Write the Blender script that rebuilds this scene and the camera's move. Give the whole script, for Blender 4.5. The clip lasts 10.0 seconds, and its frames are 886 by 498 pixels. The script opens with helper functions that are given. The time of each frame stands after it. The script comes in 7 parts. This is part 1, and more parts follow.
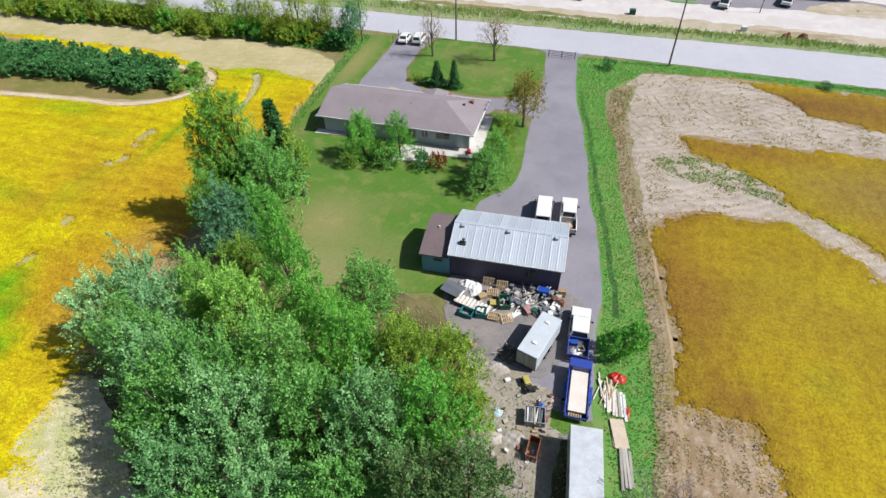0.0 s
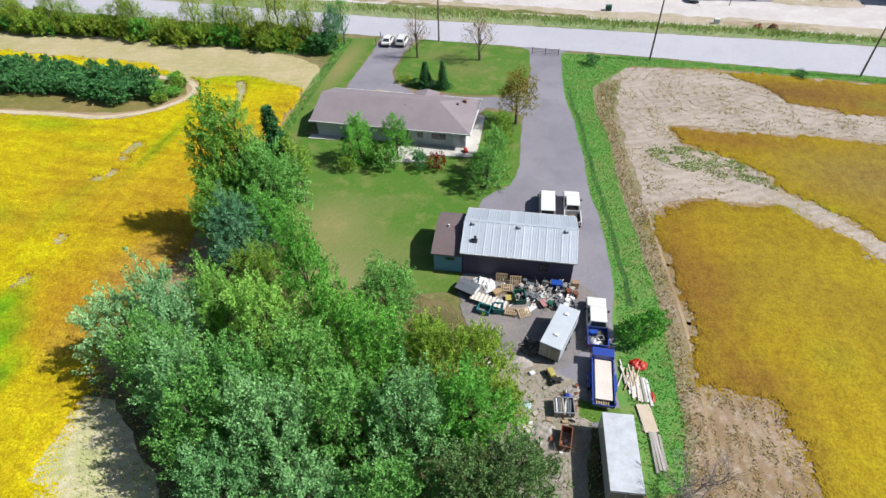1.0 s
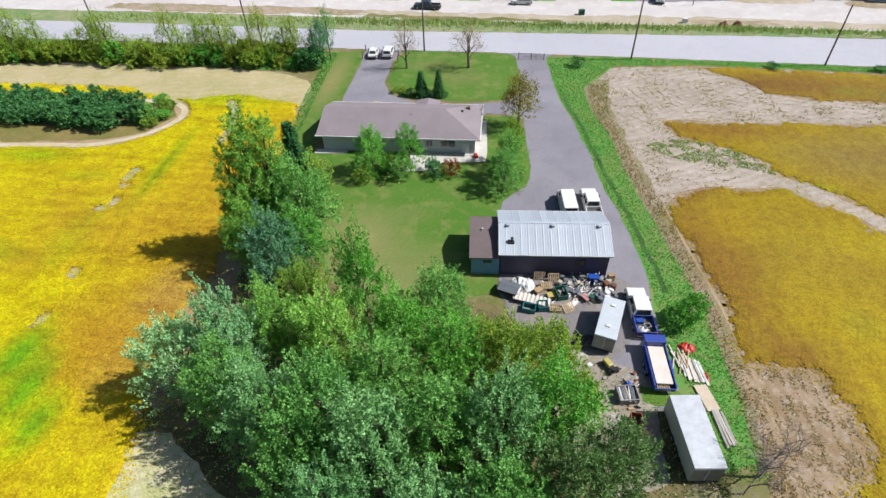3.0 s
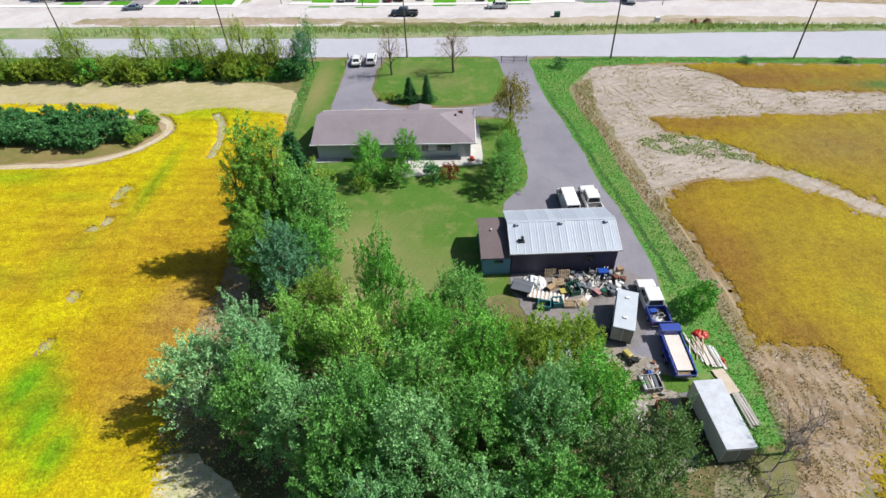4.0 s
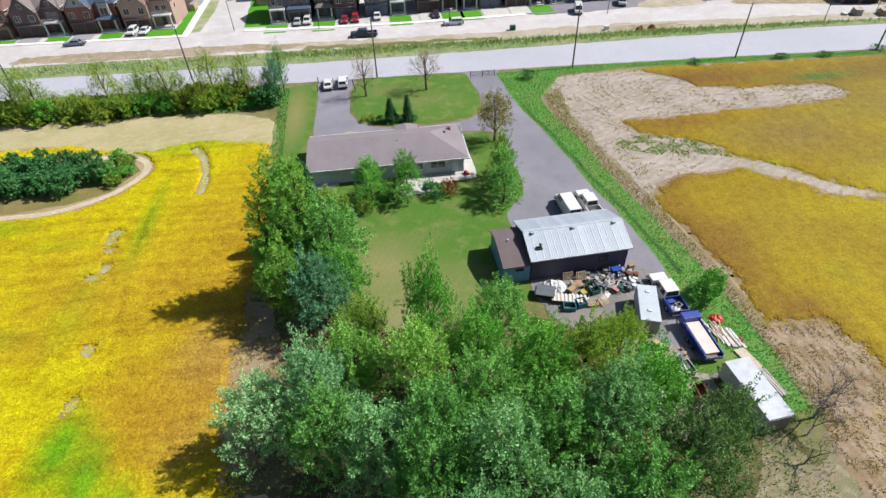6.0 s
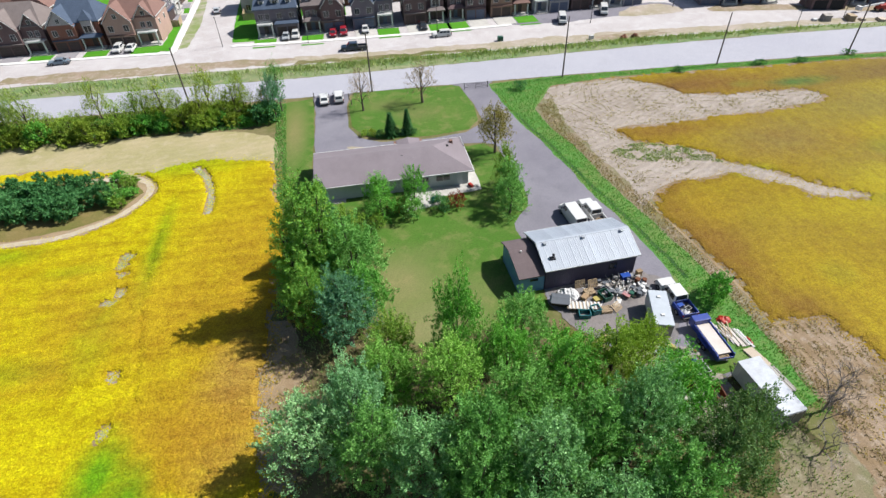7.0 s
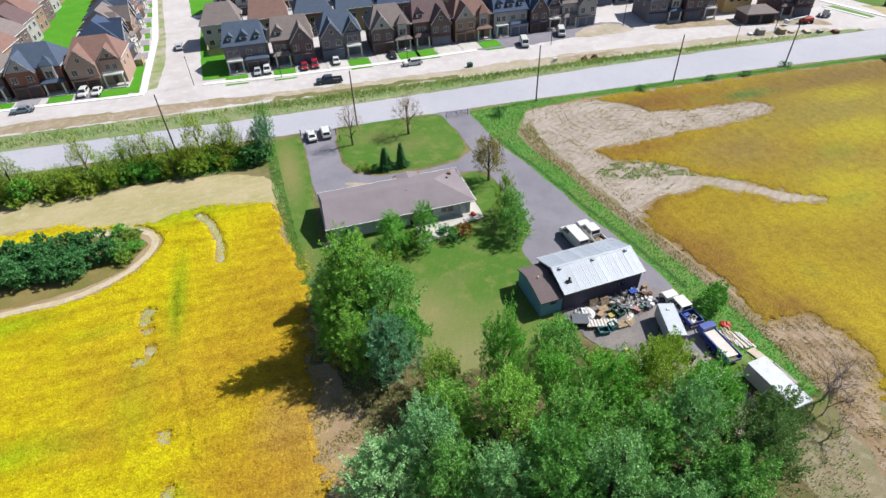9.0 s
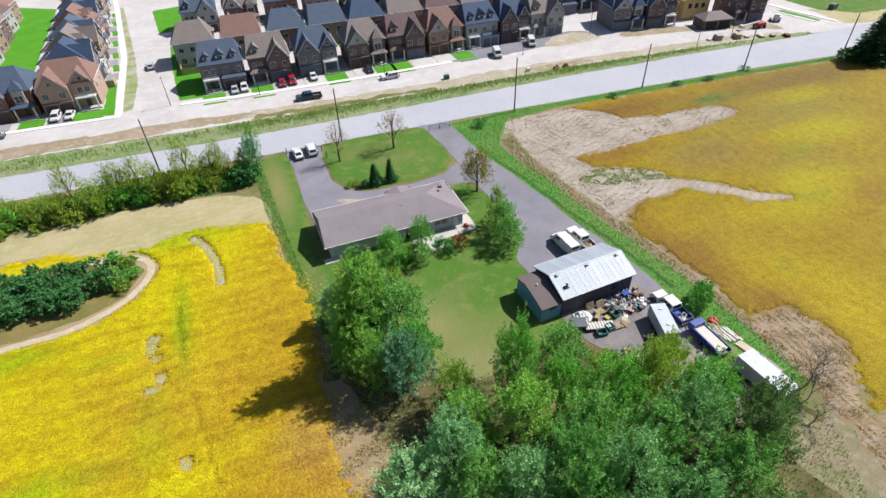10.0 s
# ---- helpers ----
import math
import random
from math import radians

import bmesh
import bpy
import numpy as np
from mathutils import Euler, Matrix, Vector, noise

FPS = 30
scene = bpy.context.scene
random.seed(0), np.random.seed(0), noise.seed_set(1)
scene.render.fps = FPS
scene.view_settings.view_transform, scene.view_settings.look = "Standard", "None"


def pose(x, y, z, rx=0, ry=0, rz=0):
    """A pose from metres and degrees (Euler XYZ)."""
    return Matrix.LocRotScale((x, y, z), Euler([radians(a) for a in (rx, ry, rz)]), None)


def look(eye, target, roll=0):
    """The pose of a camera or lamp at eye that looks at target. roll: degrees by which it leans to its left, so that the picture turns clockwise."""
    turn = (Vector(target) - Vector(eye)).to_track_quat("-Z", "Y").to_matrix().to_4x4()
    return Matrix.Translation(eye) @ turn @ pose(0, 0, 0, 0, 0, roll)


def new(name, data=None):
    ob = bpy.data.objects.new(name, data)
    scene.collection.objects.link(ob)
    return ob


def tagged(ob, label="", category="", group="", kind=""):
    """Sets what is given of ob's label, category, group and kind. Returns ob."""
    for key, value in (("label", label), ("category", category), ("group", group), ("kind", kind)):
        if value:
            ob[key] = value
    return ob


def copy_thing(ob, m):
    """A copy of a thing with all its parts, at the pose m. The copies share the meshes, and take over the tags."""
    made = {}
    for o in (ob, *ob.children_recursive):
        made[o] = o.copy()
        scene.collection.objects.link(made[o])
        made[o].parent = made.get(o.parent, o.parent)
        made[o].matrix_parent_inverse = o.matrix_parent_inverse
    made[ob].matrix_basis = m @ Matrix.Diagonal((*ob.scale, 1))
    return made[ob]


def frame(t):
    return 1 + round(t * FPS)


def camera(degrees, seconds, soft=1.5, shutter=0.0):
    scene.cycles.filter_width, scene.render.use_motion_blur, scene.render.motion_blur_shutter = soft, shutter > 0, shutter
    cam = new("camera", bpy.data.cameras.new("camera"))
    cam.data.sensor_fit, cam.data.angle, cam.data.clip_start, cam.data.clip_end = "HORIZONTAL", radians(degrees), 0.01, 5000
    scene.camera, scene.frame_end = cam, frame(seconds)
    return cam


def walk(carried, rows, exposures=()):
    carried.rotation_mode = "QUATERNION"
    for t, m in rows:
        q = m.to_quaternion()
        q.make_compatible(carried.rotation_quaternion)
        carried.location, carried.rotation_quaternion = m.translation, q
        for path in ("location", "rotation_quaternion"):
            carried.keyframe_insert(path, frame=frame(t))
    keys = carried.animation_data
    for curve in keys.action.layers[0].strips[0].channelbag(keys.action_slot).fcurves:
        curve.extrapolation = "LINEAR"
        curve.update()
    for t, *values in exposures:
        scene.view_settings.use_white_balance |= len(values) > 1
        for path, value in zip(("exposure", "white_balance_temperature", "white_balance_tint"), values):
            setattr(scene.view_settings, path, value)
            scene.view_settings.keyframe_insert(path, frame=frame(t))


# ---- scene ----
cam = camera(79.0, 10.0)
PATH = [
    (0, (-2.273, 2.341, 42.151), (-6.611, 16.288, 28.491), -1.7),
    (0.5, (-4.275, 1.642, 42.113), (-8.07, 15.751, 28.463), -1.8),
    (1, (-6.294, 0.975, 42.132), (-9.638, 15.223, 28.502), -1.9),
    (1.5, (-8.388, 0.339, 42.167), (-11.353, 14.711, 28.587), -1.9),
    (2, (-10.465, -0.177, 42.249), (-13.1, 14.322, 28.719), -1.9),
    (2.5, (-12.61, -0.661, 42.276), (-14.855, 13.961, 28.816), -1.9),
    (4, (-19.188, -1.764, 42.476), (-19.888, 13.171, 29.186), -2.2),
    (4.5, (-21.317, -1.98, 42.46), (-21.469, 13.047, 29.26), -2.4),
    (5, (-23.554, -2.144, 42.766), (-23.173, 12.906, 29.606), -2.5),
    (5.5, (-25.759, -2.214, 43.312), (-24.814, 12.877, 30.222), -2.5),
    (7, (-32.527, -2.048, 46.294), (-30.241, 13.009, 33.334), -2.3),
    (7.5, (-34.79, -1.842, 47.429), (-32.074, 13.195, 34.519), -2.4),
    (8, (-37.06, -1.631, 48.812), (-33.977, 13.36, 35.932), -2.2),
    (8.5, (-39.248, -1.288, 50.142), (-35.678, 13.639, 37.312), -2.3),
    (9, (-41.427, -0.889, 51.594), (-37.284, 13.918, 38.804), -2.3),
    (9.5, (-43.666, -0.581, 52.931), (-38.951, 14.086, 40.181), -2.2),
    (10, (-45.955, -0.499, 54.352), (-40.651, 13.996, 41.632), -2.2),
]
walk(cam, [(t, look(eye, target, roll)) for t, eye, target, roll in PATH])

# ---- sky and sun ----
SUN = Vector((0.9, 0.07, 1.0)).normalized()
world = bpy.data.worlds.new("world")
scene.world = world
world.use_nodes = True
sky = world.node_tree.nodes.new("ShaderNodeTexSky")
sky.sky_type, sky.sun_disc = "NISHITA", False
sky.sun_elevation, sky.sun_rotation = math.asin(SUN.z), math.atan2(SUN.x, SUN.y)
back = world.node_tree.nodes["Background"]
back.inputs["Strength"].default_value = 0.062
world.node_tree.links.new(sky.outputs[0], back.inputs["Color"])
sun_data = bpy.data.lights.new("sun", "SUN")
sun_data.energy, sun_data.angle, sun_data.color = 4.35, radians(0.5), (1.0, 0.972, 0.925)
sun = new("sun", sun_data)
sun.matrix_world = look(SUN * 200, (0, 0, 0))
scene.view_settings.exposure = 0.93


# ---- materials ----
def ramp_of(nt, stops):
    r = nt.nodes.new("ShaderNodeValToRGB")
    while len(r.color_ramp.elements) < len(stops):
        r.color_ramp.elements.new(0.5)
    for e, (p, c) in zip(r.color_ramp.elements, stops):
        e.position, e.color = p, (*c, 1)
    return r


def noise_of(nt, vec, scale, detail=4.0, rough=0.6):
    n = nt.nodes.new("ShaderNodeTexNoise")
    n.inputs["Scale"].default_value, n.inputs["Detail"].default_value = scale, detail
    n.inputs["Roughness"].default_value = rough
    nt.links.new(vec, n.inputs["Vector"])
    return n.outputs["Fac"]


def mixed(nt, kind, fac, a, b):
    m = nt.nodes.new("ShaderNodeMix")
    m.data_type, m.blend_type = "RGBA", kind
    for sock, v in ((m.inputs[0], fac), (m.inputs[6], a), (m.inputs[7], b)):
        if isinstance(v, bpy.types.NodeSocket):
            nt.links.new(v, sock)
        elif isinstance(v, (int, float)):
            sock.default_value = v
        else:
            sock.default_value = (*v, 1)
    return m.outputs[2]


def maths(nt, op, a, b=0.0, c=0.0, clamp=False):
    m = nt.nodes.new("ShaderNodeMath")
    m.operation, m.use_clamp = op, clamp
    for sock, v in zip(m.inputs, (a, b, c)):
        if isinstance(v, bpy.types.NodeSocket):
            nt.links.new(v, sock)
        else:
            sock.default_value = v
    return m.outputs[0]


def blank(name):
    m = bpy.data.materials.new(name)
    m.use_nodes = True
    nt = m.node_tree
    return m, nt, nt.nodes["Principled BSDF"], nt.nodes.new("ShaderNodeTexCoord").outputs["Object"]


def relief(nt, bsdf, height, strength, distance):
    b = nt.nodes.new("ShaderNodeBump")
    b.inputs["Strength"].default_value, b.inputs["Distance"].default_value = strength, distance
    nt.links.new(height, b.inputs["Height"])
    nt.links.new(b.outputs[0], bsdf.inputs["Normal"])


DULL = 0.64  # scales base colours of all but leaves and glass, to offset the raised exposure


def dulled(c):
    return tuple(v * DULL for v in c)


def surface(name, base, second=None, rough=0.8, metal=0.0, grain=8.0, stain=0.7, vary=0.12, bump=0.15, depth=0.02, each=0.0, spec=0.4):
    """A worn surface: base and second colour mixed by broad stains, fine grain, a tone of its own for each object."""
    m, nt, bsdf, co = blank(name)
    base, second = dulled(base), dulled(second or tuple(c * 0.8 for c in base))
    fine, wide = noise_of(nt, co, grain, 6), noise_of(nt, co, stain, 4)
    f = ramp_of(nt, [(0.35, (0, 0, 0)), (0.68, (1, 1, 1))])
    nt.links.new(wide, f.inputs[0])
    col = mixed(nt, "MIX", f.outputs[0], base, second)
    g = ramp_of(nt, [(0.25, (1 - vary,) * 3), (0.75, (1 + vary,) * 3)])
    nt.links.new(fine, g.inputs[0])
    col = mixed(nt, "MULTIPLY", 1.0, col, g.outputs[0])
    if each:
        rnd = nt.nodes.new("ShaderNodeObjectInfo").outputs["Random"]
        e = ramp_of(nt, [(0, (1 - each,) * 3), (1, (1 + each,) * 3)])
        nt.links.new(rnd, e.inputs[0])
        col = mixed(nt, "MULTIPLY", 1.0, col, e.outputs[0])
    nt.links.new(col, bsdf.inputs["Base Color"])
    bsdf.inputs["Roughness"].default_value, bsdf.inputs["Metallic"].default_value = rough, metal
    bsdf.inputs["Specular IOR Level"].default_value = spec
    if bump:
        relief(nt, bsdf, fine, bump, depth)
    return m


def foliage(name, dark, light, third=None, share=0.15, wide=0.35, through_light=0.3, rough=0.65):
    """Leaves: each leaf island has its own tone, sprays drift in hue, and some light goes through."""
    m, nt, bsdf, co = blank(name)
    rnd = nt.nodes.new("ShaderNodeNewGeometry").outputs["Random Per Island"]
    n, tuft = noise_of(nt, co, wide, 3), noise_of(nt, co, 1.5, 2)
    f = maths(nt, "ADD", maths(nt, "MULTIPLY", rnd, 0.2), maths(nt, "MULTIPLY_ADD", n, 1.0, maths(nt, "MULTIPLY_ADD", tuft, 1.1, -0.72)), clamp=True)
    col = mixed(nt, "MIX", f, dark, light)
    if third:
        pick = maths(nt, "MULTIPLY", maths(nt, "GREATER_THAN", rnd, 1 - share), 0.4)
        col = mixed(nt, "MIX", pick, col, third)
    ob = nt.nodes.new("ShaderNodeObjectInfo").outputs["Random"]
    tone = ramp_of(nt, [(0, (0.82, 0.88, 0.85)), (1, (1.18, 1.1, 1.05))])
    nt.links.new(ob, tone.inputs[0])
    col = mixed(nt, "MULTIPLY", 1.0, col, tone.outputs[0])
    nt.links.new(col, bsdf.inputs["Base Color"])
    bsdf.inputs["Roughness"].default_value = rough
    bsdf.inputs["Specular IOR Level"].default_value = 0.1
    tr = nt.nodes.new("ShaderNodeBsdfTranslucent")
    nt.links.new(mixed(nt, "MULTIPLY", 1.0, col, (1.0, 1.1, 0.55)), tr.inputs["Color"])
    ms = nt.nodes.new("ShaderNodeMixShader")
    ms.inputs[0].default_value = through_light
    nt.links.new(bsdf.outputs[0], ms.inputs[1])
    nt.links.new(tr.outputs[0], ms.inputs[2])
    nt.links.new(ms.outputs[0], nt.nodes["Material Output"].inputs["Surface"])
    return m


def glass_dark(name, base=(0.02, 0.025, 0.03)):
    m, nt, bsdf, co = blank(name)
    bsdf.inputs["Base Color"].default_value = (*base, 1)
    bsdf.inputs["Roughness"].default_value = 0.06
    bsdf.inputs["Specular IOR Level"].default_value = 0.6
    return m


def crop_material(name):
    """A ripening crop: broad drifts of ripe and green plants, each leaf with a tone of its own."""
    m, nt, bsdf, co = blank(name)
    sep = nt.nodes.new("ShaderNodeSeparateXYZ")
    nt.links.new(co, sep.inputs[0])
    rnd = nt.nodes.new("ShaderNodeNewGeometry").outputs["Random Per Island"]
    wide, mid, fine = noise_of(nt, co, 0.035, 5, 0.62), noise_of(nt, co, 0.22, 4), noise_of(nt, co, 2.2, 5)
    return m, nt, bsdf, co, sep, rnd, wide, mid, fine


def zone(nt, sep, cx, cy, rx, ry, wob, amount=1.0):
    """1 inside an ellipse of the plan, fading at its rim, the rim broken by noise."""
    dx = maths(nt, "DIVIDE", maths(nt, "SUBTRACT", sep.outputs[0], cx), rx)
    dy = maths(nt, "DIVIDE", maths(nt, "SUBTRACT", sep.outputs[1], cy), ry)
    d = maths(nt, "SQRT", maths(nt, "ADD", maths(nt, "MULTIPLY", dx, dx), maths(nt, "MULTIPLY", dy, dy)))
    d = maths(nt, "ADD", d, maths(nt, "MULTIPLY_ADD", wob, 1.6, -0.8))
    return maths(nt, "MULTIPLY", maths(nt, "SUBTRACT", 1.25, d, clamp=True), amount, clamp=True)


def make_crop(name, main, pale, ripe, green, ripe_zones, green_zones, gain=1.0, rows="x"):
    m, nt, bsdf, co, sep, rnd, wide, mid, fine = crop_material(name)
    main, pale, ripe, green = dulled(main), dulled(pale), dulled(ripe), dulled(green)
    f = ramp_of(nt, [(0.3, (0, 0, 0)), (0.7, (1, 1, 1))])
    nt.links.new(maths(nt, "MULTIPLY_ADD", rnd, 0.35, maths(nt, "MULTIPLY", mid, 0.65)), f.inputs[0])
    col = mixed(nt, "MIX", f.outputs[0], main, pale)
    for zones, tint in ((ripe_zones, ripe), (green_zones, green)):
        for z in zones:
            fac = zone(nt, sep, *z[:4], mixnoise(nt, wide, mid, fine), z[4])
            col = mixed(nt, "MIX", fac, col, dulled(z[5]) if len(z) > 5 else tint)
    drift = ramp_of(nt, [(0.52, (0, 0, 0)), (0.66, (0.55, 0.55, 0.55))])
    nt.links.new(wide, drift.inputs[0])
    col = mixed(nt, "MIX", drift.outputs[0], col, ripe)
    soft = ramp_of(nt, [(0.3, (0.9, 0.89, 0.88)), (0.7, (1.1, 1.1, 1.1))])
    nt.links.new(fine, soft.inputs[0])
    col = mixed(nt, "MULTIPLY", 1.0, col, soft.outputs[0])
    mott = ramp_of(nt, [(0.3, (0.84, 0.76, 0.75)), (0.5, (1.0, 1.0, 1.0)), (0.7, (1.12, 1.17, 1.0))])
    nt.links.new(noise_of(nt, co, 0.8, 4, 0.7), mott.inputs[0])
    col = mixed(nt, "MULTIPLY", 1.0, col, mott.outputs[0])
    along = nt.nodes.new("ShaderNodeMapping")
    along.inputs["Scale"].default_value = (0.75, 0.09, 1.0) if rows == "y" else (0.12, 0.75, 1.0)
    nt.links.new(co, along.inputs[0])
    lo, hi = (0.94, 0.92, 0.92) if rows == "y" else (0.84, 0.79, 0.8), (1.04, 1.06, 1.0) if rows == "y" else (1.1, 1.13, 0.95)
    leafy = ramp_of(nt, [(0.36, (0.76, 0.72, 0.68)), (0.5, (1.0, 1.0, 1.0)), (0.64, (1.2, 1.19, 1.2))])
    nt.links.new(noise_of(nt, co, 4.5, 3, 0.7), leafy.inputs[0])
    col = mixed(nt, "MULTIPLY", 1.0, col, leafy.outputs[0])
    streak = ramp_of(nt, [(0.36, lo), (0.5, (1.0, 1.0, 1.0)), (0.66, hi)])
    nt.links.new(noise_of(nt, along.outputs[0], 1.0, 5, 0.65), streak.inputs[0])
    col = mixed(nt, "MULTIPLY", 1.0, col, streak.outputs[0])
    col = mixed(nt, "MULTIPLY", 1.0, col, (gain, gain, gain))
    tone = ramp_of(nt, [(0, (0.91, 0.92, 0.9)), (0.4, (0.99, 0.99, 0.98)), (1, (1.06, 1.06, 1.06))])
    nt.links.new(rnd, tone.inputs[0])
    col = mixed(nt, "MULTIPLY", 1.0, col, tone.outputs[0])
    nt.links.new(col, bsdf.inputs["Base Color"])
    bsdf.inputs["Roughness"].default_value = 0.7
    bsdf.inputs["Specular IOR Level"].default_value = 0.15
    relief(nt, bsdf, noise_of(nt, co, 4.5, 4, 0.75), 0.8, 0.15)
    tr = nt.nodes.new("ShaderNodeBsdfTranslucent")
    nt.links.new(col, tr.inputs["Color"])
    ms = nt.nodes.new("ShaderNodeMixShader")
    ms.inputs[0].default_value = 0.18
    nt.links.new(bsdf.outputs[0], ms.inputs[1])
    nt.links.new(tr.outputs[0], ms.inputs[2])
    nt.links.new(ms.outputs[0], nt.nodes["Material Output"].inputs["Surface"])
    return m


def mixnoise(nt, wide, mid, fine):
    return maths(nt, "ADD", maths(nt, "MULTIPLY", wide, 0.5), maths(nt, "MULTIPLY_ADD", mid, 0.3, maths(nt, "MULTIPLY", fine, 0.2)))


def ground_mix(name, a, b, c, wide=0.12, mid=0.9, grain=9.0, bump=0.25, lo=0.4, hi=0.6, stripes=None, dry=()):
    """Ground of three mixed tints at two scales, with a fine relief."""
    m, nt, bsdf, co = blank(name)
    a, b, c = dulled(a), dulled(b), dulled(c)
    w, d, g = noise_of(nt, co, wide, 5), noise_of(nt, co, mid, 5), noise_of(nt, co, grain, 5, 0.7)
    r1 = ramp_of(nt, [(lo, (0, 0, 0)), (hi, (1, 1, 1))])
    nt.links.new(w, r1.inputs[0])
    col = mixed(nt, "MIX", r1.outputs[0], a, b)
    r2 = ramp_of(nt, [(0.5, (0, 0, 0)), (0.72, (1, 1, 1))])
    nt.links.new(d, r2.inputs[0])
    col = mixed(nt, "MIX", maths(nt, "MULTIPLY", r2.outputs[0], 0.7), col, c)
    if dry:
        sep = nt.nodes.new("ShaderNodeSeparateXYZ")
        nt.links.new(co, sep.inputs[0])
        wob = mixnoise(nt, w, d, g)
        for cx, cy, rx, ry, amount, tint in dry:
            col = mixed(nt, "MIX", zone(nt, sep, cx, cy, rx, ry, wob, amount), col, dulled(tint))
    r3 = ramp_of(nt, [(0.28, (0.7, 0.7, 0.7)), (0.72, (1.3, 1.3, 1.3))])
    nt.links.new(g, r3.inputs[0])
    col = mixed(nt, "MULTIPLY", 1.0, col, r3.outputs[0])
    if stripes:
        step, turn, amount = stripes
        wv = nt.nodes.new("ShaderNodeTexWave")
        mp = nt.nodes.new("ShaderNodeMapping")
        mp.inputs["Rotation"].default_value = (0, 0, radians(turn))
        nt.links.new(co, mp.inputs[0])
        nt.links.new(mp.outputs[0], wv.inputs["Vector"])
        wv.inputs["Scale"].default_value, wv.inputs["Distortion"].default_value = 0.314 / step, 7.0
        wv.inputs["Detail"].default_value, wv.inputs["Detail Scale"].default_value = 3, 1.2
        r4 = ramp_of(nt, [(0.2, (1 - amount,) * 3), (0.8, (1 + amount,) * 3)])
        nt.links.new(wv.outputs["Fac"], r4.inputs[0])
        col = mixed(nt, "MULTIPLY", 1.0, col, r4.outputs[0])
    nt.links.new(col, bsdf.inputs["Base Color"])
    bsdf.inputs["Roughness"].default_value = 0.92
    bsdf.inputs["Specular IOR Level"].default_value = 0.15
    relief(nt, bsdf, g, bump, 0.06)
    return m


M = {}
M["ground"] = ground_mix("ground_mix", (0.13, 0.15, 0.04), (0.24, 0.2, 0.1), (0.3, 0.25, 0.14))
# dark tint that also stands for shade under the grove
M["understory"] = ground_mix("understory", (0.09, 0.08, 0.035), (0.2, 0.16, 0.08), (0.08, 0.12, 0.02), 0.2)
M["lawn"] = ground_mix("lawn", (0.08, 0.185, 0.024), (0.115, 0.2, 0.036), (0.235, 0.24, 0.085), 0.09, 0.42, 6, 0.4, 0.42, 0.65, (0.8, 28, 0.014),
    [(-31, 46, 6, 7, 0.65, (0.3, 0.26, 0.12)), (-23, 43, 6, 4, 0.45, (0.25, 0.24, 0.1)), (-25, 52, 3, 2, 0.3, (0.23, 0.21, 0.09)), (-28, 38, 8, 4, 0.6, (0.32, 0.27, 0.14)), (-44, 62, 2, 6, 0.4, (0.24, 0.21, 0.09)), (-45, 90, 2.5, 12, 0.65, (0.3, 0.25, 0.11)), (-22, 92, 5, 4, 0.4, (0.24, 0.21, 0.09)), (-28, 97, 5, 3, 0.35, (0.24, 0.21, 0.09))])
M["dry_lawn"] = ground_mix("dry_lawn", (0.24, 0.19, 0.07), (0.17, 0.17, 0.045), (0.3, 0.23, 0.1), 0.15, 0.8, 12)
M["bright_lawn"] = ground_mix("bright_lawn", (0.07, 0.3, 0.014), (0.1, 0.33, 0.022), (0.13, 0.26, 0.02), 0.15, 1.0, 10)
M["rough_grass"] = ground_mix("rough_grass", (0.1, 0.28, 0.055), (0.16, 0.27, 0.07), (0.28, 0.26, 0.11), 0.12, 0.7, 9)
M["gravel"] = ground_mix("gravel", (0.235, 0.225, 0.265), (0.285, 0.275, 0.315), (0.205, 0.198, 0.232), 0.08, 0.3, 14, 0.15, 0.36, 0.68)
M["yard"] = ground_mix("yard_gravel", (0.22, 0.205, 0.21), (0.28, 0.25, 0.24), (0.15, 0.14, 0.14), 0.25, 0.9, 10, 0.3)
M["road"] = ground_mix("road", (0.46, 0.46, 0.52), (0.49, 0.49, 0.545), (0.435, 0.435, 0.485), 0.05, 0.22, 10, 0.08)
M["sand"] = ground_mix("sand", (0.61, 0.575, 0.575), (0.54, 0.5, 0.495), (0.68, 0.66, 0.68), 0.08, 0.4, 7, 0.15)
M["dirt"] = ground_mix("dirt", (0.41, 0.305, 0.19), (0.31, 0.22, 0.13), (0.47, 0.38, 0.27), 0.2, 0.8, 7, 0.35)
M["bank_earth"] = ground_mix("bank_earth", (0.4, 0.31, 0.24), (0.3, 0.25, 0.15), (0.55, 0.48, 0.41), 0.15, 0.7, 7, 0.4)
M["bank_pale"] = ground_mix("bank_pale", (0.48, 0.41, 0.34), (0.36, 0.32, 0.2), (0.6, 0.55, 0.5), 0.14, 0.6, 6, 0.3, 0.35, 0.7)
M["soil"] = ground_mix("soil", (0.43, 0.37, 0.32), (0.35, 0.295, 0.245), (0.5, 0.455, 0.42), 0.1, 0.7, 6, 0.35, 0.4, 0.6, (1.3, 65, 0.06))
M["gap_soil"] = ground_mix("gap_soil", (0.44, 0.42, 0.37), (0.3, 0.33, 0.16), (0.55, 0.53, 0.49), 0.4, 1.2, 8, 0.3)
M["track"] = ground_mix("track", (0.58, 0.5, 0.38), (0.5, 0.42, 0.29), (0.66, 0.59, 0.5), 0.3, 1.0, 8)
M["hay"] = ground_mix("cut_hay", (0.48, 0.41, 0.24), (0.4, 0.36, 0.18), (0.56, 0.48, 0.33), 0.12, 0.6, 7, 0.35, 0.4, 0.6, (1.6, 82, 0.02))
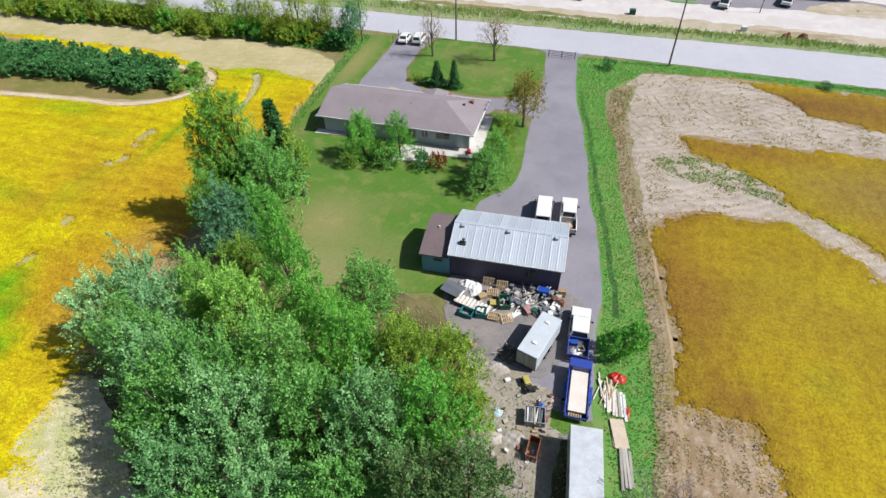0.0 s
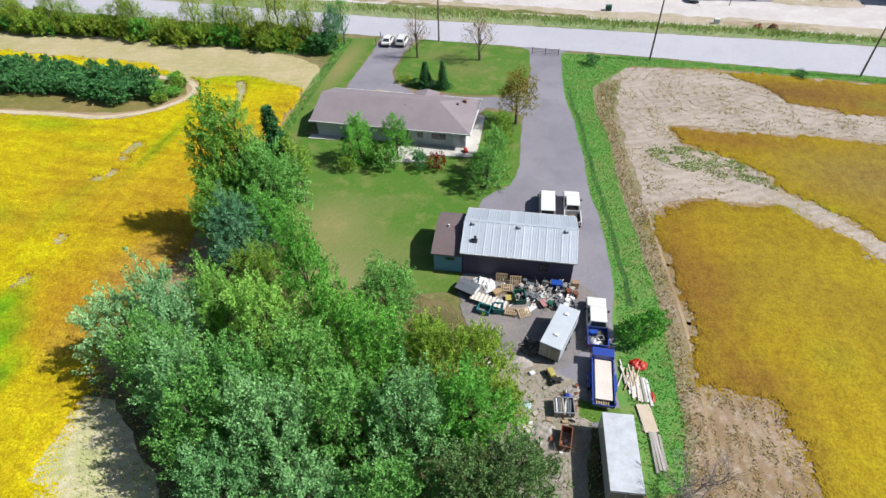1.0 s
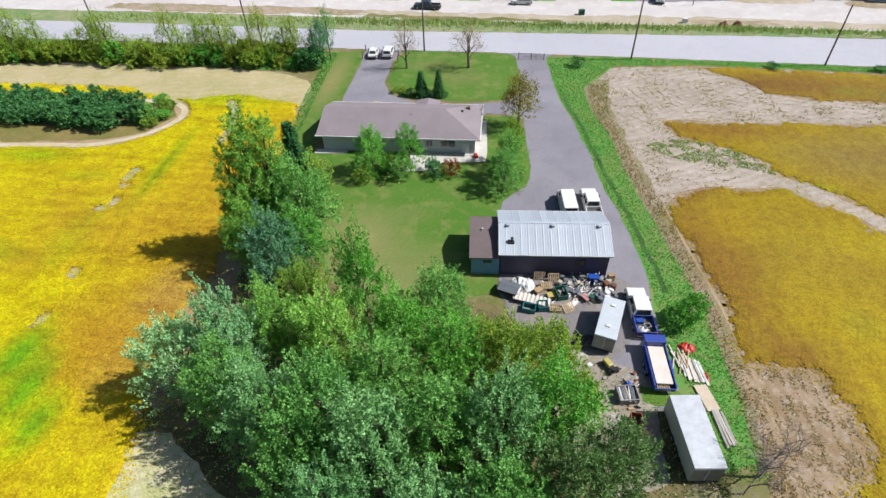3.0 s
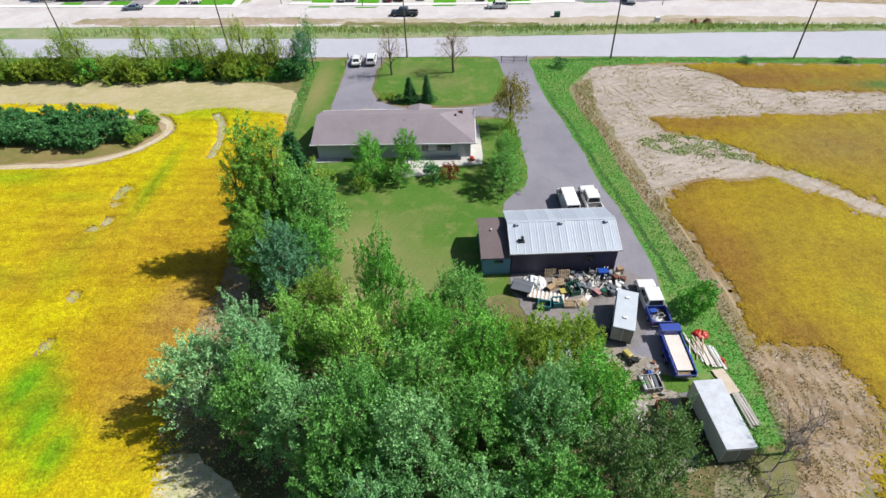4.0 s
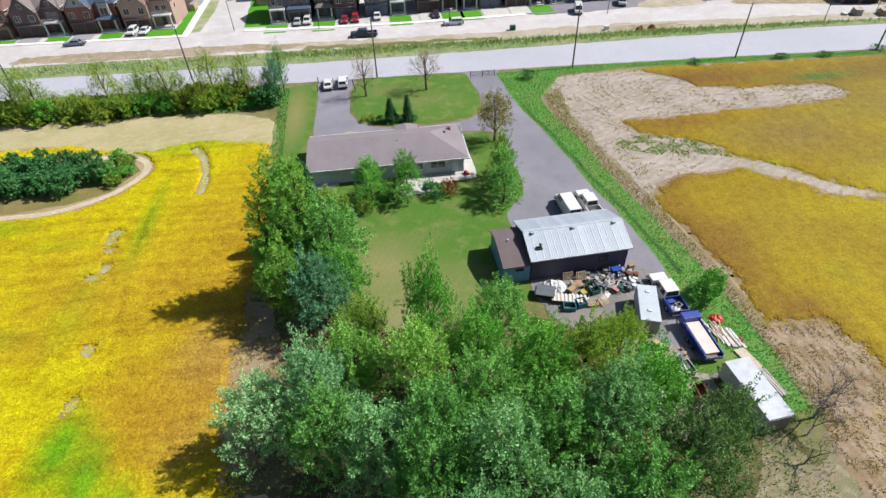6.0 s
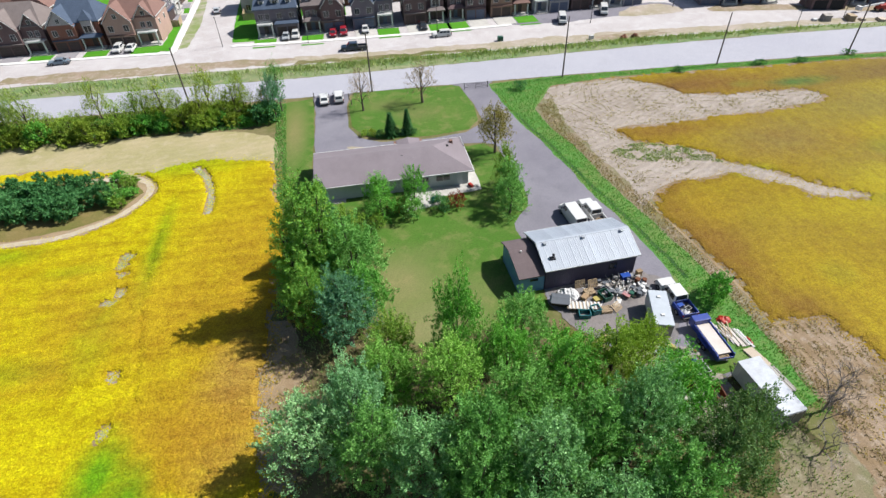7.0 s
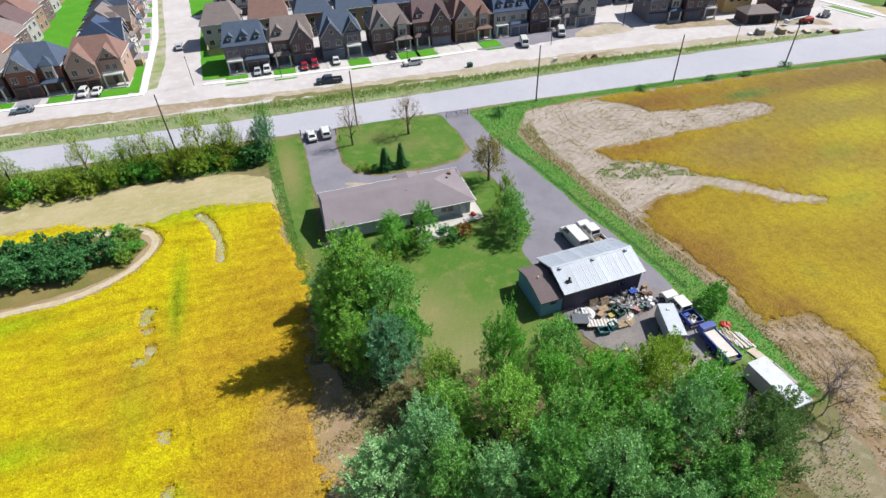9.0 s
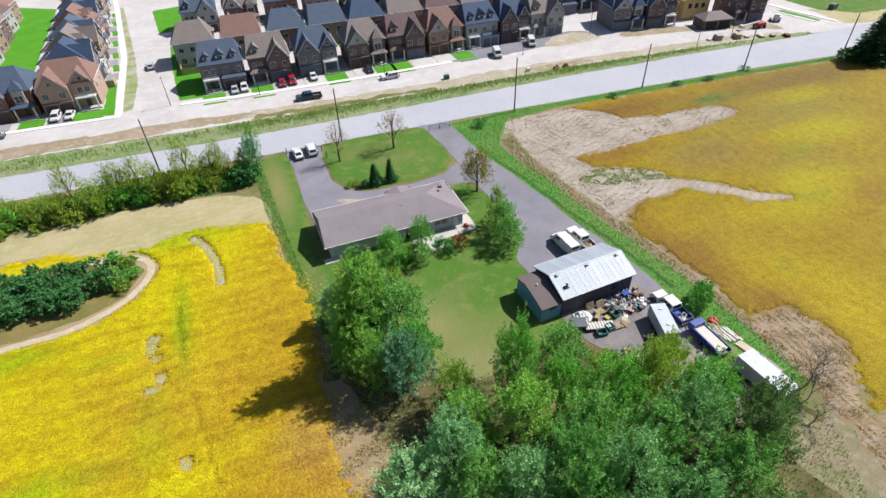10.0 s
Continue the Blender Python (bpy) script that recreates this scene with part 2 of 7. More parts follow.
M["dry_margin"] = ground_mix("dry_margin", (0.29, 0.23, 0.155), (0.2, 0.2, 0.1), (0.42, 0.36, 0.28), 0.16, 0.9, 7, 0.4)
M["ditch_grass"] = ground_mix("ditch_grass", (0.035, 0.1, 0.03), (0.06, 0.15, 0.04), (0.12, 0.14, 0.06), 0.3, 1.0, 9)
M["reed_bank"] = ground_mix("reed_bank", (0.17, 0.27, 0.1), (0.27, 0.3, 0.15), (0.42, 0.38, 0.26), 0.1, 0.5, 8)
M["street_weeds"] = ground_mix("street_weeds", (0.26, 0.32, 0.12), (0.46, 0.42, 0.34), (0.2, 0.32, 0.08), 0.2, 0.7, 8)
M["yard_earth"] = ground_mix("yard_earth", (0.3, 0.26, 0.21), (0.36, 0.32, 0.28), (0.22, 0.21, 0.13), 0.3, 0.9, 8, 0.4)
M["clearing"] = ground_mix("clearing", (0.6, 0.53, 0.36), (0.46, 0.46, 0.22), (0.68, 0.61, 0.5), 0.25, 0.9, 7, 0.4, 0.4, 0.6, (1.2, 60, 0.05))
M["stubble"] = ground_mix("stubble", (0.36, 0.27, 0.19), (0.27, 0.19, 0.11), (0.48, 0.41, 0.34), 0.2, 1.0, 7, 0.4, 0.4, 0.6, (0.9, -6, 0.05))
M["concrete"] = surface("concrete", (0.62, 0.6, 0.56), grain=5, stain=0.5, rough=0.9)
M["bark"] = surface("bark", (0.14, 0.11, 0.085), (0.09, 0.07, 0.055), 0.95, grain=14, bump=0.5)
M["grey_twig"] = surface("grey_twig", (0.3, 0.26, 0.24), (0.22, 0.19, 0.18), 0.95, grain=14)
M["maple"] = foliage("maple_leaf", (0.04, 0.17, 0.03), (0.27, 0.55, 0.15), (0.32, 0.6, 0.2), 0.1)
M["silver"] = foliage("silver_maple_leaf", (0.045, 0.18, 0.055), (0.32, 0.58, 0.25), (0.38, 0.62, 0.32), 0.1)
M["pale_silver"] = foliage("pale_maple_leaf", (0.08, 0.25, 0.09), (0.44, 0.7, 0.37), (0.5, 0.74, 0.46), 0.1)
M["dusky"] = foliage("dusky_leaf", (0.045, 0.11, 0.035), (0.2, 0.33, 0.13), (0.3, 0.3, 0.12), 0.1)
M["lime"] = foliage("lime_leaf", (0.08, 0.24, 0.03), (0.36, 0.64, 0.15), (0.44, 0.66, 0.2), 0.1)
M["bright"] = foliage("bright_leaf", (0.04, 0.19, 0.025), (0.22, 0.54, 0.1), (0.3, 0.6, 0.14), 0.1)
M["olive"] = foliage("olive_leaf", (0.085, 0.19, 0.025), (0.34, 0.5, 0.075), (0.46, 0.5, 0.11), 0.1)
M["poplar"] = foliage("poplar_leaf", (0.07, 0.22, 0.03), (0.29, 0.55, 0.11), (0.5, 0.46, 0.035), 0.06)
M["spruce"] = foliage("spruce_needle", (0.04, 0.15, 0.08), (0.2, 0.42, 0.24), (0.25, 0.45, 0.3), 0.1, through_light=0.3)
M["conifer"] = foliage("conifer_needle", (0.02, 0.08, 0.026), (0.06, 0.17, 0.055), through_light=0.12)
M["shrub"] = foliage("shrub_leaf", (0.025, 0.12, 0.04), (0.13, 0.33, 0.12), (0.2, 0.4, 0.17), 0.12)
M["hedge"] = foliage("hedge_leaf", (0.11, 0.19, 0.02), (0.34, 0.44, 0.06), (0.44, 0.45, 0.1), 0.12)
M["autumn"] = foliage("autumn_leaf", (0.17, 0.15, 0.03), (0.34, 0.29, 0.07), (0.38, 0.24, 0.09), 0.25)
M["russet"] = foliage("russet_leaf", (0.2, 0.14, 0.1), (0.42, 0.31, 0.21), (0.42, 0.36, 0.15), 0.2)
M["red_leaf"] = foliage("red_leaf", (0.14, 0.02, 0.016), (0.32, 0.06, 0.045), (0.36, 0.12, 0.07), 0.2)
M["grass_blade"] = foliage("grass_blade", (0.075, 0.25, 0.05), (0.2, 0.46, 0.12), (0.36, 0.4, 0.15), 0.12, 0.15)
M["brown_weed"] = foliage("brown_weed", (0.2, 0.15, 0.08), (0.42, 0.32, 0.19), (0.3, 0.34, 0.12), 0.2, 0.4)
M["reed"] = foliage("reed", (0.17, 0.27, 0.09), (0.33, 0.42, 0.17), (0.5, 0.47, 0.3), 0.3, 0.15)
M["weed"] = foliage("weed", (0.17, 0.16, 0.05), (0.34, 0.3, 0.13), (0.48, 0.42, 0.26), 0.3, 0.3)
M["crop_west"] = make_crop("crop_west", (0.76, 0.63, 0.003), (0.84, 0.76, 0.008), (0.66, 0.4, 0.025), (0.2, 0.5, 0.008),
    [(-48, 42, 12, 20, 0.85), (-49.5, 32, 4, 9, 0.95, (0.6, 0.4, 0.13)), (-70, 40, 5, 3, 0.6), (-47, 64, 7, 18, 0.55), (-60, 46, 13, 9, 0.4), (-52, 30, 9, 7, 0.9), (-56, 60, 6, 14, 0.4)], [(-60.5, 27, 2.6, 5, 0.95), (-57.2, 23, 2.0, 5, 0.9), (-54, 20, 2.0, 3.5, 0.85), (-64, 82, 14, 4, 0.45), (-84, 62, 8, 2.5, 0.5), (-72, 57, 5, 1.5, 0.4), (-66, 46, 3, 7, 0.45), (-78, 41, 9, 2.4, 0.5), (-62.4, 58, 1.5, 13, 0.6)], 0.92)
M["crop_east"] = make_crop("crop_east", (0.57, 0.385, 0.012), (0.68, 0.53, 0.008), (0.46, 0.25, 0.035), (0.34, 0.46, 0.03),
    [(11, 46, 6, 14, 0.9), (8, 60, 12, 3, 0.7), (20, 46, 7, 8, 0.4, (0.52, 0.36, 0.05)), (34, 91, 15, 5, 1.0, (0.38, 0.2, 0.04)), (18, 75, 11, 3.5, 0.8), (14.5, 33, 5, 3, 0.85), (17.6, 27, 2.6, 6, 0.8), (36, 68, 12, 7, 0.85, (0.5, 0.38, 0.09)), (62, 76, 24, 9, 0.7, (0.48, 0.4, 0.075)), (48, 58, 12, 6, 0.5, (0.49, 0.41, 0.075)), (85, 88, 44, 7, 0.85, (0.36, 0.23, 0.055)), (40, 50, 20, 4, 0.75, (0.76, 0.61, 0.006)), (24, 26, 8, 12, 0.85, (0.82, 0.62, 0.006)), (20, 38, 6, 9, 0.6, (0.78, 0.57, 0.01)), (14, 52, 4, 5, 0.5, (0.76, 0.55, 0.01)), (72, 83, 12, 2, 0.5, (0.66, 0.54, 0.01)), (58, 68, 14, 3, 0.5, (0.68, 0.52, 0.01))], [(64, 66, 12, 5, 0.75, (0.74, 0.66, 0.01)), (46, 54, 9, 5, 0.8, (0.76, 0.64, 0.008)), (38, 47, 9, 4, 0.6, (0.74, 0.6, 0.01)), (74, 80, 9, 2.6, 0.7, (0.72, 0.64, 0.01)), (53, 87.4, 8, 2.2, 0.9, (0.14, 0.32, 0.06)), (44, 89, 4, 2, 0.7), (26, 60, 4, 2.4, 0.8, (0.6, 0.6, 0.01)), (52, 62, 5, 3, 0.4), (22, 37, 2.5, 2.5, 0.25), (42, 49, 5, 2, 0.4)], 0.66, "y")


from mathutils import geometry


# ---- mesh tools ----
def mesh_of(bm, name, material):
    me = bpy.data.meshes.new(name)
    bmesh.ops.recalc_face_normals(bm, faces=bm.faces)
    bm.to_mesh(me)
    bm.free()
    for m in material if isinstance(material, (list, tuple)) else [material]:
        me.materials.append(m)
    return me


def part(name, bm, material, parent, label=""):
    ob = new(name, mesh_of(bm, name, material))
    ob.parent = parent
    return tagged(ob, label)


def share(name, me, parent, m=None, label=""):
    ob = new(name, me)
    ob.parent = parent
    if m is not None:
        ob.matrix_basis = m
    return tagged(ob, label)


def thing(name, x, y, z=0.0, turn=0.0, label="", category="", group="", kind=""):
    ob = new(name)
    ob.empty_display_size = 0.3
    ob.matrix_basis = pose(x, y, z, 0, 0, turn)
    return tagged(ob, label, category, group, kind)


def arrays(name, verts, faces, material, ob=None):
    """A mesh from numpy arrays; faces all have the same number of corners."""
    me = bpy.data.meshes.new(name)
    verts, faces = np.asarray(verts, np.float32), np.asarray(faces, np.int32)
    k = faces.shape[1]
    me.vertices.add(len(verts))
    me.vertices.foreach_set("co", verts.ravel())
    me.loops.add(faces.size)
    me.loops.foreach_set("vertex_index", faces.ravel())
    me.polygons.add(len(faces))
    me.polygons.foreach_set("loop_start", np.arange(0, faces.size, k, dtype=np.int32))
    me.materials.append(material)
    me.update(calc_edges=True)
    return me


def box(bm, x0, x1, y0, y1, z0, z1, bevel=0.0):
    v = bmesh.ops.create_cube(bm, size=1.0, matrix=Matrix.LocRotScale(((x0 + x1) / 2, (y0 + y1) / 2, (z0 + z1) / 2), None, (x1 - x0, y1 - y0, z1 - z0)))["verts"]
    if bevel:
        es = {e for q in v for e in q.link_edges}
        bmesh.ops.bevel(bm, geom=list(es), offset=bevel, segments=2, affect="EDGES", profile=0.5)
    return bm


def rod(bm, a, b, r0, r1=None, n=6):
    a, b = Vector(a), Vector(b)
    r1 = r0 if r1 is None else r1
    d = b - a
    m = Matrix.Translation((a + b) / 2) @ d.to_track_quat("Z", "Y").to_matrix().to_4x4()
    bmesh.ops.create_cone(bm, cap_ends=True, segments=n, radius1=r0, radius2=r1, depth=d.length, matrix=m)
    return bm


def prism(bm, pts, a, b, axis="y"):
    """A polygon in the plane across axis, drawn out from a to b."""
    def at(p, s):
        return {"x": (s, p[0], p[1]), "y": (p[0], s, p[1]), "z": (p[0], p[1], s)}[axis]
    lo = [bm.verts.new(at(p, a)) for p in pts]
    hi = [bm.verts.new(at(p, b)) for p in pts]
    bm.faces.new(lo), bm.faces.new(hi[::-1])
    n = len(pts)
    for i in range(n):
        bm.faces.new((lo[i], lo[(i + 1) % n], hi[(i + 1) % n], hi[i]))
    return bm


def solid(bm, verts, faces):
    vs = [bm.verts.new(v) for v in verts]
    for f in faces:
        bm.faces.new([vs[i] for i in f])
    return bm


def fresh():
    return bmesh.new()


def hip_roof(bm, x0, x1, y0, y1, z, rise, in0, in1, t=0.18):
    """A hipped roof on eaves at z; in0 and in1 are how far the ridge stands in from either end (0: a gable)."""
    ym = (y0 + y1) / 2
    v = [(x0, y0, z), (x1, y0, z), (x1, y1, z), (x0, y1, z), (x0, y0, z + t), (x1, y0, z + t), (x1, y1, z + t), (x0, y1, z + t),
         (x0 + in0, ym, z + t + rise), (x1 - in1, ym, z + t + rise)]
    return solid(bm, v, [(0, 3, 2, 1), (0, 1, 5, 4), (1, 2, 6, 5), (2, 3, 7, 6), (3, 0, 4, 7), (4, 5, 9, 8), (5, 6, 9), (6, 7, 8, 9), (7, 4, 8)])


def gable_y(bm, x0, x1, y0, y1, z, rise, t=0.18):
    """A gabled roof whose ridge runs along y."""
    xm = (x0 + x1) / 2
    return prism(bm, [(x0, z), (x1, z), (x1, z + t), (xm, z + t + rise), (x0, z + t)], y0, y1, "y")


# ---- plan tools ----
def smooth(pts, n=6):
    """A closed curve through pts."""
    out, k = [], len(pts)
    for i in range(k):
        p0, p1, p2, p3 = (np.array(pts[(i + j) % k], float) for j in (-1, 0, 1, 2))
        for s in np.arange(n) / n:
            out.append(tuple(0.5 * (2 * p1 + (p2 - p0) * s + (2 * p0 - 5 * p1 + 4 * p2 - p3) * s**2 + (3 * p1 - p0 - 3 * p2 + p3) * s**3)))
    return out


def wobbled(pts, step, amount, seed=0):
    """The outline cut into short steps and pushed about by smooth noise."""
    out, k = [], len(pts)
    for i in range(k):
        a, b = Vector(pts[i]), Vector(pts[(i + 1) % k])
        n = max(1, min(60, int((b - a).length / step)))
        for j in range(n):
            p = a.lerp(b, j / n)
            q = Vector((p.x * 0.35 + seed * 7.1, p.y * 0.35, seed * 3.3))
            r = Vector((p.x * 1.7, p.y * 1.7 + seed, 5.0))
            out.append((p.x + amount * (noise.noise(q) + 0.5 * noise.noise(r)), p.y + amount * (noise.noise(q + Vector((9, 4, 1))) + 0.5 * noise.noise(r + Vector((2, 8, 3))))))
    return out


def strip(line, half):
    """The outline of a band along a line."""
    a, b = [], []
    for i, p in enumerate(line):
        q, r = line[max(i - 1, 0)], line[min(i + 1, len(line) - 1)]
        d = Vector((r[0] - q[0], r[1] - q[1])).normalized() * half
        a.append((p[0] - d.y, p[1] + d.x))
        b.append((p[0] + d.y, p[1] - d.x))
    return a + b[::-1]


def region(name, pts, z, material, label, category, wob=0.25, step=0.7, curve=False, seed=0):
    """A sheet of ground of its own, with an uneven rim."""
    if curve:
        pts = smooth(pts)
    if wob:
        pts = wobbled(pts, step, wob, seed)
    bm = fresh()
    vs = [bm.verts.new((x, y, z)) for x, y in pts]
    for tri in geometry.tessellate_polygon([[Vector((x, y, 0)) for x, y in pts]]):
        f = bm.faces.new([vs[i] for i in tri])
        f.normal_update()
        if f.normal.z < 0:
            f.normal_flip()
    me = bpy.data.meshes.new(name)
    bm.to_mesh(me)
    bm.free()
    me.materials.append(material)
    return tagged(new(name, me), label, category, kind="structure")


def inside(pts, X, Y):
    """Which of the points lie in the polygon."""
    r = np.zeros(X.shape, bool)
    k = len(pts)
    for i in range(k):
        (x0, y0), (x1, y1) = pts[i], pts[(i + 1) % k]
        if y0 == y1:
            continue
        c = ((y0 > Y) != (y1 > Y)) & (X < (x1 - x0) * (Y - y0) / (y1 - y0) + x0)
        r ^= c
    return r


def rolling(X, Y, s, seed):
    """Smooth noise on arrays, about -1 to 1."""
    rng = np.random.default_rng(seed)
    out = np.zeros_like(X)
    for o in range(5):
        for _ in range(3):
            a, f, ph = rng.uniform(0, 6.28), 2**o * rng.uniform(0.7, 1.3) / s, rng.uniform(0, 6.28)
            out += np.sin((X * np.cos(a) + Y * np.sin(a)) * f * 6.28 + ph) / 1.7**o
    return out / 4.0


# ---- plants ----
def unit(v):
    return v / np.maximum(np.linalg.norm(v, axis=-1, keepdims=True), 1e-6)


def leaf_cards(pos, way, up, length, width, rng, droop=0.15):
    """Kite-shaped, slightly folded leaves at pos, pointing along way, their faces towards up."""
    way = unit(way)
    side = unit(np.cross(way, up))
    nrm = np.cross(side, way)
    l, w = length[:, None], width[:, None]
    a = pos
    b = pos + way * l * 0.45 + side * w * 0.5 + nrm * w * 0.12
    c = pos + way * l - nrm * l * droop
    d = pos + way * l * 0.45 - side * w * 0.5 + nrm * w * 0.12
    v = np.stack([a, b, c, d], 1).reshape(-1, 3)
    f = np.arange(len(v)).reshape(-1, 4)
    return v, f


def crown_points(lobes, count, rng, shell=0.35):
    """Starts and directions of sprays over the outer shell of a cloud of lobes (x, y, z, rx, rz)."""
    lobes = np.array(lobes, float)
    area = lobes[:, 3] * lobes[:, 4]
    pick = rng.choice(len(lobes), count * 2, p=area / area.sum())
    L = lobes[pick]
    d = unit(rng.normal(size=(len(pick), 3)) + np.array([0, 0, 0.25]))
    k = 1 - shell * rng.random(len(pick)) ** 1.6
    p = L[:, :3] + d * np.stack([L[:, 3], L[:, 3], L[:, 4]], 1) * k[:, None]
    deep = np.zeros(len(p), bool)
    for i, (x, y, z, rx, rz) in enumerate(lobes):
        q = np.sqrt(((p[:, 0] - x) / rx) ** 2 + ((p[:, 1] - y) / rx) ** 2 + ((p[:, 2] - z) / rz) ** 2)
        deep |= (q < 0.6) & (pick != i)
    keep = ~deep
    return p[keep][:count], d[keep][:count]


def crown_mesh(name, lobes, sprays, twigs, leaves, spray_len, leaf, material, seed, up_bias=0.75, shell=0.4):
    """Leaves along feathery shoots that stand out and up from the crown's shell, each shoot tapering to its tip."""
    rng = np.random.default_rng(seed)
    p, d = crown_points(lobes, sprays, rng, shell)
    n, k = len(p), twigs * leaves
    axis = unit(d + np.array([0, 0, up_bias]) + rng.normal(size=(n, 3)) * 0.3)
    side = unit(np.cross(axis, rng.normal(size=(n, 3))))
    over = np.cross(axis, side)
    long = spray_len * rng.uniform(0.6, 1.5, n)
    u = rng.random((n, k)) ** 0.85
    a = rng.uniform(0, 6.283, (n, k))
    rim = side[:, None] * np.cos(a)[..., None] + over[:, None] * np.sin(a)[..., None]
    out = (0.05 + 0.13 * (1.0 - u) ** 0.8) * np.sqrt(rng.random((n, k)))
    bend = side * rng.normal(size=(n, 1)) * 0.16
    pos = p[:, None] + long[:, None, None] * (axis[:, None] * (u - 0.2)[..., None] + rim * out[..., None] + bend[:, None] * (u**2)[..., None])
    way = rim * 0.75 + axis[:, None] * 0.7 + rng.normal(size=(n, k, 3)) * 0.25
    face = axis[:, None] * 0.35 + rim * 0.75 + np.array([0, 0, 0.5]) + rng.normal(size=(n, k, 3)) * 0.2
    pos, way, face = pos.reshape(-1, 3), way.reshape(-1, 3), face.reshape(-1, 3)
    size = leaf * rng.uniform(0.7, 1.35, len(pos))
    v, f = leaf_cards(pos, way, face, size, size * rng.uniform(0.45, 0.7, len(pos)), rng)
    return arrays(name, v, f, material)


def trunk_mesh(name, height, r, lobes, material, seed, lean=0.04):
    rng = random.Random(seed)
    bm = fresh()
    top = Vector((rng.uniform(-1, 1) * lean * height, rng.uniform(-1, 1) * lean * height, height * 0.72))
    pts = [Vector((0, 0, -0.15)), top * 0.3 + Vector((0.05, 0, 0)), top * 0.65, top]
    rr = [r * 1.25, r * 0.85, r * 0.55, r * 0.2]
    for i in range(3):
        rod(bm, pts[i], pts[i + 1], rr[i], rr[i + 1], 8)
    for x, y, z, rx, rz in lobes[::3] if len(lobes) > 20 else lobes:
        a = top * max(0.2, min(0.85, (z - rz * 0.9) / height))
        b = Vector((x, y, z))
        mid = a.lerp(b, 0.5) + Vector((rng.uniform(-0.2, 0.2), rng.uniform(-0.2, 0.2), 0.25))
        rod(bm, a, mid, r * 0.42, r * 0.28, 6), rod(bm, mid, b, r * 0.28, r * 0.1, 6)
        for _ in range(2):
            e = b + Vector((rng.uniform(-1, 1) * rx, rng.uniform(-1, 1) * rx, rng.uniform(-0.2, 0.9) * rz)) * 0.8
            rod(bm, mid.lerp(b, rng.random()), e, r * 0.14, 0.015, 4)
    return mesh_of(bm, name, material)


def broad_lobes(h, r, seed, low=0.3):
    """Lobes of a round, uneven crown: a core and many upright tufts standing out of it."""
    rng = random.Random(seed)
    out = [(0, 0, h * 0.56, r * 0.45, h * 0.27)]
    for ring, (k, q0, z0, z1, s0, s1) in enumerate(((9, 0.72, low + 0.02, low + 0.2, 0.18, 0.28), (8, 0.58, 0.46, 0.64, 0.18, 0.28), (6, 0.36, 0.64, 0.8, 0.15, 0.24), (3, 0.14, 0.82, 0.92, 0.12, 0.18))):
        for i in range(k):
            a = (i + 0.5 * ring) * 6.283 / k + rng.uniform(-0.3, 0.3)
            q = r * q0 * rng.uniform(0.8, 1.15)
            rad = r * rng.uniform(s0, s1)
            out.append((q * math.cos(a), q * math.sin(a), h * rng.uniform(z0, z1), rad, rad * rng.uniform(1.2, 1.9)))
    return out


TREE_MESHES = {}


def tree(name, kind, x, y, h, r, leafmat, label, category="tree", seed=0, turn=None, density=1.0, leaf=0.19, group="", bark="bark"):
    """A tree with trunk and crown; alike trees share meshes, drawn at their own size."""
    key = (kind, leafmat, seed, density, leaf)
    if key not in TREE_MESHES:
        H, R = {"broad": (10, 4), "garden": (10, 4), "poplar": (16, 2.8), "sparse": (8, 3), "bush": (3, 2.2), "thin": (8, 2)}[kind]
        if kind in ("broad", "garden"):
            lobes = broad_lobes(H, R, seed, 0.3 if kind == "broad" else 0.1)
            n, tw, lv, sl = int(270 * density), 6, 10, 1.5
        elif kind == "poplar":
            rng = random.Random(seed)
            lobes = [(rng.uniform(-0.5, 0.5) * (1.2 - i / 12) * 2.4, rng.uniform(-0.5, 0.5) * (1.2 - i / 12) * 2.4, 3 + i * 1.05, 1.6 * (1.12 - i / 16), 1.7) for i in range(12)]
            n, tw, lv, sl = int(420 * density), 5, 9, 1.25
        elif kind == "sparse":
            lobes = broad_lobes(H, R, seed, 0.3)
            n, tw, lv, sl = int(170 * density), 3, 4, 1.1
        elif kind == "thin":
            lobes = [(0.3, 0, H * 0.55, 1.2, 1.8), (-0.5, 0.4, H * 0.72, 1.1, 1.5), (0.4, -0.5, H * 0.85, 0.8, 1.2), (0, 0.6, H * 0.4, 0.9, 1.0)]
            n, tw, lv, sl = int(130 * density), 4, 5, 0.85
        else:
            rng = random.Random(seed)
            lobes = [(rng.uniform(-1, 1) * R * 0.5, rng.uniform(-1, 1) * R * 0.5, H * rng.uniform(0.35, 0.62), R * rng.uniform(0.4, 0.55), H * rng.uniform(0.3, 0.4)) for _ in range(7)]
            n, tw, lv, sl = int(150 * density), 4, 5, 0.6
        TREE_MESHES[key] = (trunk_mesh("trunk", H, H * 0.02 + 0.05 if kind != "bush" else 0.06, lobes, M[bark], seed),
                            crown_mesh("crown", lobes, n, tw, lv, sl, leaf, M[leafmat], seed + 50), H, R)
    t, c, H, R = TREE_MESHES[key]
    ob = thing(name, x, y, 0, random.uniform(0, 360) if turn is None else turn, label, category, group)
    ob.scale = (r / R, r / R, h / H)
    share("trunk", t, ob), share("crown", c, ob)
    return ob


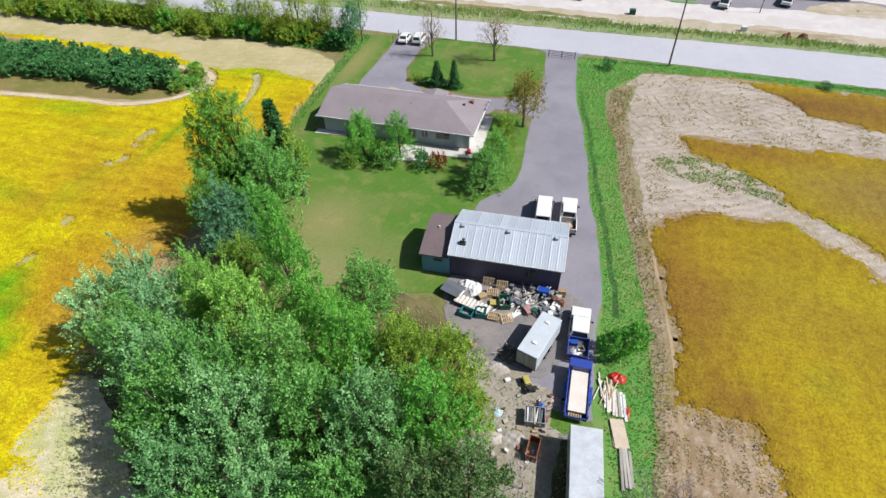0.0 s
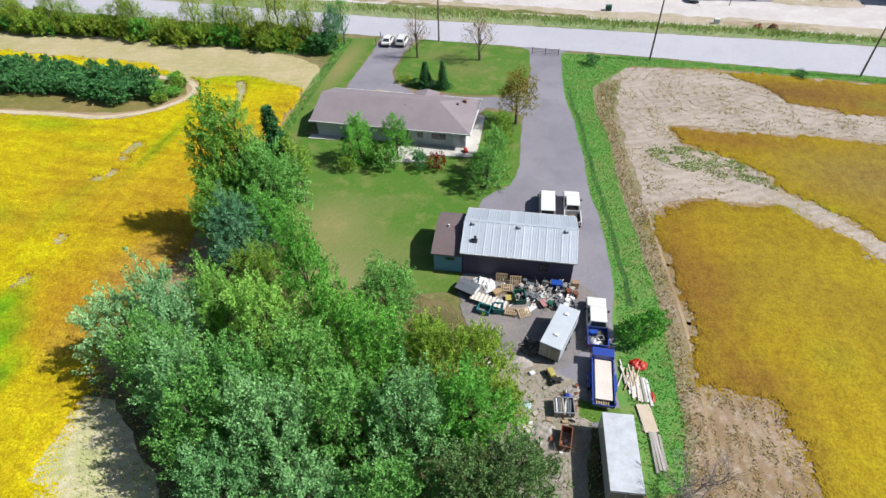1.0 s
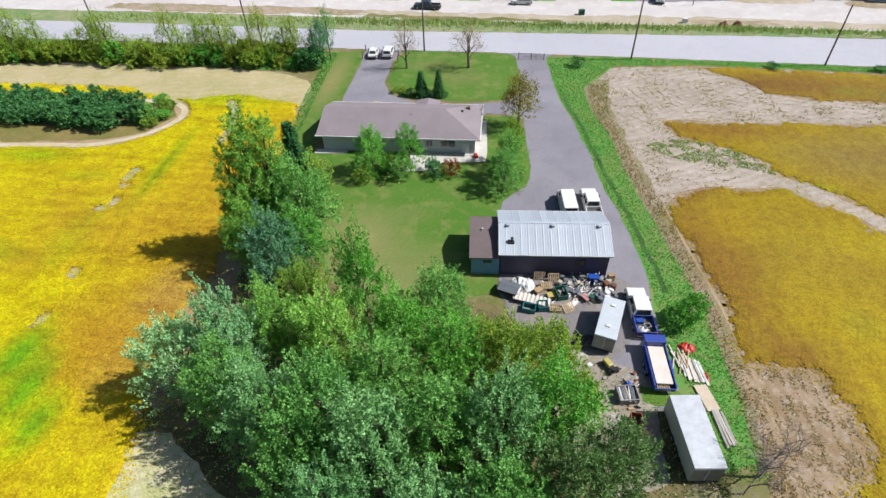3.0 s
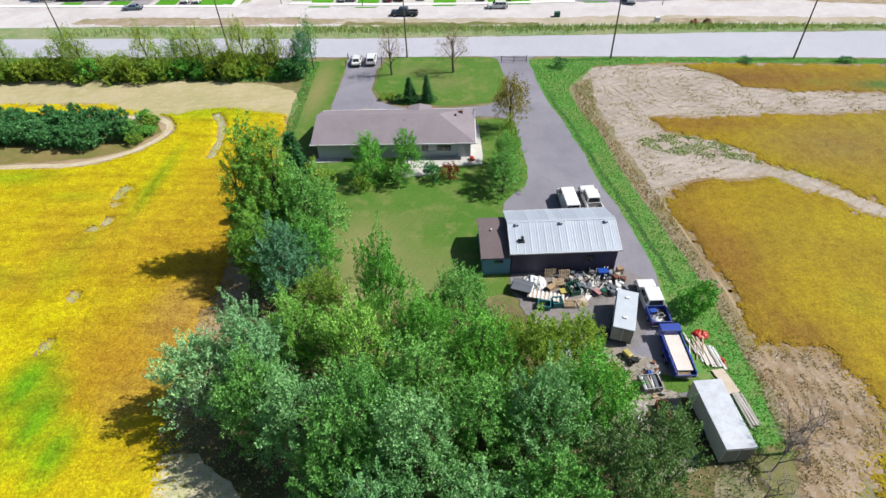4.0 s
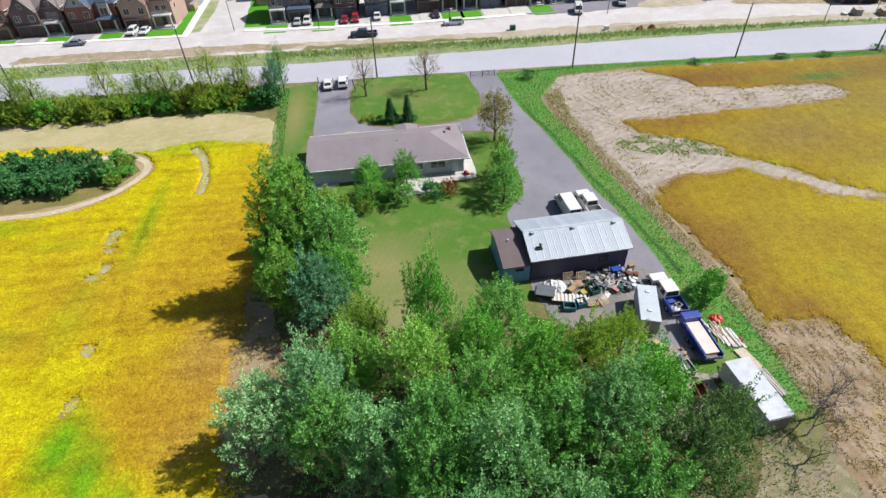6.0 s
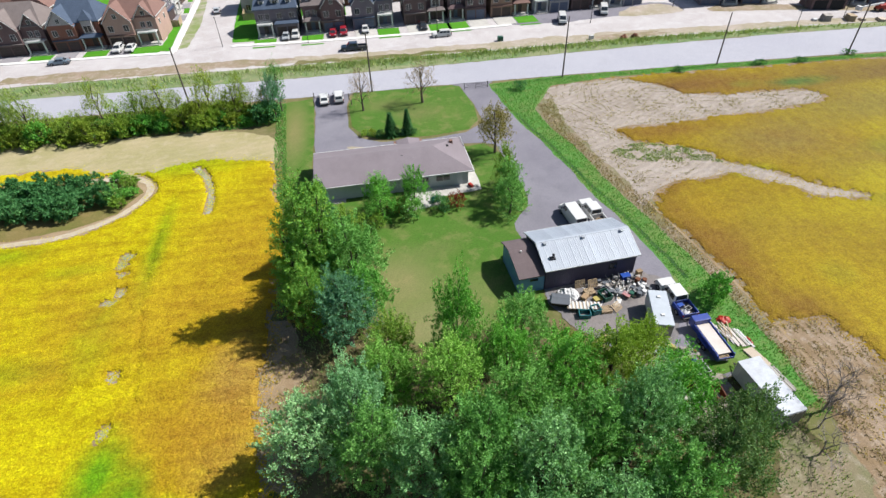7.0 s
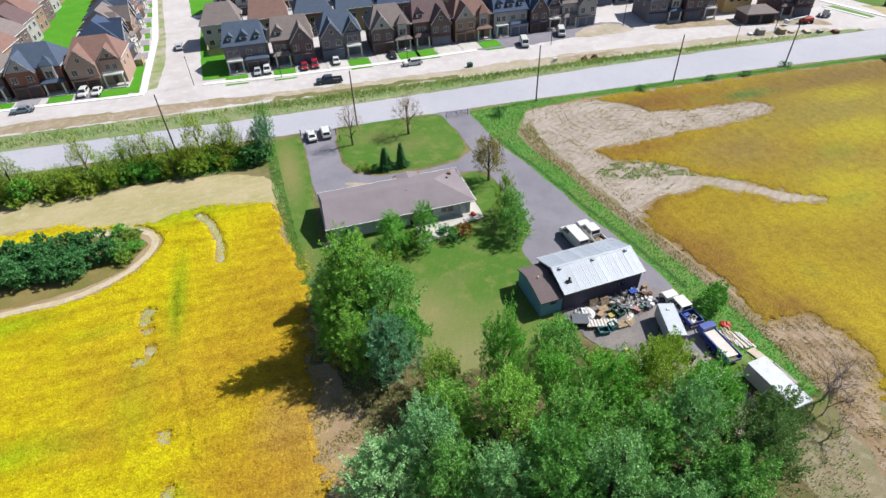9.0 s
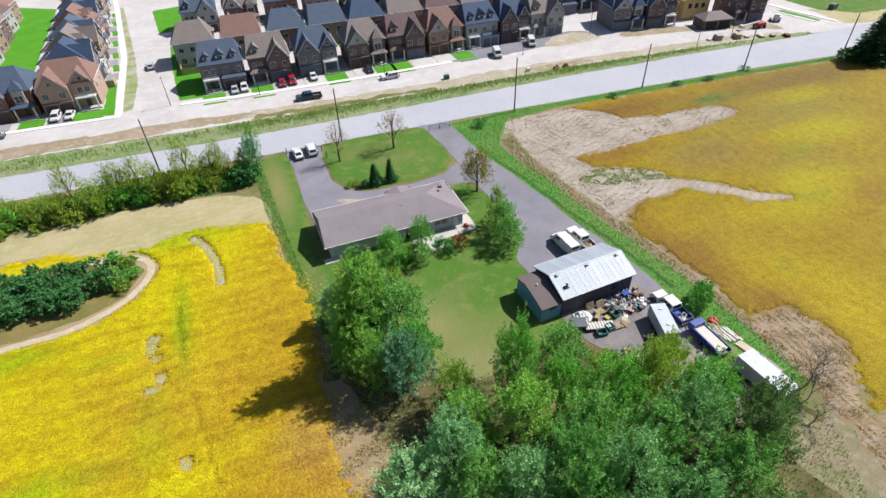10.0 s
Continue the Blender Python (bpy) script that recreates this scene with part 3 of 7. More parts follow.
def conifer(name, x, y, h, r, leafmat, label, seed=0, category="tree", group=""):
    """A spruce: whorls of drooping boughs round a straight trunk."""
    key = ("conifer", leafmat, seed)
    if key not in TREE_MESHES:
        rng = np.random.default_rng(seed)
        pos, way = [], []
        for z in np.arange(0.6, 9.9, 0.28):
            reach = 2.2 * (1 - z / 10.2) ** 0.85 + 0.1
            for a in np.arange(0, 6.28, 0.62) + rng.uniform(0, 1):
                rr = reach * rng.uniform(0.75, 1.12)
                for s in np.linspace(0.25, 1, max(3, int(rr * 5))):
                    for _ in range(3):
                        pos.append((math.cos(a) * rr * s + rng.normal() * 0.1, math.sin(a) * rr * s + rng.normal() * 0.1, z - 0.3 * s * rr * 0.5 + rng.normal() * 0.06))
                        way.append((math.cos(a) + rng.normal() * 0.6, math.sin(a) + rng.normal() * 0.6, 0.1 + rng.normal() * 0.3))
        pos, way = np.array(pos), np.array(way)
        up = np.array([0, 0, 1.0]) + rng.normal(size=pos.shape) * 0.35
        size = rng.uniform(0.25, 0.5, len(pos))
        v, f = leaf_cards(pos, way, up, size, size * 0.5, rng)
        bm = fresh()
        rod(bm, (0, 0, -0.1), (0, 0, 9.6), 0.16, 0.02, 8)
        TREE_MESHES[key] = (mesh_of(bm, "trunk", M["bark"]), arrays("crown", v, f, M[leafmat]))
    t, c = TREE_MESHES[key]
    ob = thing(name, x, y, 0, random.uniform(0, 360), label, category, group)
    ob.scale = (r / 2.2, r / 2.2, h / 10)
    share("trunk", t, ob), share("crown", c, ob)
    return ob


def bare_tree(name, x, y, h, r, label, seed=0, depth=5, material="grey_twig"):
    """A leafless tree of forking twigs."""
    rng = random.Random(seed)
    bm = fresh()

    def grow(a, d, ln, rad, lev):
        b = a + d * ln
        rod(bm, a, b, rad, rad * 0.65, 5 if lev > 3 else 4)
        if lev == 0:
            return
        for _ in range(3 if lev > 1 else 2):
            e = Vector((d.x + rng.uniform(-0.8, 0.8), d.y + rng.uniform(-0.8, 0.8), d.z + rng.uniform(-0.3, 0.35))).normalized()
            grow(a.lerp(b, rng.uniform(0.55, 1)), e, ln * rng.uniform(0.6, 0.85), rad * 0.6, lev - 1)
    grow(Vector((0, 0, -0.1)), Vector((0, 0, 1)), 1.0, 0.04 if depth < 6 else 0.05, depth)
    me = mesh_of(bm, "branch_work", M[material])
    top = max(v.co.z for v in me.vertices)
    wide = max(abs(v.co.x) for v in me.vertices)
    ob = thing(name, x, y, 0, 0, label, "tree")
    ob.scale = (r / wide, r / wide, h / top)
    share("branch_work", me, ob)
    return ob


def blades(name, X, Y, Z, height, material, label, category, seed=0, lean=0.35, width=0.05):
    """A stand of grass or reeds: one narrow blade a point."""
    rng = np.random.default_rng(seed)
    n = len(X)
    h = height * rng.uniform(0.5, 1.3, n)
    a = rng.uniform(0, 6.283, n)
    w = width * rng.uniform(0.6, 1.5, n)
    base = np.stack([X, Y, Z], 1)
    side = np.stack([np.cos(a), np.sin(a), np.zeros(n)], 1) * w[:, None]
    tip = base + np.stack([rng.normal(size=n) * lean * h, rng.normal(size=n) * lean * h, h], 1)
    v = np.stack([base - side, base + side, tip], 1).reshape(-1, 3)
    return tagged(new(name, arrays(name, v, np.arange(len(v)).reshape(-1, 3), material)), label, category, kind="stuff")


def scatter(pts, per_m2, seed, curve=False):
    """Random points in a polygon of the plan."""
    pts = smooth(pts) if curve else pts
    rng = np.random.default_rng(seed)
    xs, ys = [p[0] for p in pts], [p[1] for p in pts]
    n = int((max(xs) - min(xs)) * (max(ys) - min(ys)) * per_m2)
    X, Y = rng.uniform(min(xs), max(xs), n), rng.uniform(min(ys), max(ys), n)
    k = inside(pts, X, Y)
    return X[k], Y[k]


def rng_keep(X, Y, chance):
    """Which points stay when each has its own chance."""
    return np.random.default_rng(5).random(len(X)) < chance * (0.75 + 0.5 * rolling(X, Y, 6, 5))


def crop(name, pts, holes, material, label, per_m2, cell, height, seed, rows_turn=0.0, tracks=(), tilt=0.2):
    """A standing crop: a low uneven canopy with many leaves on it, open where the holes are."""
    rng = np.random.default_rng(seed)
    xs, ys = [p[0] for p in pts], [p[1] for p in pts]
    gx, gy = np.arange(min(xs), max(xs), cell), np.arange(min(ys), max(ys), cell)

    def stands(X, Y):
        wx = X + rolling(X, Y, 9, seed) * 0.9 + rolling(X, Y, 1.7, seed + 7) * 0.8 + rolling(X, Y, 0.7, seed + 9) * 0.5
        wy = Y + rolling(X, Y, 9, seed + 1) * 0.9 + rolling(X, Y, 1.7, seed + 8) * 0.8 + rolling(X, Y, 0.7, seed + 10) * 0.5
        k = inside(pts, wx, wy)
        for hole in holes:
            calm = 0.25 if hole is BUSH_ISLAND or np.ptp(np.array(hole), axis=0).max() < 20 else 1.0
            k &= ~inside(hole, X + (wx - X) * calm, Y + (wy - Y) * calm)
        return k

    def canopy(X, Y):
        c, s = math.cos(rows_turn), math.sin(rows_turn)
        row = np.sin((X * c + Y * s) * 6.283 / 0.76)
        low = np.ones_like(X)
        for line in tracks:
            low = np.where(inside(line, X, Y), 0.35, low)
        return low * height * (0.7 + 0.13 * rolling(X, Y, 4, seed + 2) + 0.05 * rolling(X, Y, 1.1, seed + 3) + 0.06 * row)
    X, Y = np.meshgrid(gx, gy)
    ok = stands(X, Y)
    edge = ok.copy()
    edge[1:-1, 1:-1] = ok[1:-1, 1:-1] & ok[:-2, 1:-1] & ok[2:, 1:-1] & ok[1:-1, :-2] & ok[1:-1, 2:]
    Z = np.where(edge, canopy(X, Y) * 0.82 + rng.uniform(-0.02, 0.02, X.shape), 0.02)
    idx = np.arange(X.size).reshape(X.shape)
    cellok = ok[:-1, :-1] & ok[1:, :-1] & ok[:-1, 1:] & ok[1:, 1:]
    f = np.stack([idx[:-1, :-1][cellok], idx[:-1, 1:][cellok], idx[1:, 1:][cellok], idx[1:, :-1][cellok]], 1)
    v = np.stack([X.ravel(), Y.ravel(), Z.ravel()], 1)
    used = np.unique(f)
    back_to = np.zeros(len(v), np.int64)
    back_to[used] = np.arange(len(used))
    v, f = v[used], back_to[f]
    n = int((max(xs) - min(xs)) * (max(ys) - min(ys)) * per_m2)
    LX, LY = rng.uniform(min(xs), max(xs), n), rng.uniform(min(ys), max(ys), n)
    near = np.clip(1.35 - np.hypot(LX + 20, LY - 15) / 80, 0.12, 1)  # thinner where the field lies far off
    k = rng.random(n) < near
    LX, LY = LX[k], LY[k]
    fringe = rng.normal(size=(2, len(LX))) * 0.8
    k = stands(LX + fringe[0], LY + fringe[1])
    LX, LY = LX[k], LY[k]
    close = np.clip(1.35 - np.hypot(LX + 20, LY - 15) / 80, 0.12, 1)
    c = np.clip(((LX - gx[0]) / cell).astype(int), 0, len(gx) - 2)
    r = np.clip(((LY - gy[0]) / cell).astype(int), 0, len(gy) - 2)
    if tilt < 0.05:  # a flat, closed canopy keeps loose leaves at its rim alone
        inner = edge.copy()
        for _ in range(2):
            inner[1:-1, 1:-1] &= inner[:-2, 1:-1] & inner[2:, 1:-1] & inner[1:-1, :-2] & inner[1:-1, 2:]
        k = ~inner[r, c]
        LX, LY, close, c, r = LX[k], LY[k], close[k], c[k], r[k]
    fx, fy = (LX - gx[c]) / cell, (LY - gy[r]) / cell
    top = Z[r, c] * (1 - fx) * (1 - fy) + Z[r, c + 1] * fx * (1 - fy) + Z[r + 1, c] * (1 - fx) * fy + Z[r + 1, c + 1] * fx * fy
    pos = np.stack([LX, LY, top + 0.004 + close * tilt * rng.uniform(0.0, 0.14, len(LX))], 1)
    a = rng.uniform(0, 6.283, len(LX))
    way = np.stack([np.cos(a), np.sin(a), rng.uniform(-0.3, 0.6, len(LX)) * tilt * close], 1)
    up = np.array([0, 0, 1.0]) + rng.normal(size=pos.shape) * (0.02 + 0.7 * tilt * close[:, None])
    size = rng.uniform(0.15, 0.28, len(LX))
    lv, lf = leaf_cards(pos, way, up, size, size * 0.75, rng, 0.2 * tilt)
    me = arrays(name, np.concatenate([v, lv]), np.concatenate([f, lf + len(v)]), material)
    me.polygons.foreach_set("use_smooth", np.ones(len(f) + len(lf), bool))
    return tagged(new(name, me), label, "crop", kind="stuff")


# ---- the ground ----
bm = fresh()
f = bm.faces.new([bm.verts.new(p) for p in ((-2000, -1500, 0), (2000, -1500, 0), (2000, 2500, 0), (-2000, 2500, 0))])
tagged(new("ground", mesh_of(bm, "ground", M["ground"])), "wide flat ground of dry grass and bare earth", "ground", kind="structure")

FIELD_W = [(-140, 10), (-38, 10), (-43.5, 13), (-45.2, 20), (-45.7, 27), (-46.3, 34), (-46.4, 40), (-46.0, 46), (-45.6, 51), (-45.4, 60), (-46.6, 70), (-48.2, 79.8), (-54, 82), (-60.5, 83.4), (-64.5, 82.6), (-68, 80.9), (-72.4, 81.2), (-79, 84), (-87, 86.4), (-94, 85.6), (-140, 87)]
BUSH_ISLAND = smooth([(-150, 59.6), (-104, 63.0), (-86, 64.6), (-77.5, 64.8), (-72, 66.7), (-68.4, 69.6), (-66.2, 74), (-66.6, 77), (-69, 79.8), (-73, 80.8), (-90, 81.5), (-150, 84)])
SLIT = strip([(-60.6, 80.6), (-59.6, 79.0), (-58.3, 76.8), (-57.5, 74.4), (-57.1, 72), (-56.8, 69.4), (-56.9, 67.0)], 0.42)
GAPS_W = [smooth([(x - a, y), (x, y + b), (x + a, y + 0.1), (x + 0.1, y - b)]) for x, y, a, b in
          ((-66.0, 59.0, 0.9, 0.8), (-66.4, 57.4, 0.7, 0.9), (-65.8, 55.1, 0.45, 0.5), (-65.2, 51.8, 0.6, 0.7), (-65.9, 50.3, 1.0, 0.55), (-62.4, 38.5, 0.6, 0.7), (-61.4, 31.4, 0.5, 0.8))]
FIELD_E = [(8.5, 8), (70, 8), (118, 40), (118, 91), (100, 92.5), (72, 95), (43, 97), (20, 98.6), (5, 97), (2.6, 91), (1.6, 80), (3.6, 65), (6.8, 54), (8.6, 44), (9.6, 31), (9.6, 21)]
BARE_N = smooth([(0.2, 89), (3.5, 96.4), (13, 97.6), (21, 97.2), (24.4, 95.4), (27, 92), (31, 87.4), (35, 86), (42.5, 85), (53, 83.6), (53, 79.4), (40, 77.8), (34.5, 78.2), (29, 78), (21.5, 77.4), (14, 77.8), (10.6, 77.2), (12, 73.4), (14, 71.6), (19.6, 69), (22.6, 65), (14, 60.4), (9, 58), (5.6, 54), (1.4, 74)])
TONGUE = smooth([(5.5, 55), (9, 58.2), (11, 59.2), (14.3, 60.4), (18.4, 59.9), (22.3, 60.8), (25.2, 58.2), (28.8, 55), (31.8, 52), (38, 50.4), (33.6, 53.8), (30, 57.8), (27.6, 60.6), (24, 62.6), (22, 65), (16, 68), (8, 64)])
STUBBLE_E = smooth([(5, 6), (8.4, 24), (8.6, 31), (10, 31), (13.2, 31.1), (15.6, 30.2), (16.7, 27.8), (16.4, 25.4), (16.8, 22.5), (12.4, 18.6), (10, 14), (16, 15.5), (24, 18), (27, 14), (16, 11), (8, 5)])
GREEN_BARE = smooth([(7, 69.6), (12.3, 72), (17, 70.4), (20.2, 68.6), (23, 63.4), (19.4, 64.7), (13, 65.6)])

TRACKS_W = [strip([(-76, 37.9), (-70, 37.3), (-65.2, 37.2), (-60.3, 37.7)], 0.3), strip([(-63.2, 64), (-63.0, 61), (-62.3, 53)], 0.25), strip([(-61.6, 48), (-60.3, 40.6), (-59, 34)], 0.22)]
TRACKS_E = [strip([(35, 57.6), (50, 58.4), (75, 58)], 0.34), strip([(35, 56.0), (50, 56.8), (75, 56.4)], 0.28), strip([(25.2, 44.3), (37, 44.7), (52, 44.2)], 0.3), strip([(25.6, 42.6), (37, 43.0), (52, 42.5)], 0.3), strip([(27.7, 40.2), (41, 40.2), (54, 39.6)], 0.26), strip([(24, 36.6), (30, 37.2)], 0.9)]

region("field_west", FIELD_W, 0.010, M["dirt"], "pale dry earth of a ripening bean field", "field", 0.4, seed=1)
for pts in [SLIT] + GAPS_W:
    region("bare_gap", pts, 0.016, M["gap_soil"], "small gap of grey earth in the bean field", "field", 0.2, 0.4, seed=33)
region("field_east", FIELD_E, 0.012, M["stubble"], "brown earth of a half bare bean field", "field", 0.4, seed=2)
region("bare_soil", BARE_N, 0.016, M["soil"], "pale bare soil in the bean field", "field", 0.7, 0.5, seed=24)
region("bare_soil", TONGUE, 0.021, M["soil"], "tongue of pale bare soil in the bean field", "field", 0.7, 0.5, seed=25)
region("cut_strip", [(-190, 86), (-94, 85.6), (-87, 86.2), (-79, 83.6), (-72.4, 80.4), (-68, 80.2), (-64.5, 82), (-60.5, 83), (-54, 81.6), (-47.6, 79.2), (-47, 84), (-49.5, 89.5), (-56, 92.5), (-69, 94), (-92, 95.5), (-190, 97)], 0.020, M["hay"], "mown tan hay strip beside the field", "field", 0.5, seed=3)
region("grove_floor", [(-44.5, 19), (-38, 9), (-20, 4), (0, 6), (6, 16), (3, 25), (-4, 31), (-14, 37), (-22, 38.5), (-31, 37), (-34, 45), (-44, 49), (-46, 40), (-41, 32)], 0.014, M["understory"], "leaf litter and weeds under the trees, darkened to deepen the shade", "ground", 0.9, seed=4)
# clearing ends at the edge of the trees' shadow, where the darkened floor takes over
region("dirt_clearing", [(-46, 20), (-44.5, 12), (-38, 6), (-24, 5), (-25, 9), (-31, 12.5), (-37, 17), (-41.5, 20.5)], 0.026, M["clearing"], "dusty clearing of flattened dry grass", "ground", 0.7, seed=5)
region("dirt_path", [(-46.6, 43), (-44, 43), (-42.4, 38), (-41.4, 33), (-41.6, 27), (-43.5, 22), (-46.2, 23), (-47.2, 28), (-48.0, 34), (-47.4, 39)], 0.030, M["dirt"], "worn strip of dusty earth at the field's edge", "path", 0.8, seed=6)
region("lawn_back", [(-45.2, 60), (-44.3, 66), (-40, 66.5), (-17, 66.5), (-14, 66), (-10.4, 72), (-9.4, 63.4), (-9.7, 60.5), (-10.5, 58.2), (-12.0, 56.4), (-13.2, 54.8), (-13.5, 53.4), (-13.8, 42), (-14.2, 39), (-20, 37), (-30, 36), (-36, 44), (-44.6, 50)], 0.022, M["lawn"], "mown green lawn with worn dry patches", "lawn", 0.3, seed=7)
region("lawn_west", [(-46.5, 79), (-45.4, 60), (-43, 60), (-42.2, 66), (-41.6, 80), (-41.4, 96), (-41.8, 103), (-47.2, 102.5), (-47.4, 92)], 0.024, M["lawn"], "narrow strip of mown lawn beside the house", "lawn", 0.25, seed=9)
region("lawn_front", [(-33.6, 104), (-34.8, 98), (-34.6, 89.5), (-33, 85.6), (-29.5, 83.2), (-21, 82.6), (-14, 83.4), (-11.6, 86.5), (-11.0, 93), (-12, 102), (-13.5, 102.6)], 0.034, M["lawn"], "mown front lawn with rounded corners", "lawn", 0.15, 0.5, seed=10)
region("lawn_east", [(-17.0, 66), (-16.8, 77.6), (-12.5, 77.6), (-10.6, 74), (-10.6, 62), (-13, 61)], 0.026, M["lawn"], "thin worn grass between house and drive", "lawn", 0.25, seed=11)
region("verge_east", [(-6.2, 101.4), (-5.4, 91.7), (-4.3, 83.3), (-2.9, 76.8), (-1.5, 68.5), (-0.3, 58.6), (1.3, 51.4), (2.3, 44.5), (2.3, 33), (2.8, 24), (4.6, 20.6), (7.6, 22), (7.8, 28), (7.2, 38), (6.3, 44.6), (5.2, 51), (3.8, 57.5), (2.9, 64), (2.8, 69), (2.0, 74), (0.2, 80.5), (-0.2, 88), (6, 97.5), (20, 98.8), (43, 97.3), (72, 95.3), (100, 92.8), (190, 86), (190, 88.6), (102, 94.6), (43.7, 99.7), (9.5, 101.8)], 0.032, M["rough_grass"], "unmown green verge between drive and field", "verge", 0.35, seed=12)
region("ditch_line", strip([(-4.2, 88), (-3.0, 81), (-1.9, 76), (-0.8, 68.7), (0.3, 62.4), (1.7, 55), (2.5, 50.7), (3.4, 44.9), (4.0, 40)], 0.3), 0.044, M["ditch_grass"], "narrow strip of dark grass along the ditch line", "verge", 0.25, 0.5, seed=34)
region("dry_margin", [(0.6, 92), (-0.6, 82), (1.6, 73), (2.2, 65), (3.4, 56), (5.6, 46), (6.4, 40), (7.2, 31), (7.4, 18), (4.4, 15.8), (3.4, 22), (-2, 14), (0, 4), (8, 2), (16, 8), (13.4, 16), (11, 24), (10.4, 33), (9.4, 44), (8, 54), (5.4, 65), (3.6, 79), (4.4, 92)], 0.020, M["dry_margin"], "dry brown grass margin beside the field", "verge", 0.6, 0.5, seed=22)
region("stubble_patch", STUBBLE_E, 0.026, M["stubble"], "bare brown earth with dry stubble", "field", 0.8, 0.5, seed=23)
region("lane_rut", strip([(6.6, 56.4), (7.5, 49.6), (8.6, 42.4), (9.3, 36), (9.7, 30), (9.9, 25), (10.0, 16)], 0.16), 0.040, M["dirt"], "wheel rut of dry earth at the field's edge", "path", 0.1, seed=13)
region("road", [(-300, 115), (-93.6, 106.6), (-44.6, 104.2), (-12.8, 103.1), (9.5, 102), (43.7, 99.9), (72.6, 97.9), (102, 94.9), (300, 79), (300, 97), (150, 108.5), (132, 109.5), (107, 110), (65, 112.4), (31, 113.4), (-0.5, 113.6), (-43, 114.2), (-93, 117), (-300, 126)], 0.045, M["road"], "pale grey two-lane road of worn chip seal", "road", 0.25, seed=14)
region("driveway_east", [(-13.8, 103.3), (-11.8, 101.6), (-10.9, 93), (-10.6, 78), (-10.3, 70.5), (-9.7, 63.4), (-10.0, 60.6), (-10.8, 58.4), (-12.3, 56.7), (-13.5, 55.0), (-13.8, 53.5), (-13.4, 49.2), (-13.8, 42), (-14, 39.4), (-11.8, 35), (-9.5, 32), (-6.4, 28.4), (-3.6, 26), (-0.5, 25.6), (3.0, 26.2), (3.1, 33), (2.7, 43), (1.6, 51), (0.0, 58.6), (-1.2, 68.5), (-2.6, 76.8), (-4.0, 83.3), (-5.1, 91.7), (-5.7, 101.4), (-4.4, 103)], 0.030, M["gravel"], "grey asphalt and gravel drive with patched wear", "driveway", 0.22, 0.5, seed=15)
region("driveway_west", [(-41.8, 104.2), (-41.2, 96), (-41.4, 84), (-40.8, 76), (-33, 76.4), (-17.5, 76.4), (-16.6, 78.6), (-12.6, 78), (-10.7, 77), (-10.9, 85.2), (-12.2, 84.4), (-14.8, 82.4), (-21, 81.6), (-29.8, 82.3), (-33.6, 84.8), (-35.2, 89), (-35.2, 98), (-34.2, 104)], 0.042, M["gravel"], "grey asphalt drive curving round the house front", "driveway", 0.12, 0.5, seed=16)
region("apron", smooth([(-35.6, 82.0), (-33.2, 81.4), (-31.4, 80.0), (-31.6, 78.8), (-33.4, 79.8), (-35.2, 81.0)]), 0.050, M["bank_pale"], "pale worn patch on the drive before the house", "driveway", 0.3, 0.4, seed=37)
region("yard", smooth([(-13, 41), (-7, 42.4), (-1, 42), (1.5, 39), (0, 34), (-3, 31), (-8, 32), (-12.5, 36)]), 0.058, M["yard"], "trampled gravel yard behind the workshop", "yard", 0.6, 0.4, seed=17)
region("yard_earth", [(-8.4, 32.5), (-4.5, 31.6), (-2, 30.2), (-0.2, 28.4), (0.2, 25), (-0.2, 20), (-4, 17.5), (-7.5, 21), (-8.6, 26)], 0.060, M["yard_earth"], "trampled pale earth with rubble behind the yard", "yard", 0.7, 0.4, seed=35)
region("yard_grass", [(-0.9, 28.2), (0.2, 28.0), (1.2, 27.6), (2.6, 27.8), (3.0, 26.4), (0.4, 26.3), (-0.8, 26.6)], 0.064, M["lawn"], "small patch of grass between the trailers", "lawn", 0.3, 0.3, seed=36)
region("farm_track", strip([(-190, 57), (-150, 60.2), (-104, 63.6), (-85, 65.2), (-78, 65.3), (-75.4, 66.0), (-72.4, 67.3), (-69.4, 69.6), (-67.6, 72), (-66.8, 74.2), (-66.8, 76), (-67.6, 77.8), (-69.4, 79.2), (-72.6, 80), (-80, 80.6)], 0.55), 0.030, M["track"], "dusty farm track curving round the thicket", "track", 0.12, 0.6, seed=18)
region("thicket_floor", [(-150, 62.2), (-104, 64.6), (-87, 66), (-76, 67), (-70.4, 70), (-68, 75), (-69.6, 78.6), (-74, 80.4), (-90, 82), (-150, 85)], 0.022, M["dry_lawn"], "rough dry grass under the thicket", "ground", 0.4, seed=19)
region("ditch_bank", [(-300, 126), (-93, 117), (-43, 114.4), (-0.5, 113.8), (31, 113.6), (65, 112.6), (107, 110.2), (112, 111.6), (105, 112.8), (77, 115.4), (35, 118.4), (3, 119.2), (-36.5, 121.2), (-68, 123), (-98, 124.6), (-300, 131)], 0.028, M["reed_bank"], "grassy roadside ditch full of reeds", "verge", 0.5, seed=20)
region("building_land", [(-400, 134), (-98, 124.8), (-68, 123.2), (-36.5, 121.4), (3, 119.4), (35, 118.6), (77, 115.6), (105, 113), (112, 112), (112, 110), (300, 98), (420, 420), (-420, 420)], 0.018, M["sand"], "pale dusty building land with unpaved streets", "ground", 0.5, seed=21)

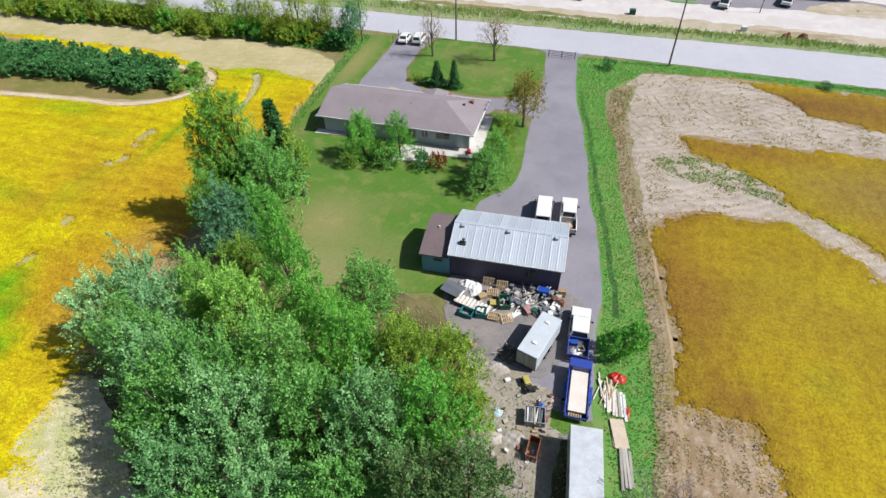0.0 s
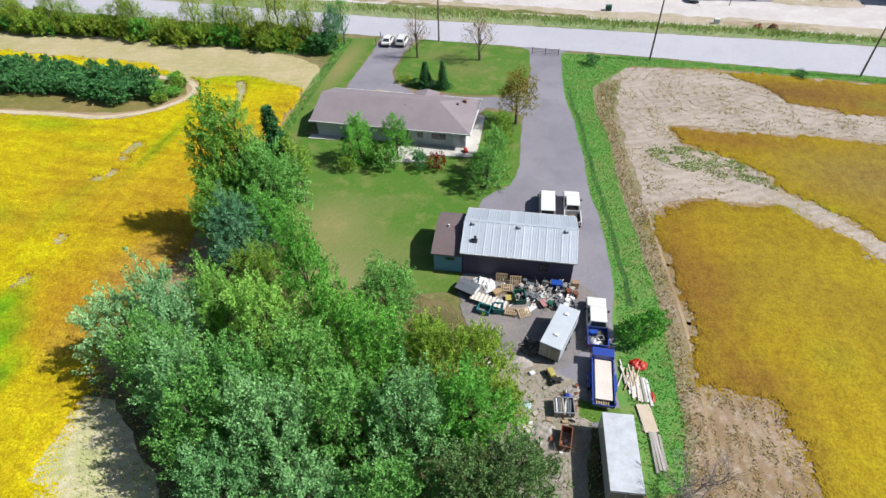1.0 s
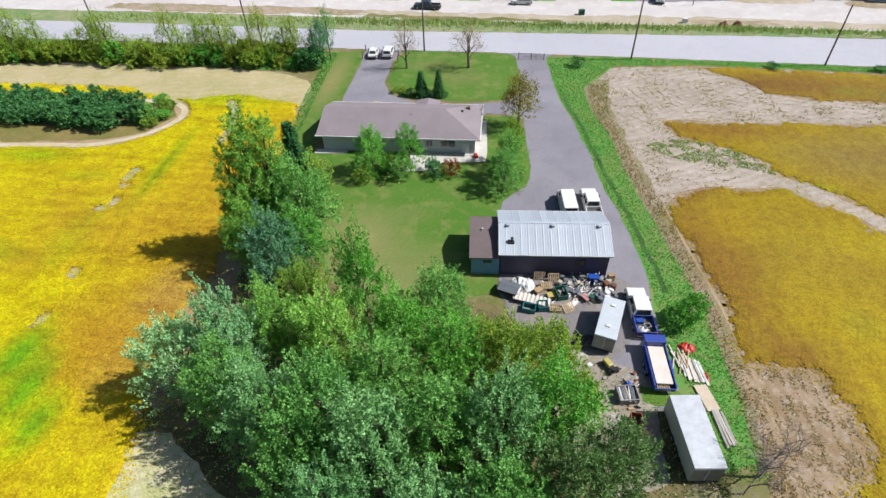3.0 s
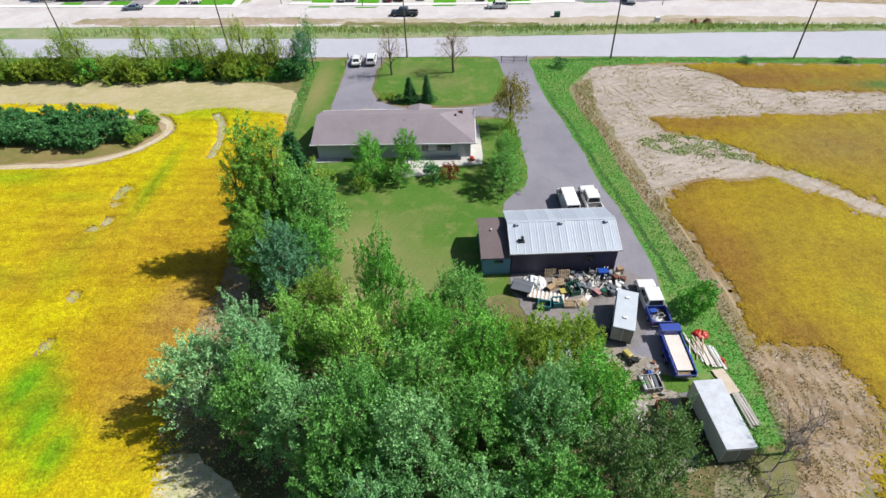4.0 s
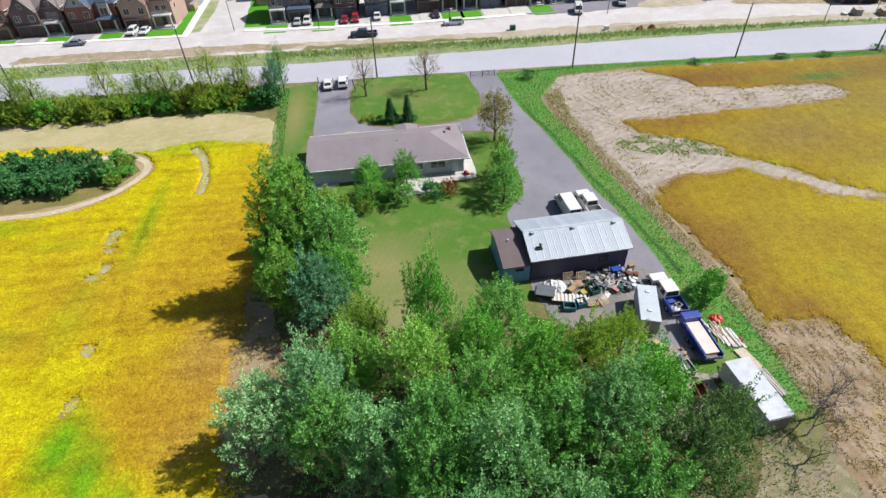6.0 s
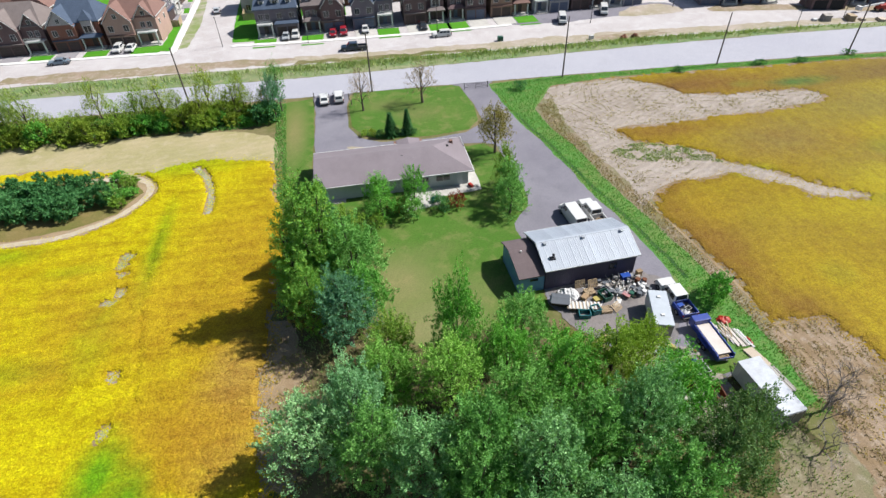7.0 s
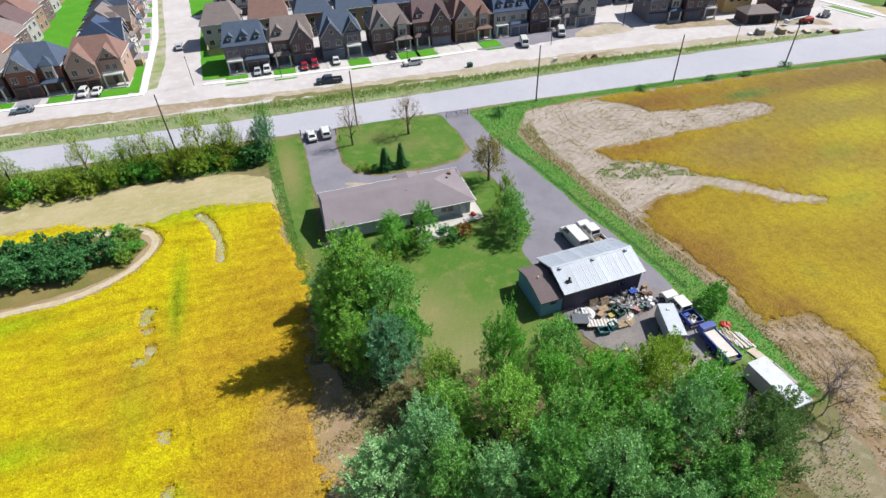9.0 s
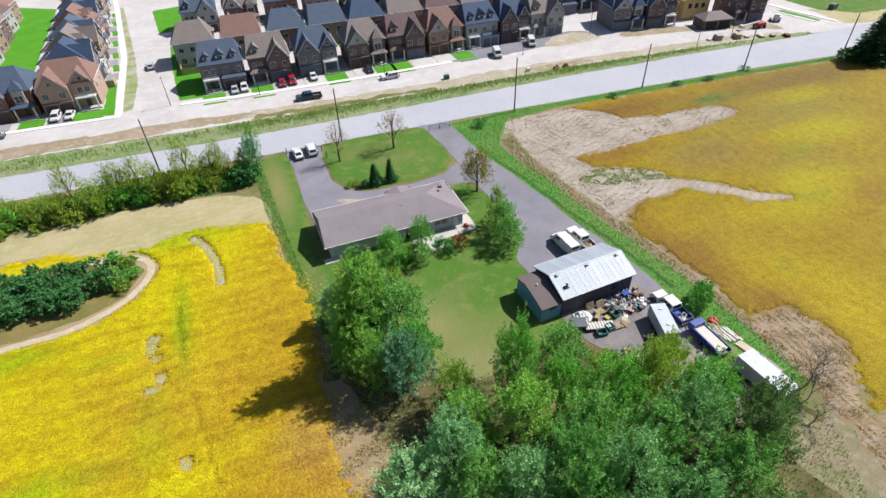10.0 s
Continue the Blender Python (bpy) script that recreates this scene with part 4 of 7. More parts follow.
region("turned_bank", [(-110, 131), (-92, 130.4), (-74, 129.4), (-58, 128.6), (-46, 126.6), (-48, 123.8), (-68, 124), (-98, 125.4), (-112, 127)], 0.03, M["bank_earth"], "turned brown earth along the ditch", "ground", 1.0, 0.7, seed=26)
region("turned_bank", [(24, 121.6), (31, 122.6), (39, 122), (44, 120), (36, 118.8), (27, 119.4)], 0.034, M["bank_earth"], "dug brown earth along the ditch", "ground", 0.8, 0.6, seed=27)
region("loose_bank", [(-46, 127), (-20, 125.4), (4, 124.6), (30, 124), (60, 121.4), (84, 119), (104, 115.6), (104, 113.4), (77, 116), (35, 119), (3, 119.8), (-36, 121.8), (-48, 123.6)], 0.026, M["bank_pale"], "loose pale earth beside the ditch", "ground", 1.0, 0.7, seed=30)
region("weed_patch", [(-46, 124.6), (-20, 122.6), (-2, 121.6), (-1, 120), (-36, 121.6), (-47, 122.6)], 0.036, M["ground"], "thin weeds on bare earth beside the ditch", "verge", 0.9, 0.6, seed=28)
region("house_lot", [(12, 137), (24, 135.4), (36, 137), (48, 141), (48, 143.5), (12, 143)], 0.03, M["gravel"], "grey gravel fill before unfinished houses", "ground", 0.7, 0.8, seed=29)

# ---- crops and wild grass ----
crop("bean_crop", FIELD_W, [BUSH_ISLAND, SLIT, *GAPS_W], M["crop_west"], "bright yellow ripening bean plants", 50, 0.45, 0.5, 31, 0.2, TRACKS_W)
crop("bean_crop", FIELD_E, [BARE_N, TONGUE, STUBBLE_E], M["crop_east"], "golden brown ripening bean plants with bare gaps", 40, 0.45, 0.26, 32, 1.4, TRACKS_E, 0.02)
X, Y = scatter([(-6.0, 101.2), (-5.3, 91.7), (-4.2, 83.3), (-2.8, 76.8), (-1.4, 68.5), (-0.2, 58.6), (1.4, 51.4), (2.5, 44), (2.6, 33), (5, 20), (8.2, 20), (7.8, 31), (6.6, 42), (5.3, 51), (3.8, 57.5), (2.9, 65), (2.2, 73), (0.2, 80.5), (-0.2, 88), (2.4, 93), (6, 97.5), (20, 98.9), (43, 97.5), (100, 93), (100, 94.4), (43.7, 99.5), (9.5, 101.5)], 45, 41)
blades("verge_grass", X, Y, np.full(len(X), 0.03), 0.2, M["grass_blade"], "tall green unmown grass along the drive", "grass", 42)
X, Y = scatter([(-110, 119), (-43, 114.8), (-0.5, 114.2), (31, 114), (65, 113), (105, 110.8), (77, 115), (35, 118), (3, 118.8), (-36.5, 120.6), (-68, 121.6), (-110, 124)], 34, 43)
line = 119.4 - 0.028 * X - 0.0001 * X * X
k = rng_keep(X, Y, np.clip(1.15 - np.abs(Y - line) / 3.4, 0.05, 1) * np.where(X < -52, 0.25, 1))
X, Y = X[k], Y[k]
blades("ditch_reeds", X, Y, np.full(len(X), 0.02), 0.85, M["reed"], "tall green reeds and grass in the ditch", "reeds", 44, 0.25, 0.09)
X, Y = scatter([(-48.3, 84), (-47, 70), (-46, 58), (-44.6, 50), (-43.4, 51), (-44.4, 60), (-45.4, 70), (-46.2, 84), (-47, 102), (-48.6, 102)], 60, 45)
k = rolling(X, Y, 4, 73) > -0.8
X, Y = X[k], Y[k]
blades("boundary_grass", X, Y, np.full(len(X), 0.02), 0.26, M["grass_blade"], "long green weeds along the field boundary", "grass", 46)
X, Y = scatter(STUBBLE_E, 60, 47)
k = 0.35 * np.sin(X * 6.283 / 0.9 + rolling(X, Y, 8, 74)) + rolling(X, Y, 3, 75) > 0.1
X, Y = X[k], Y[k]
blades("stubble_weeds", X, Y, np.full(len(X), 0.02), 0.12, M["brown_weed"], "sparse dry stalks on bare ground", "weeds", 48, 1.2, 0.07)
X, Y = scatter(BARE_N, 9, 49)
k = rolling(X, Y, 7, 50) > 0.1
blades("thin_seedlings", X[k], Y[k], np.full(k.sum(), 0.02), 0.16, M["weed"], "thin stunted plants on bare soil", "weeds", 51, 1.0, 0.08)
X, Y = scatter([(-44, 20), (-38, 10), (-20, 5), (0, 6), (6, 16), (3, 25), (-4, 30), (-14, 36), (-22, 38), (-31, 36), (-36, 44), (-44, 47), (-43, 34)], 14, 52)
blades("undergrowth", X, Y, np.full(len(X), 0.02), 0.3, M["reed"], "wild grass and weeds under the trees", "undergrowth", 53)
X, Y = scatter([(0.8, 90), (0.2, 81), (2.6, 70), (3.2, 62), (4.8, 54), (6.2, 45), (7.4, 31), (7.6, 18), (9.6, 18), (9, 31), (8.2, 42), (7, 54), (4.8, 65), (3, 79), (3.8, 90)], 26, 58)
blades("margin_weeds", X, Y, np.full(len(X), 0.03), 0.28, M["brown_weed"], "dry brown weeds along the field's edge", "weeds", 59, 0.5)
X, Y = scatter(GREEN_BARE, 44, 61)
k = rolling(X, Y, 4, 62) > -0.2
blades("field_weeds", X[k], Y[k], np.full(k.sum(), 0.02), 0.2, M["reed"], "patch of green weeds on bare soil", "weeds", 63, 0.6, 0.09)
X, Y = scatter([(-46.6, 43), (-42.4, 38), (-41.4, 33), (-41.6, 27), (-43.5, 22), (-46.2, 23), (-48.4, 28), (-49.4, 34), (-48.4, 39)], 30, 76)
k = rolling(X, Y, 3, 77) > -0.1
blades("path_weeds", X[k], Y[k], np.full(k.sum(), 0.03), 0.2, M["weed"], "dry pale weeds at the field's edge", "weeds", 78, 0.8, 0.07)
# rows of withered seedlings, bent round the end of the bare ground
X, Y = scatter(BARE_N, 16, 54)
u = np.clip(((X - 20) * 30 + (Y - 90) * -8) / (30 * 30 + 8 * 8), 0, 1)
D = np.hypot(X - 20 - u * 30, Y - 90 + u * 8)
k = (np.cos((D + rolling(X, Y, 14, 56) * 0.5) * 6.283 / 1.35) > 0.6) & (rolling(X, Y, 5, 55) > -0.25)
blades("crop_rows", X[k], Y[k], np.full(k.sum(), 0.015), 0.14, M["weed"], "faint rows of withered seedlings", "weeds", 57, 0.9, 0.06)


# ---- the workshop ----
# each: a random tone per panel stands in for uneven reflection
M["steel_roof"] = surface("steel_roof", (0.46, 0.51, 0.59), (0.4, 0.45, 0.53), 0.5, 0.0, 3.0, 0.6, 0.05, 0.04, 0.01, each=0.1)
M["steel_ridge"] = surface("steel_ridge", (0.58, 0.61, 0.65), rough=0.45, metal=0.3, grain=3)
M["navy_siding"] = surface("navy_siding", (0.1, 0.085, 0.15), (0.08, 0.07, 0.125), 0.6, grain=4)
M["white_siding"] = surface("white_siding", (0.72, 0.74, 0.76), (0.66, 0.68, 0.7), 0.6, grain=5)
M["blue_siding"] = surface("blue_siding", (0.17, 0.37, 0.6), (0.15, 0.33, 0.55), 0.6, grain=5)
M["brown_shingle"] = surface("brown_shingle", (0.17, 0.13, 0.135), (0.145, 0.11, 0.115), 0.9, grain=9, stain=0.5, vary=0.2, bump=0.4)
M["white_paint"] = surface("white_paint", (0.8, 0.8, 0.79), rough=0.5, grain=6, vary=0.04)
M["dark_metal"] = surface("dark_metal", (0.045, 0.045, 0.05), rough=0.5, metal=0.4)
M["glass"] = glass_dark("window_glass")


def window(parent, x, y, z, w, h, face="s", frame_mat="white_paint", name="window"):
    """A framed window set proud of a wall; face says which way it looks."""
    fb, gb = fresh(), fresh()
    t = 0.06
    for a, b, c, d in ((-w / 2, w / 2, h - t, h), (-w / 2, w / 2, 0, t), (-w / 2, -w / 2 + t, t, h - t), (w / 2 - t, w / 2, t, h - t), (-0.025, 0.025, t, h - t)):
        box(fb, a, b, -0.07, 0.02, c, d)
    box(gb, -w / 2 + t, w / 2 - t, -0.03, 0.02, t, h - t)
    turn = {"s": 0, "e": 90, "n": 180, "w": 270}[face]
    fr = part(name, fb, M[frame_mat], parent)
    fr.matrix_basis = pose(x, y, z, 0, 0, turn)
    part("pane", gb, M["glass"], fr)
    return fr


def workshop():
    w = thing("workshop", -8.1, 45.4, 0, 2.6, "metal-roofed workshop with dark walls", "workshop")
    bm = fresh()
    prism(bm, [(-3.45, 0), (3.45, 0), (3.45, 3.35), (0, 4.62), (-3.45, 3.35)], -5.8, 5.8, "x")
    part("wall", bm, M["navy_siding"], w, "dark navy board siding")
    bm = fresh()
    box(bm, 0, 0.03, -3.48, -3.44, 0.1, 3.3)
    me = mesh_of(bm, "batten", M["navy_siding"])
    for x in np.arange(-5.75, 5.8, 0.3):
        share("batten", me, w, pose(float(x), 0, 0))
    rise, run, eave = 1.4, 3.82, 3.3
    n = 15
    pw = 12.06 / n
    tilt = math.degrees(math.atan2(rise, run))
    for side in (-1, 1):
        bm = fresh()
        m = pw * 0.5
        # one sheet with a raised rib on either edge and two low swages between
        prof = [(-m, 0), (m, 0), (m, 0.036), (m - 0.04, 0.042), (m - 0.09, 0.022)]
        for q in (0.11, -0.16):
            prof += [(q + 0.05, 0.022), (q + 0.03, 0.03), (q - 0.0, 0.03), (q - 0.02, 0.022)]
        prism(bm, prof + [(-m + 0.09, 0.022), (-m + 0.04, 0.042), (-m, 0.036)], 0, math.hypot(run, rise), "y")
        me = mesh_of(bm, "roof_panel", M["steel_roof"])
        for i in range(n):
            share("roof_panel", me, w, pose(-6.03 + pw * (i + 0.5), run * side, eave, tilt, 0, 0 if side < 0 else 180))
    bm = fresh()
    prism(bm, [(-0.16, 4.68), (0, 4.735), (0.16, 4.68), (0.16, 4.71), (0, 4.765), (-0.16, 4.71)], -6.05, 6.05, "x")
    part("ridge_cap", bm, M["steel_roof"], w, "folded steel ridge cap")
    for y in (-3.85, 3.85):
        bm = fresh()
        box(bm, -6.03, 6.03, y - 0.025, y + 0.025, 3.18, 3.32)
        part("fascia", bm, M["white_paint"], w)
    for x in (-6.05, 6.05):
        bm = fresh()
        for q in (-1, 1):
            solid(bm, [(x - 0.02, q * 3.82, 3.16), (x + 0.02, q * 3.82, 3.16), (x + 0.02, 0, 4.56), (x - 0.02, 0, 4.56), (x - 0.02, q * 3.82, 3.31), (x + 0.02, q * 3.82, 3.31), (x + 0.02, 0, 4.71), (x - 0.02, 0, 4.71)],
                  [(0, 1, 2, 3), (4, 7, 6, 5), (0, 4, 5, 1), (1, 5, 6, 2), (2, 6, 7, 3), (3, 7, 4, 0)])
        part("bargeboard", bm, M["white_paint"], w)
    for x in (-5.0, -0.1, 4.9):
        bm = fresh()
        box(bm, x - 0.15, x + 0.15, -0.62, -0.34, 4.4, 4.76, 0.02)
        box(bm, x - 0.2, x + 0.2, -0.68, -0.28, 4.76, 4.81, 0.01)
        part("roof_vent", bm, M["steel_ridge"], w, "small square roof vent")
    bm = fresh()
    rod(bm, (-4.6, -2.35, 3.7), (-4.6, -2.35, 4.4), 0.11, n=10)
    rod(bm, (-4.6, -2.35, 4.42), (-4.6, -2.35, 4.56), 0.2, 0.06, 10)
    box(bm, -5.0, -4.35, -2.62, -2.1, 3.72, 3.98)
    part("stove_pipe", bm, M["dark_metal"], w, "black stove pipe with a cowl")
    window(w, 2.8, -3.47, 1.5, 1.0, 0.9, "s", "dark_metal")
    for x in (-3.2, 0.6):
        bm = fresh()
        box(bm, x - 1.5, x + 1.5, 3.44, 3.51, 0, 2.6)
        for i in range(4):
            box(bm, x - 1.45, x + 1.45, 3.5, 3.54, 0.08 + i * 0.63, 0.6 + i * 0.63)
        part("garage_door", bm, M["white_paint"], w)
    a = thing("workshop_annex", -15.55, 44.85, 0, 2.6, "low brown-roofed annex with pale blue siding", "shed")
    bm = fresh()
    prism(bm, [(-3.2, 0), (3.2, 0), (3.2, 2.75), (0.9, 3.5), (-3.2, 2.62)], -1.5, 1.58, "x")
    part("wall", bm, M["blue_siding"], a)
    bm = fresh()
    prism(bm, [(-3.5, 2.55), (-1.4, 3.12), (0.9, 3.52), (2.2, 3.2), (3.5, 2.68), (3.5, 2.82), (2.2, 3.34), (0.9, 3.67), (-1.4, 3.27), (-3.5, 2.69)], -1.72, 1.52, "x")
    part("roof", bm, M["brown_shingle"], a, "brown shingle roof")
    bm = fresh()
    rod(bm, (-0.3, 0.2, 3.2), (-0.3, 0.2, 3.8), 0.09, n=10)
    part("vent_pipe", bm, M["white_paint"], a, "short white vent pipe")
    bm = fresh()
    box(bm, -0.2, 0.75, -3.26, -3.19, 1.75, 2.1)
    part("window_strip", bm, M["glass"], a)


workshop()


# ---- the house ----
M["house_siding"] = surface("house_siding", (0.68, 0.7, 0.72), (0.62, 0.64, 0.66), 0.7, grain=6)
M["house_roof"] = surface("house_roof", (0.275, 0.235, 0.26), (0.24, 0.205, 0.225), 0.92, grain=7, stain=0.35, vary=0.16, bump=0.35)
M["brick_front"] = surface("brick_front", (0.3, 0.16, 0.11), (0.24, 0.13, 0.1), 0.9, grain=6)


def bungalow():
    h = thing("bungalow", -29.0, 70.8, 0, 0.0, "long white bungalow with a brown hipped roof", "house")
    bm = fresh()
    box(bm, -11.2, 11.2, -4.5, 4.6, 0, 2.7)
    part("wall", bm, M["house_siding"], h, "pale horizontal siding")
    bm = fresh()
    hip_roof(bm, -11.9, 11.9, -5.2, 5.3, 2.6, 1.95, 0.25, 5.4)
    part("roof", bm, M["house_roof"], h, "brown shingle hipped roof")
    bm = fresh()
    for i in range(16):
        box(bm, -11.24, 11.24, -4.53, -4.5, 0.2 + i * 0.155, 0.22 + i * 0.155)
    part("siding_board", bm, M["white_siding"], h)
    bm = fresh()
    for a, b, c, d in ((-12.0, 12.0, -5.32, -5.2), (-12.0, 12.0, 5.3, 5.42), (-12.02, -11.9, -5.2, 5.3), (11.9, 12.02, -5.2, 5.3)):
        box(bm, a, b, c, d, 2.6, 2.76)
    part("gutter", bm, M["white_paint"], h, "white eaves gutter")
    # entrance gable and wing on the road side
    bm = fresh()
    box(bm, 1.0, 5.6, 4.55, 6.4, 0, 2.7)
    part("entrance_wing", bm, M["brick_front"], h)
    bm = fresh()
    gable_y(bm, 1.4, 5.2, 2.8, 6.4, 2.62, 0.4)
    part("entrance_roof", bm, M["house_roof"], h)
    for x, y, z in ((-8.6, -1.6, 3.7), (-5.4, -0.9, 4.0), (-3.2, -1.2, 3.9), (1.6, -1.0, 4.0), (6.0, -1.3, 3.85), (9.0, 1.0, 3.7), (-7.4, 1.0, 3.9)):
        bm = fresh()
        box(bm, x - 0.16, x + 0.16, y - 0.16, y + 0.16, z, z + 0.32, 0.03)
        part("roof_vent", bm, M["dark_metal"], h, "small dark roof vent")
    bm = fresh()
    box(bm, 9.6, 10.1, 2.2, 2.7, 2.9, 3.95, 0.02)
    part("chimney", bm, M["brick_front"], h, "short brick chimney")
    for x, w in ((7.3, 2.2), (4.6, 1.0)):
        window(h, x, -4.52, 1.1, w, 1.1, "s")
    for x in (-9.5, -5.5, -2.0, 9.0):
        window(h, x, 4.62, 1.0, 1.4, 1.2, "n")
    window(h, 11.22, 0.5, 1.0, 1.2, 1.1, "e"), window(h, -11.22, -1.0, 1.0, 1.2, 1.1, "w")
    bm = fresh()
    box(bm, 1.2, 3.2, -4.58, -4.5, 0.1, 2.15)
    part("patio_door", bm, M["glass"], h)
    bm = fresh()
    box(bm, 9.4, 10.3, -4.57, -4.49, 0.05, 2.05)
    part("door", bm, M["white_siding"], h, "plain white back door")


bungalow()
for pts, label in (([(-41.4, 65.0), (-36.6, 65.3), (-36.6, 66.5), (-41.4, 66.2)], "white concrete slab along the house wall"),
                   ([(-28.0, 61.0), (-23.0, 61.6), (-22.4, 63.6), (-16.2, 64.2), (-16.0, 66.6), (-16.4, 76), (-17.9, 76), (-17.9, 66.2), (-27.0, 66.2)], "pale concrete patio and path round the house")):
    bm = fresh()
    prism(bm, pts, 0.0, 0.12, "z")
    tagged(new("patio", mesh_of(bm, "patio", M["concrete"])), label, "patio", kind="structure")


# ---- trees ----
GROVE = [(-40.8, 24.0, 10.8, 4.0, "pale_silver"), (-36.4, 25.0, 12.6, 3.7, "pale_silver"), (-31.2, 19.4, 12.0, 3.7, "silver"), (-27.6, 16.0, 11.4, 3.5, "maple"),
         (-35.4, 21.6, 12.4, 3.7, "maple"), (-33.4, 28.2, 10.2, 3.2, "lime"), (-28.0, 26.2, 12.2, 3.6, "lime"), (-26.3, 31.6, 13.6, 3.0, "bright"),
         (-19.2, 33.0, 9.8, 3.2, "maple"), (-26.6, 19.2, 12.6, 3.8, "maple"), (-24.6, 12.6, 11.6, 3.7, "silver"), (-22.4, 16.6, 12.6, 3.8, "silver"),
         (-22.6, 22.6, 12.6, 3.7, "maple"), (-22.4, 28.2, 10.6, 3.3, "bright"), (-17.8, 19.0, 12.2, 3.7, "maple"), (-17.6, 25.4, 10.6, 3.4, "bright"),
         (-18.0, 12.6, 12.2, 3.9, "silver"), (-13.4, 19.2, 12.4, 3.7, "silver"), (-13.2, 13.4, 12.0, 3.7, "maple"), (-13.0, 25.6, 10.4, 3.2, "olive"),
         (-9.4, 21.0, 12.8, 3.6, "bright"), (-9.6, 27.0, 9.2, 2.8, "olive"), (-8.6, 15.2, 12.6, 3.7, "dusky"), (-5.6, 17.2, 10.6, 3.0, "dusky"),
         (-32.8, 33.4, 8.8, 2.9, "olive"), (-20.6, 8.6, 12.0, 3.7, "maple"), (-13.5, 8.2, 11.5, 3.7, "dusky"), (-7.2, 24.0, 6.6, 2.1, "olive"),
         (-15.2, 30.2, 6.0, 2.2, "olive")]
NAMES = {"pale_silver": "pale silvery-green maple in a dense grove", "silver": "silvery-green maple in a dense grove", "maple": "dark green maple in a dense grove", "bright": "bright green young maple at the grove's edge", "olive": "yellowish-green small tree at the grove's edge", "dusky": "dull dark green maple in a dense grove", "lime": "light yellow-green maple in a dense grove"}
for i, (x, y, h, r, m) in enumerate(GROVE):
    tree("maple_tree", "broad", x, y, h * (0.93, 1.05, 0.99, 1.1)[i % 4], r * (0.93, 0.88, 0.97)[i % 3], m, NAMES[m], seed=i % 3, group="grove of maples", density=1.0)
tree("poplar_tree", "poplar", -40.3, 44.2, 18.0, 3.0, "poplar", "tall narrow poplar with yellowing leaves", seed=1)
tree("poplar_tree", "poplar", -38.4, 44.9, 16.4, 2.5, "poplar", "tall narrow poplar with yellowing leaves", seed=2)
tree("poplar_tree", "poplar", -42.2, 43.4, 14.6, 2.6, "poplar", "shorter narrow poplar with yellowing leaves", seed=3)
tree("small_tree", "bush", -42.0, 41.4, 4.6, 1.9, "autumn", "brownish low tree at the field's edge", "bush", seed=1)
tree("maple_tree", "broad", -36.0, 44.4, 12.8, 4.2, "maple", "round green maple beside the poplars", seed=1)
tree("maple_tree", "broad", -34.9, 40.4, 9.0, 3.0, "bright", "green maple at the lawn's edge", seed=2)
tree("spruce_tree", "broad", -37.0, 38.0, 10.4, 3.3, "spruce", "ragged blue-green spruce below the poplars", seed=1, density=1.1)
tree("poplar_tree", "broad", -40.8, 40.4, 10.0, 3.0, "poplar", "broad green poplar at the field's edge", seed=2)
tree("maple_tree", "broad", -40.6, 47.4, 8.6, 2.8, "silver", "silvery small tree at the field's edge", seed=0)
tree("maple_tree", "broad", -40.0, 49.6, 9.6, 2.7, "maple", "green maple at the field's edge", seed=2)
tree("small_tree", "broad", -42.4, 52.6, 6.6, 2.3, "pale_silver", "silvery small tree at the field's edge", seed=1)
conifer("spruce_tree", -38.8, 52.0, 12.4, 2.5, "conifer", "dark narrow spruce behind the poplars", 3)
tree("small_tree", "thin", -35.8, 50.5, 9.0, 2.2, "olive", "slim yellowish-green tree beside the spruce", seed=3, density=1.4)
# round the house
tree("garden_tree", "garden", -31.6, 60.8, 7.0, 2.8, "bright", "light green garden tree behind the house", seed=4, density=1.1)
tree("garden_tree", "garden", -26.6, 61.8, 7.6, 2.1, "bright", "slim light green tree by the patio", seed=5, density=0.8)
tree("garden_bush", "bush", -27.6, 59.6, 3.4, 2.0, "maple", "dense round green bush by the patio", "bush", seed=1)
tree("garden_bush", "bush", -29.2, 61.4, 2.6, 1.4, "autumn", "greyish-brown bush between the garden trees", "bush", seed=2)
tree("garden_bush", "bush", -23.2, 60.6, 2.4, 1.6, "shrub", "low dark green bush by the patio", "bush", seed=2)
tree("garden_bush", "bush", -20.8, 60.6, 2.4, 1.3, "red_leaf", "dark red-leaved bush by the patio", "bush", seed=3)
tree("garden_bush", "bush", -32.6, 58.2, 2.4, 1.3, "olive", "yellow-green bush below the garden tree", "bush", seed=1)
tree("garden_tree", "garden", -13.6, 57.6, 6.2, 2.5, "maple", "green young tree beside the drive", seed=2)
tree("garden_tree", "garden", -13.0, 61.0, 7.0, 2.2, "maple", "green young tree beside the drive", seed=1)
tree("garden_tree", "garden", -12.6, 64.4, 7.4, 1.8, "olive", "slim yellow-green young tree beside the drive", seed=0, density=0.9)
tree("garden_tree", "sparse", -11.5, 74.4, 8.8, 2.9, "autumn", "half-bare tree with brownish leaves beside the drive", seed=3, density=3.2)
tree("front_tree", "sparse", -32.1, 95.4, 9.0, 2.6, "russet", "nearly leafless brown tree on the front lawn", seed=1, density=1.3, leaf=0.14)
tree("front_tree", "sparse", -20.5, 96.1, 9.0, 3.2, "russet", "nearly leafless brown tree on the front lawn", seed=2, density=1.5, leaf=0.14)
conifer("garden_cypress", -27.9, 84.2, 4.4, 1.3, "conifer", "small dark green conical evergreen", 4, "bush")
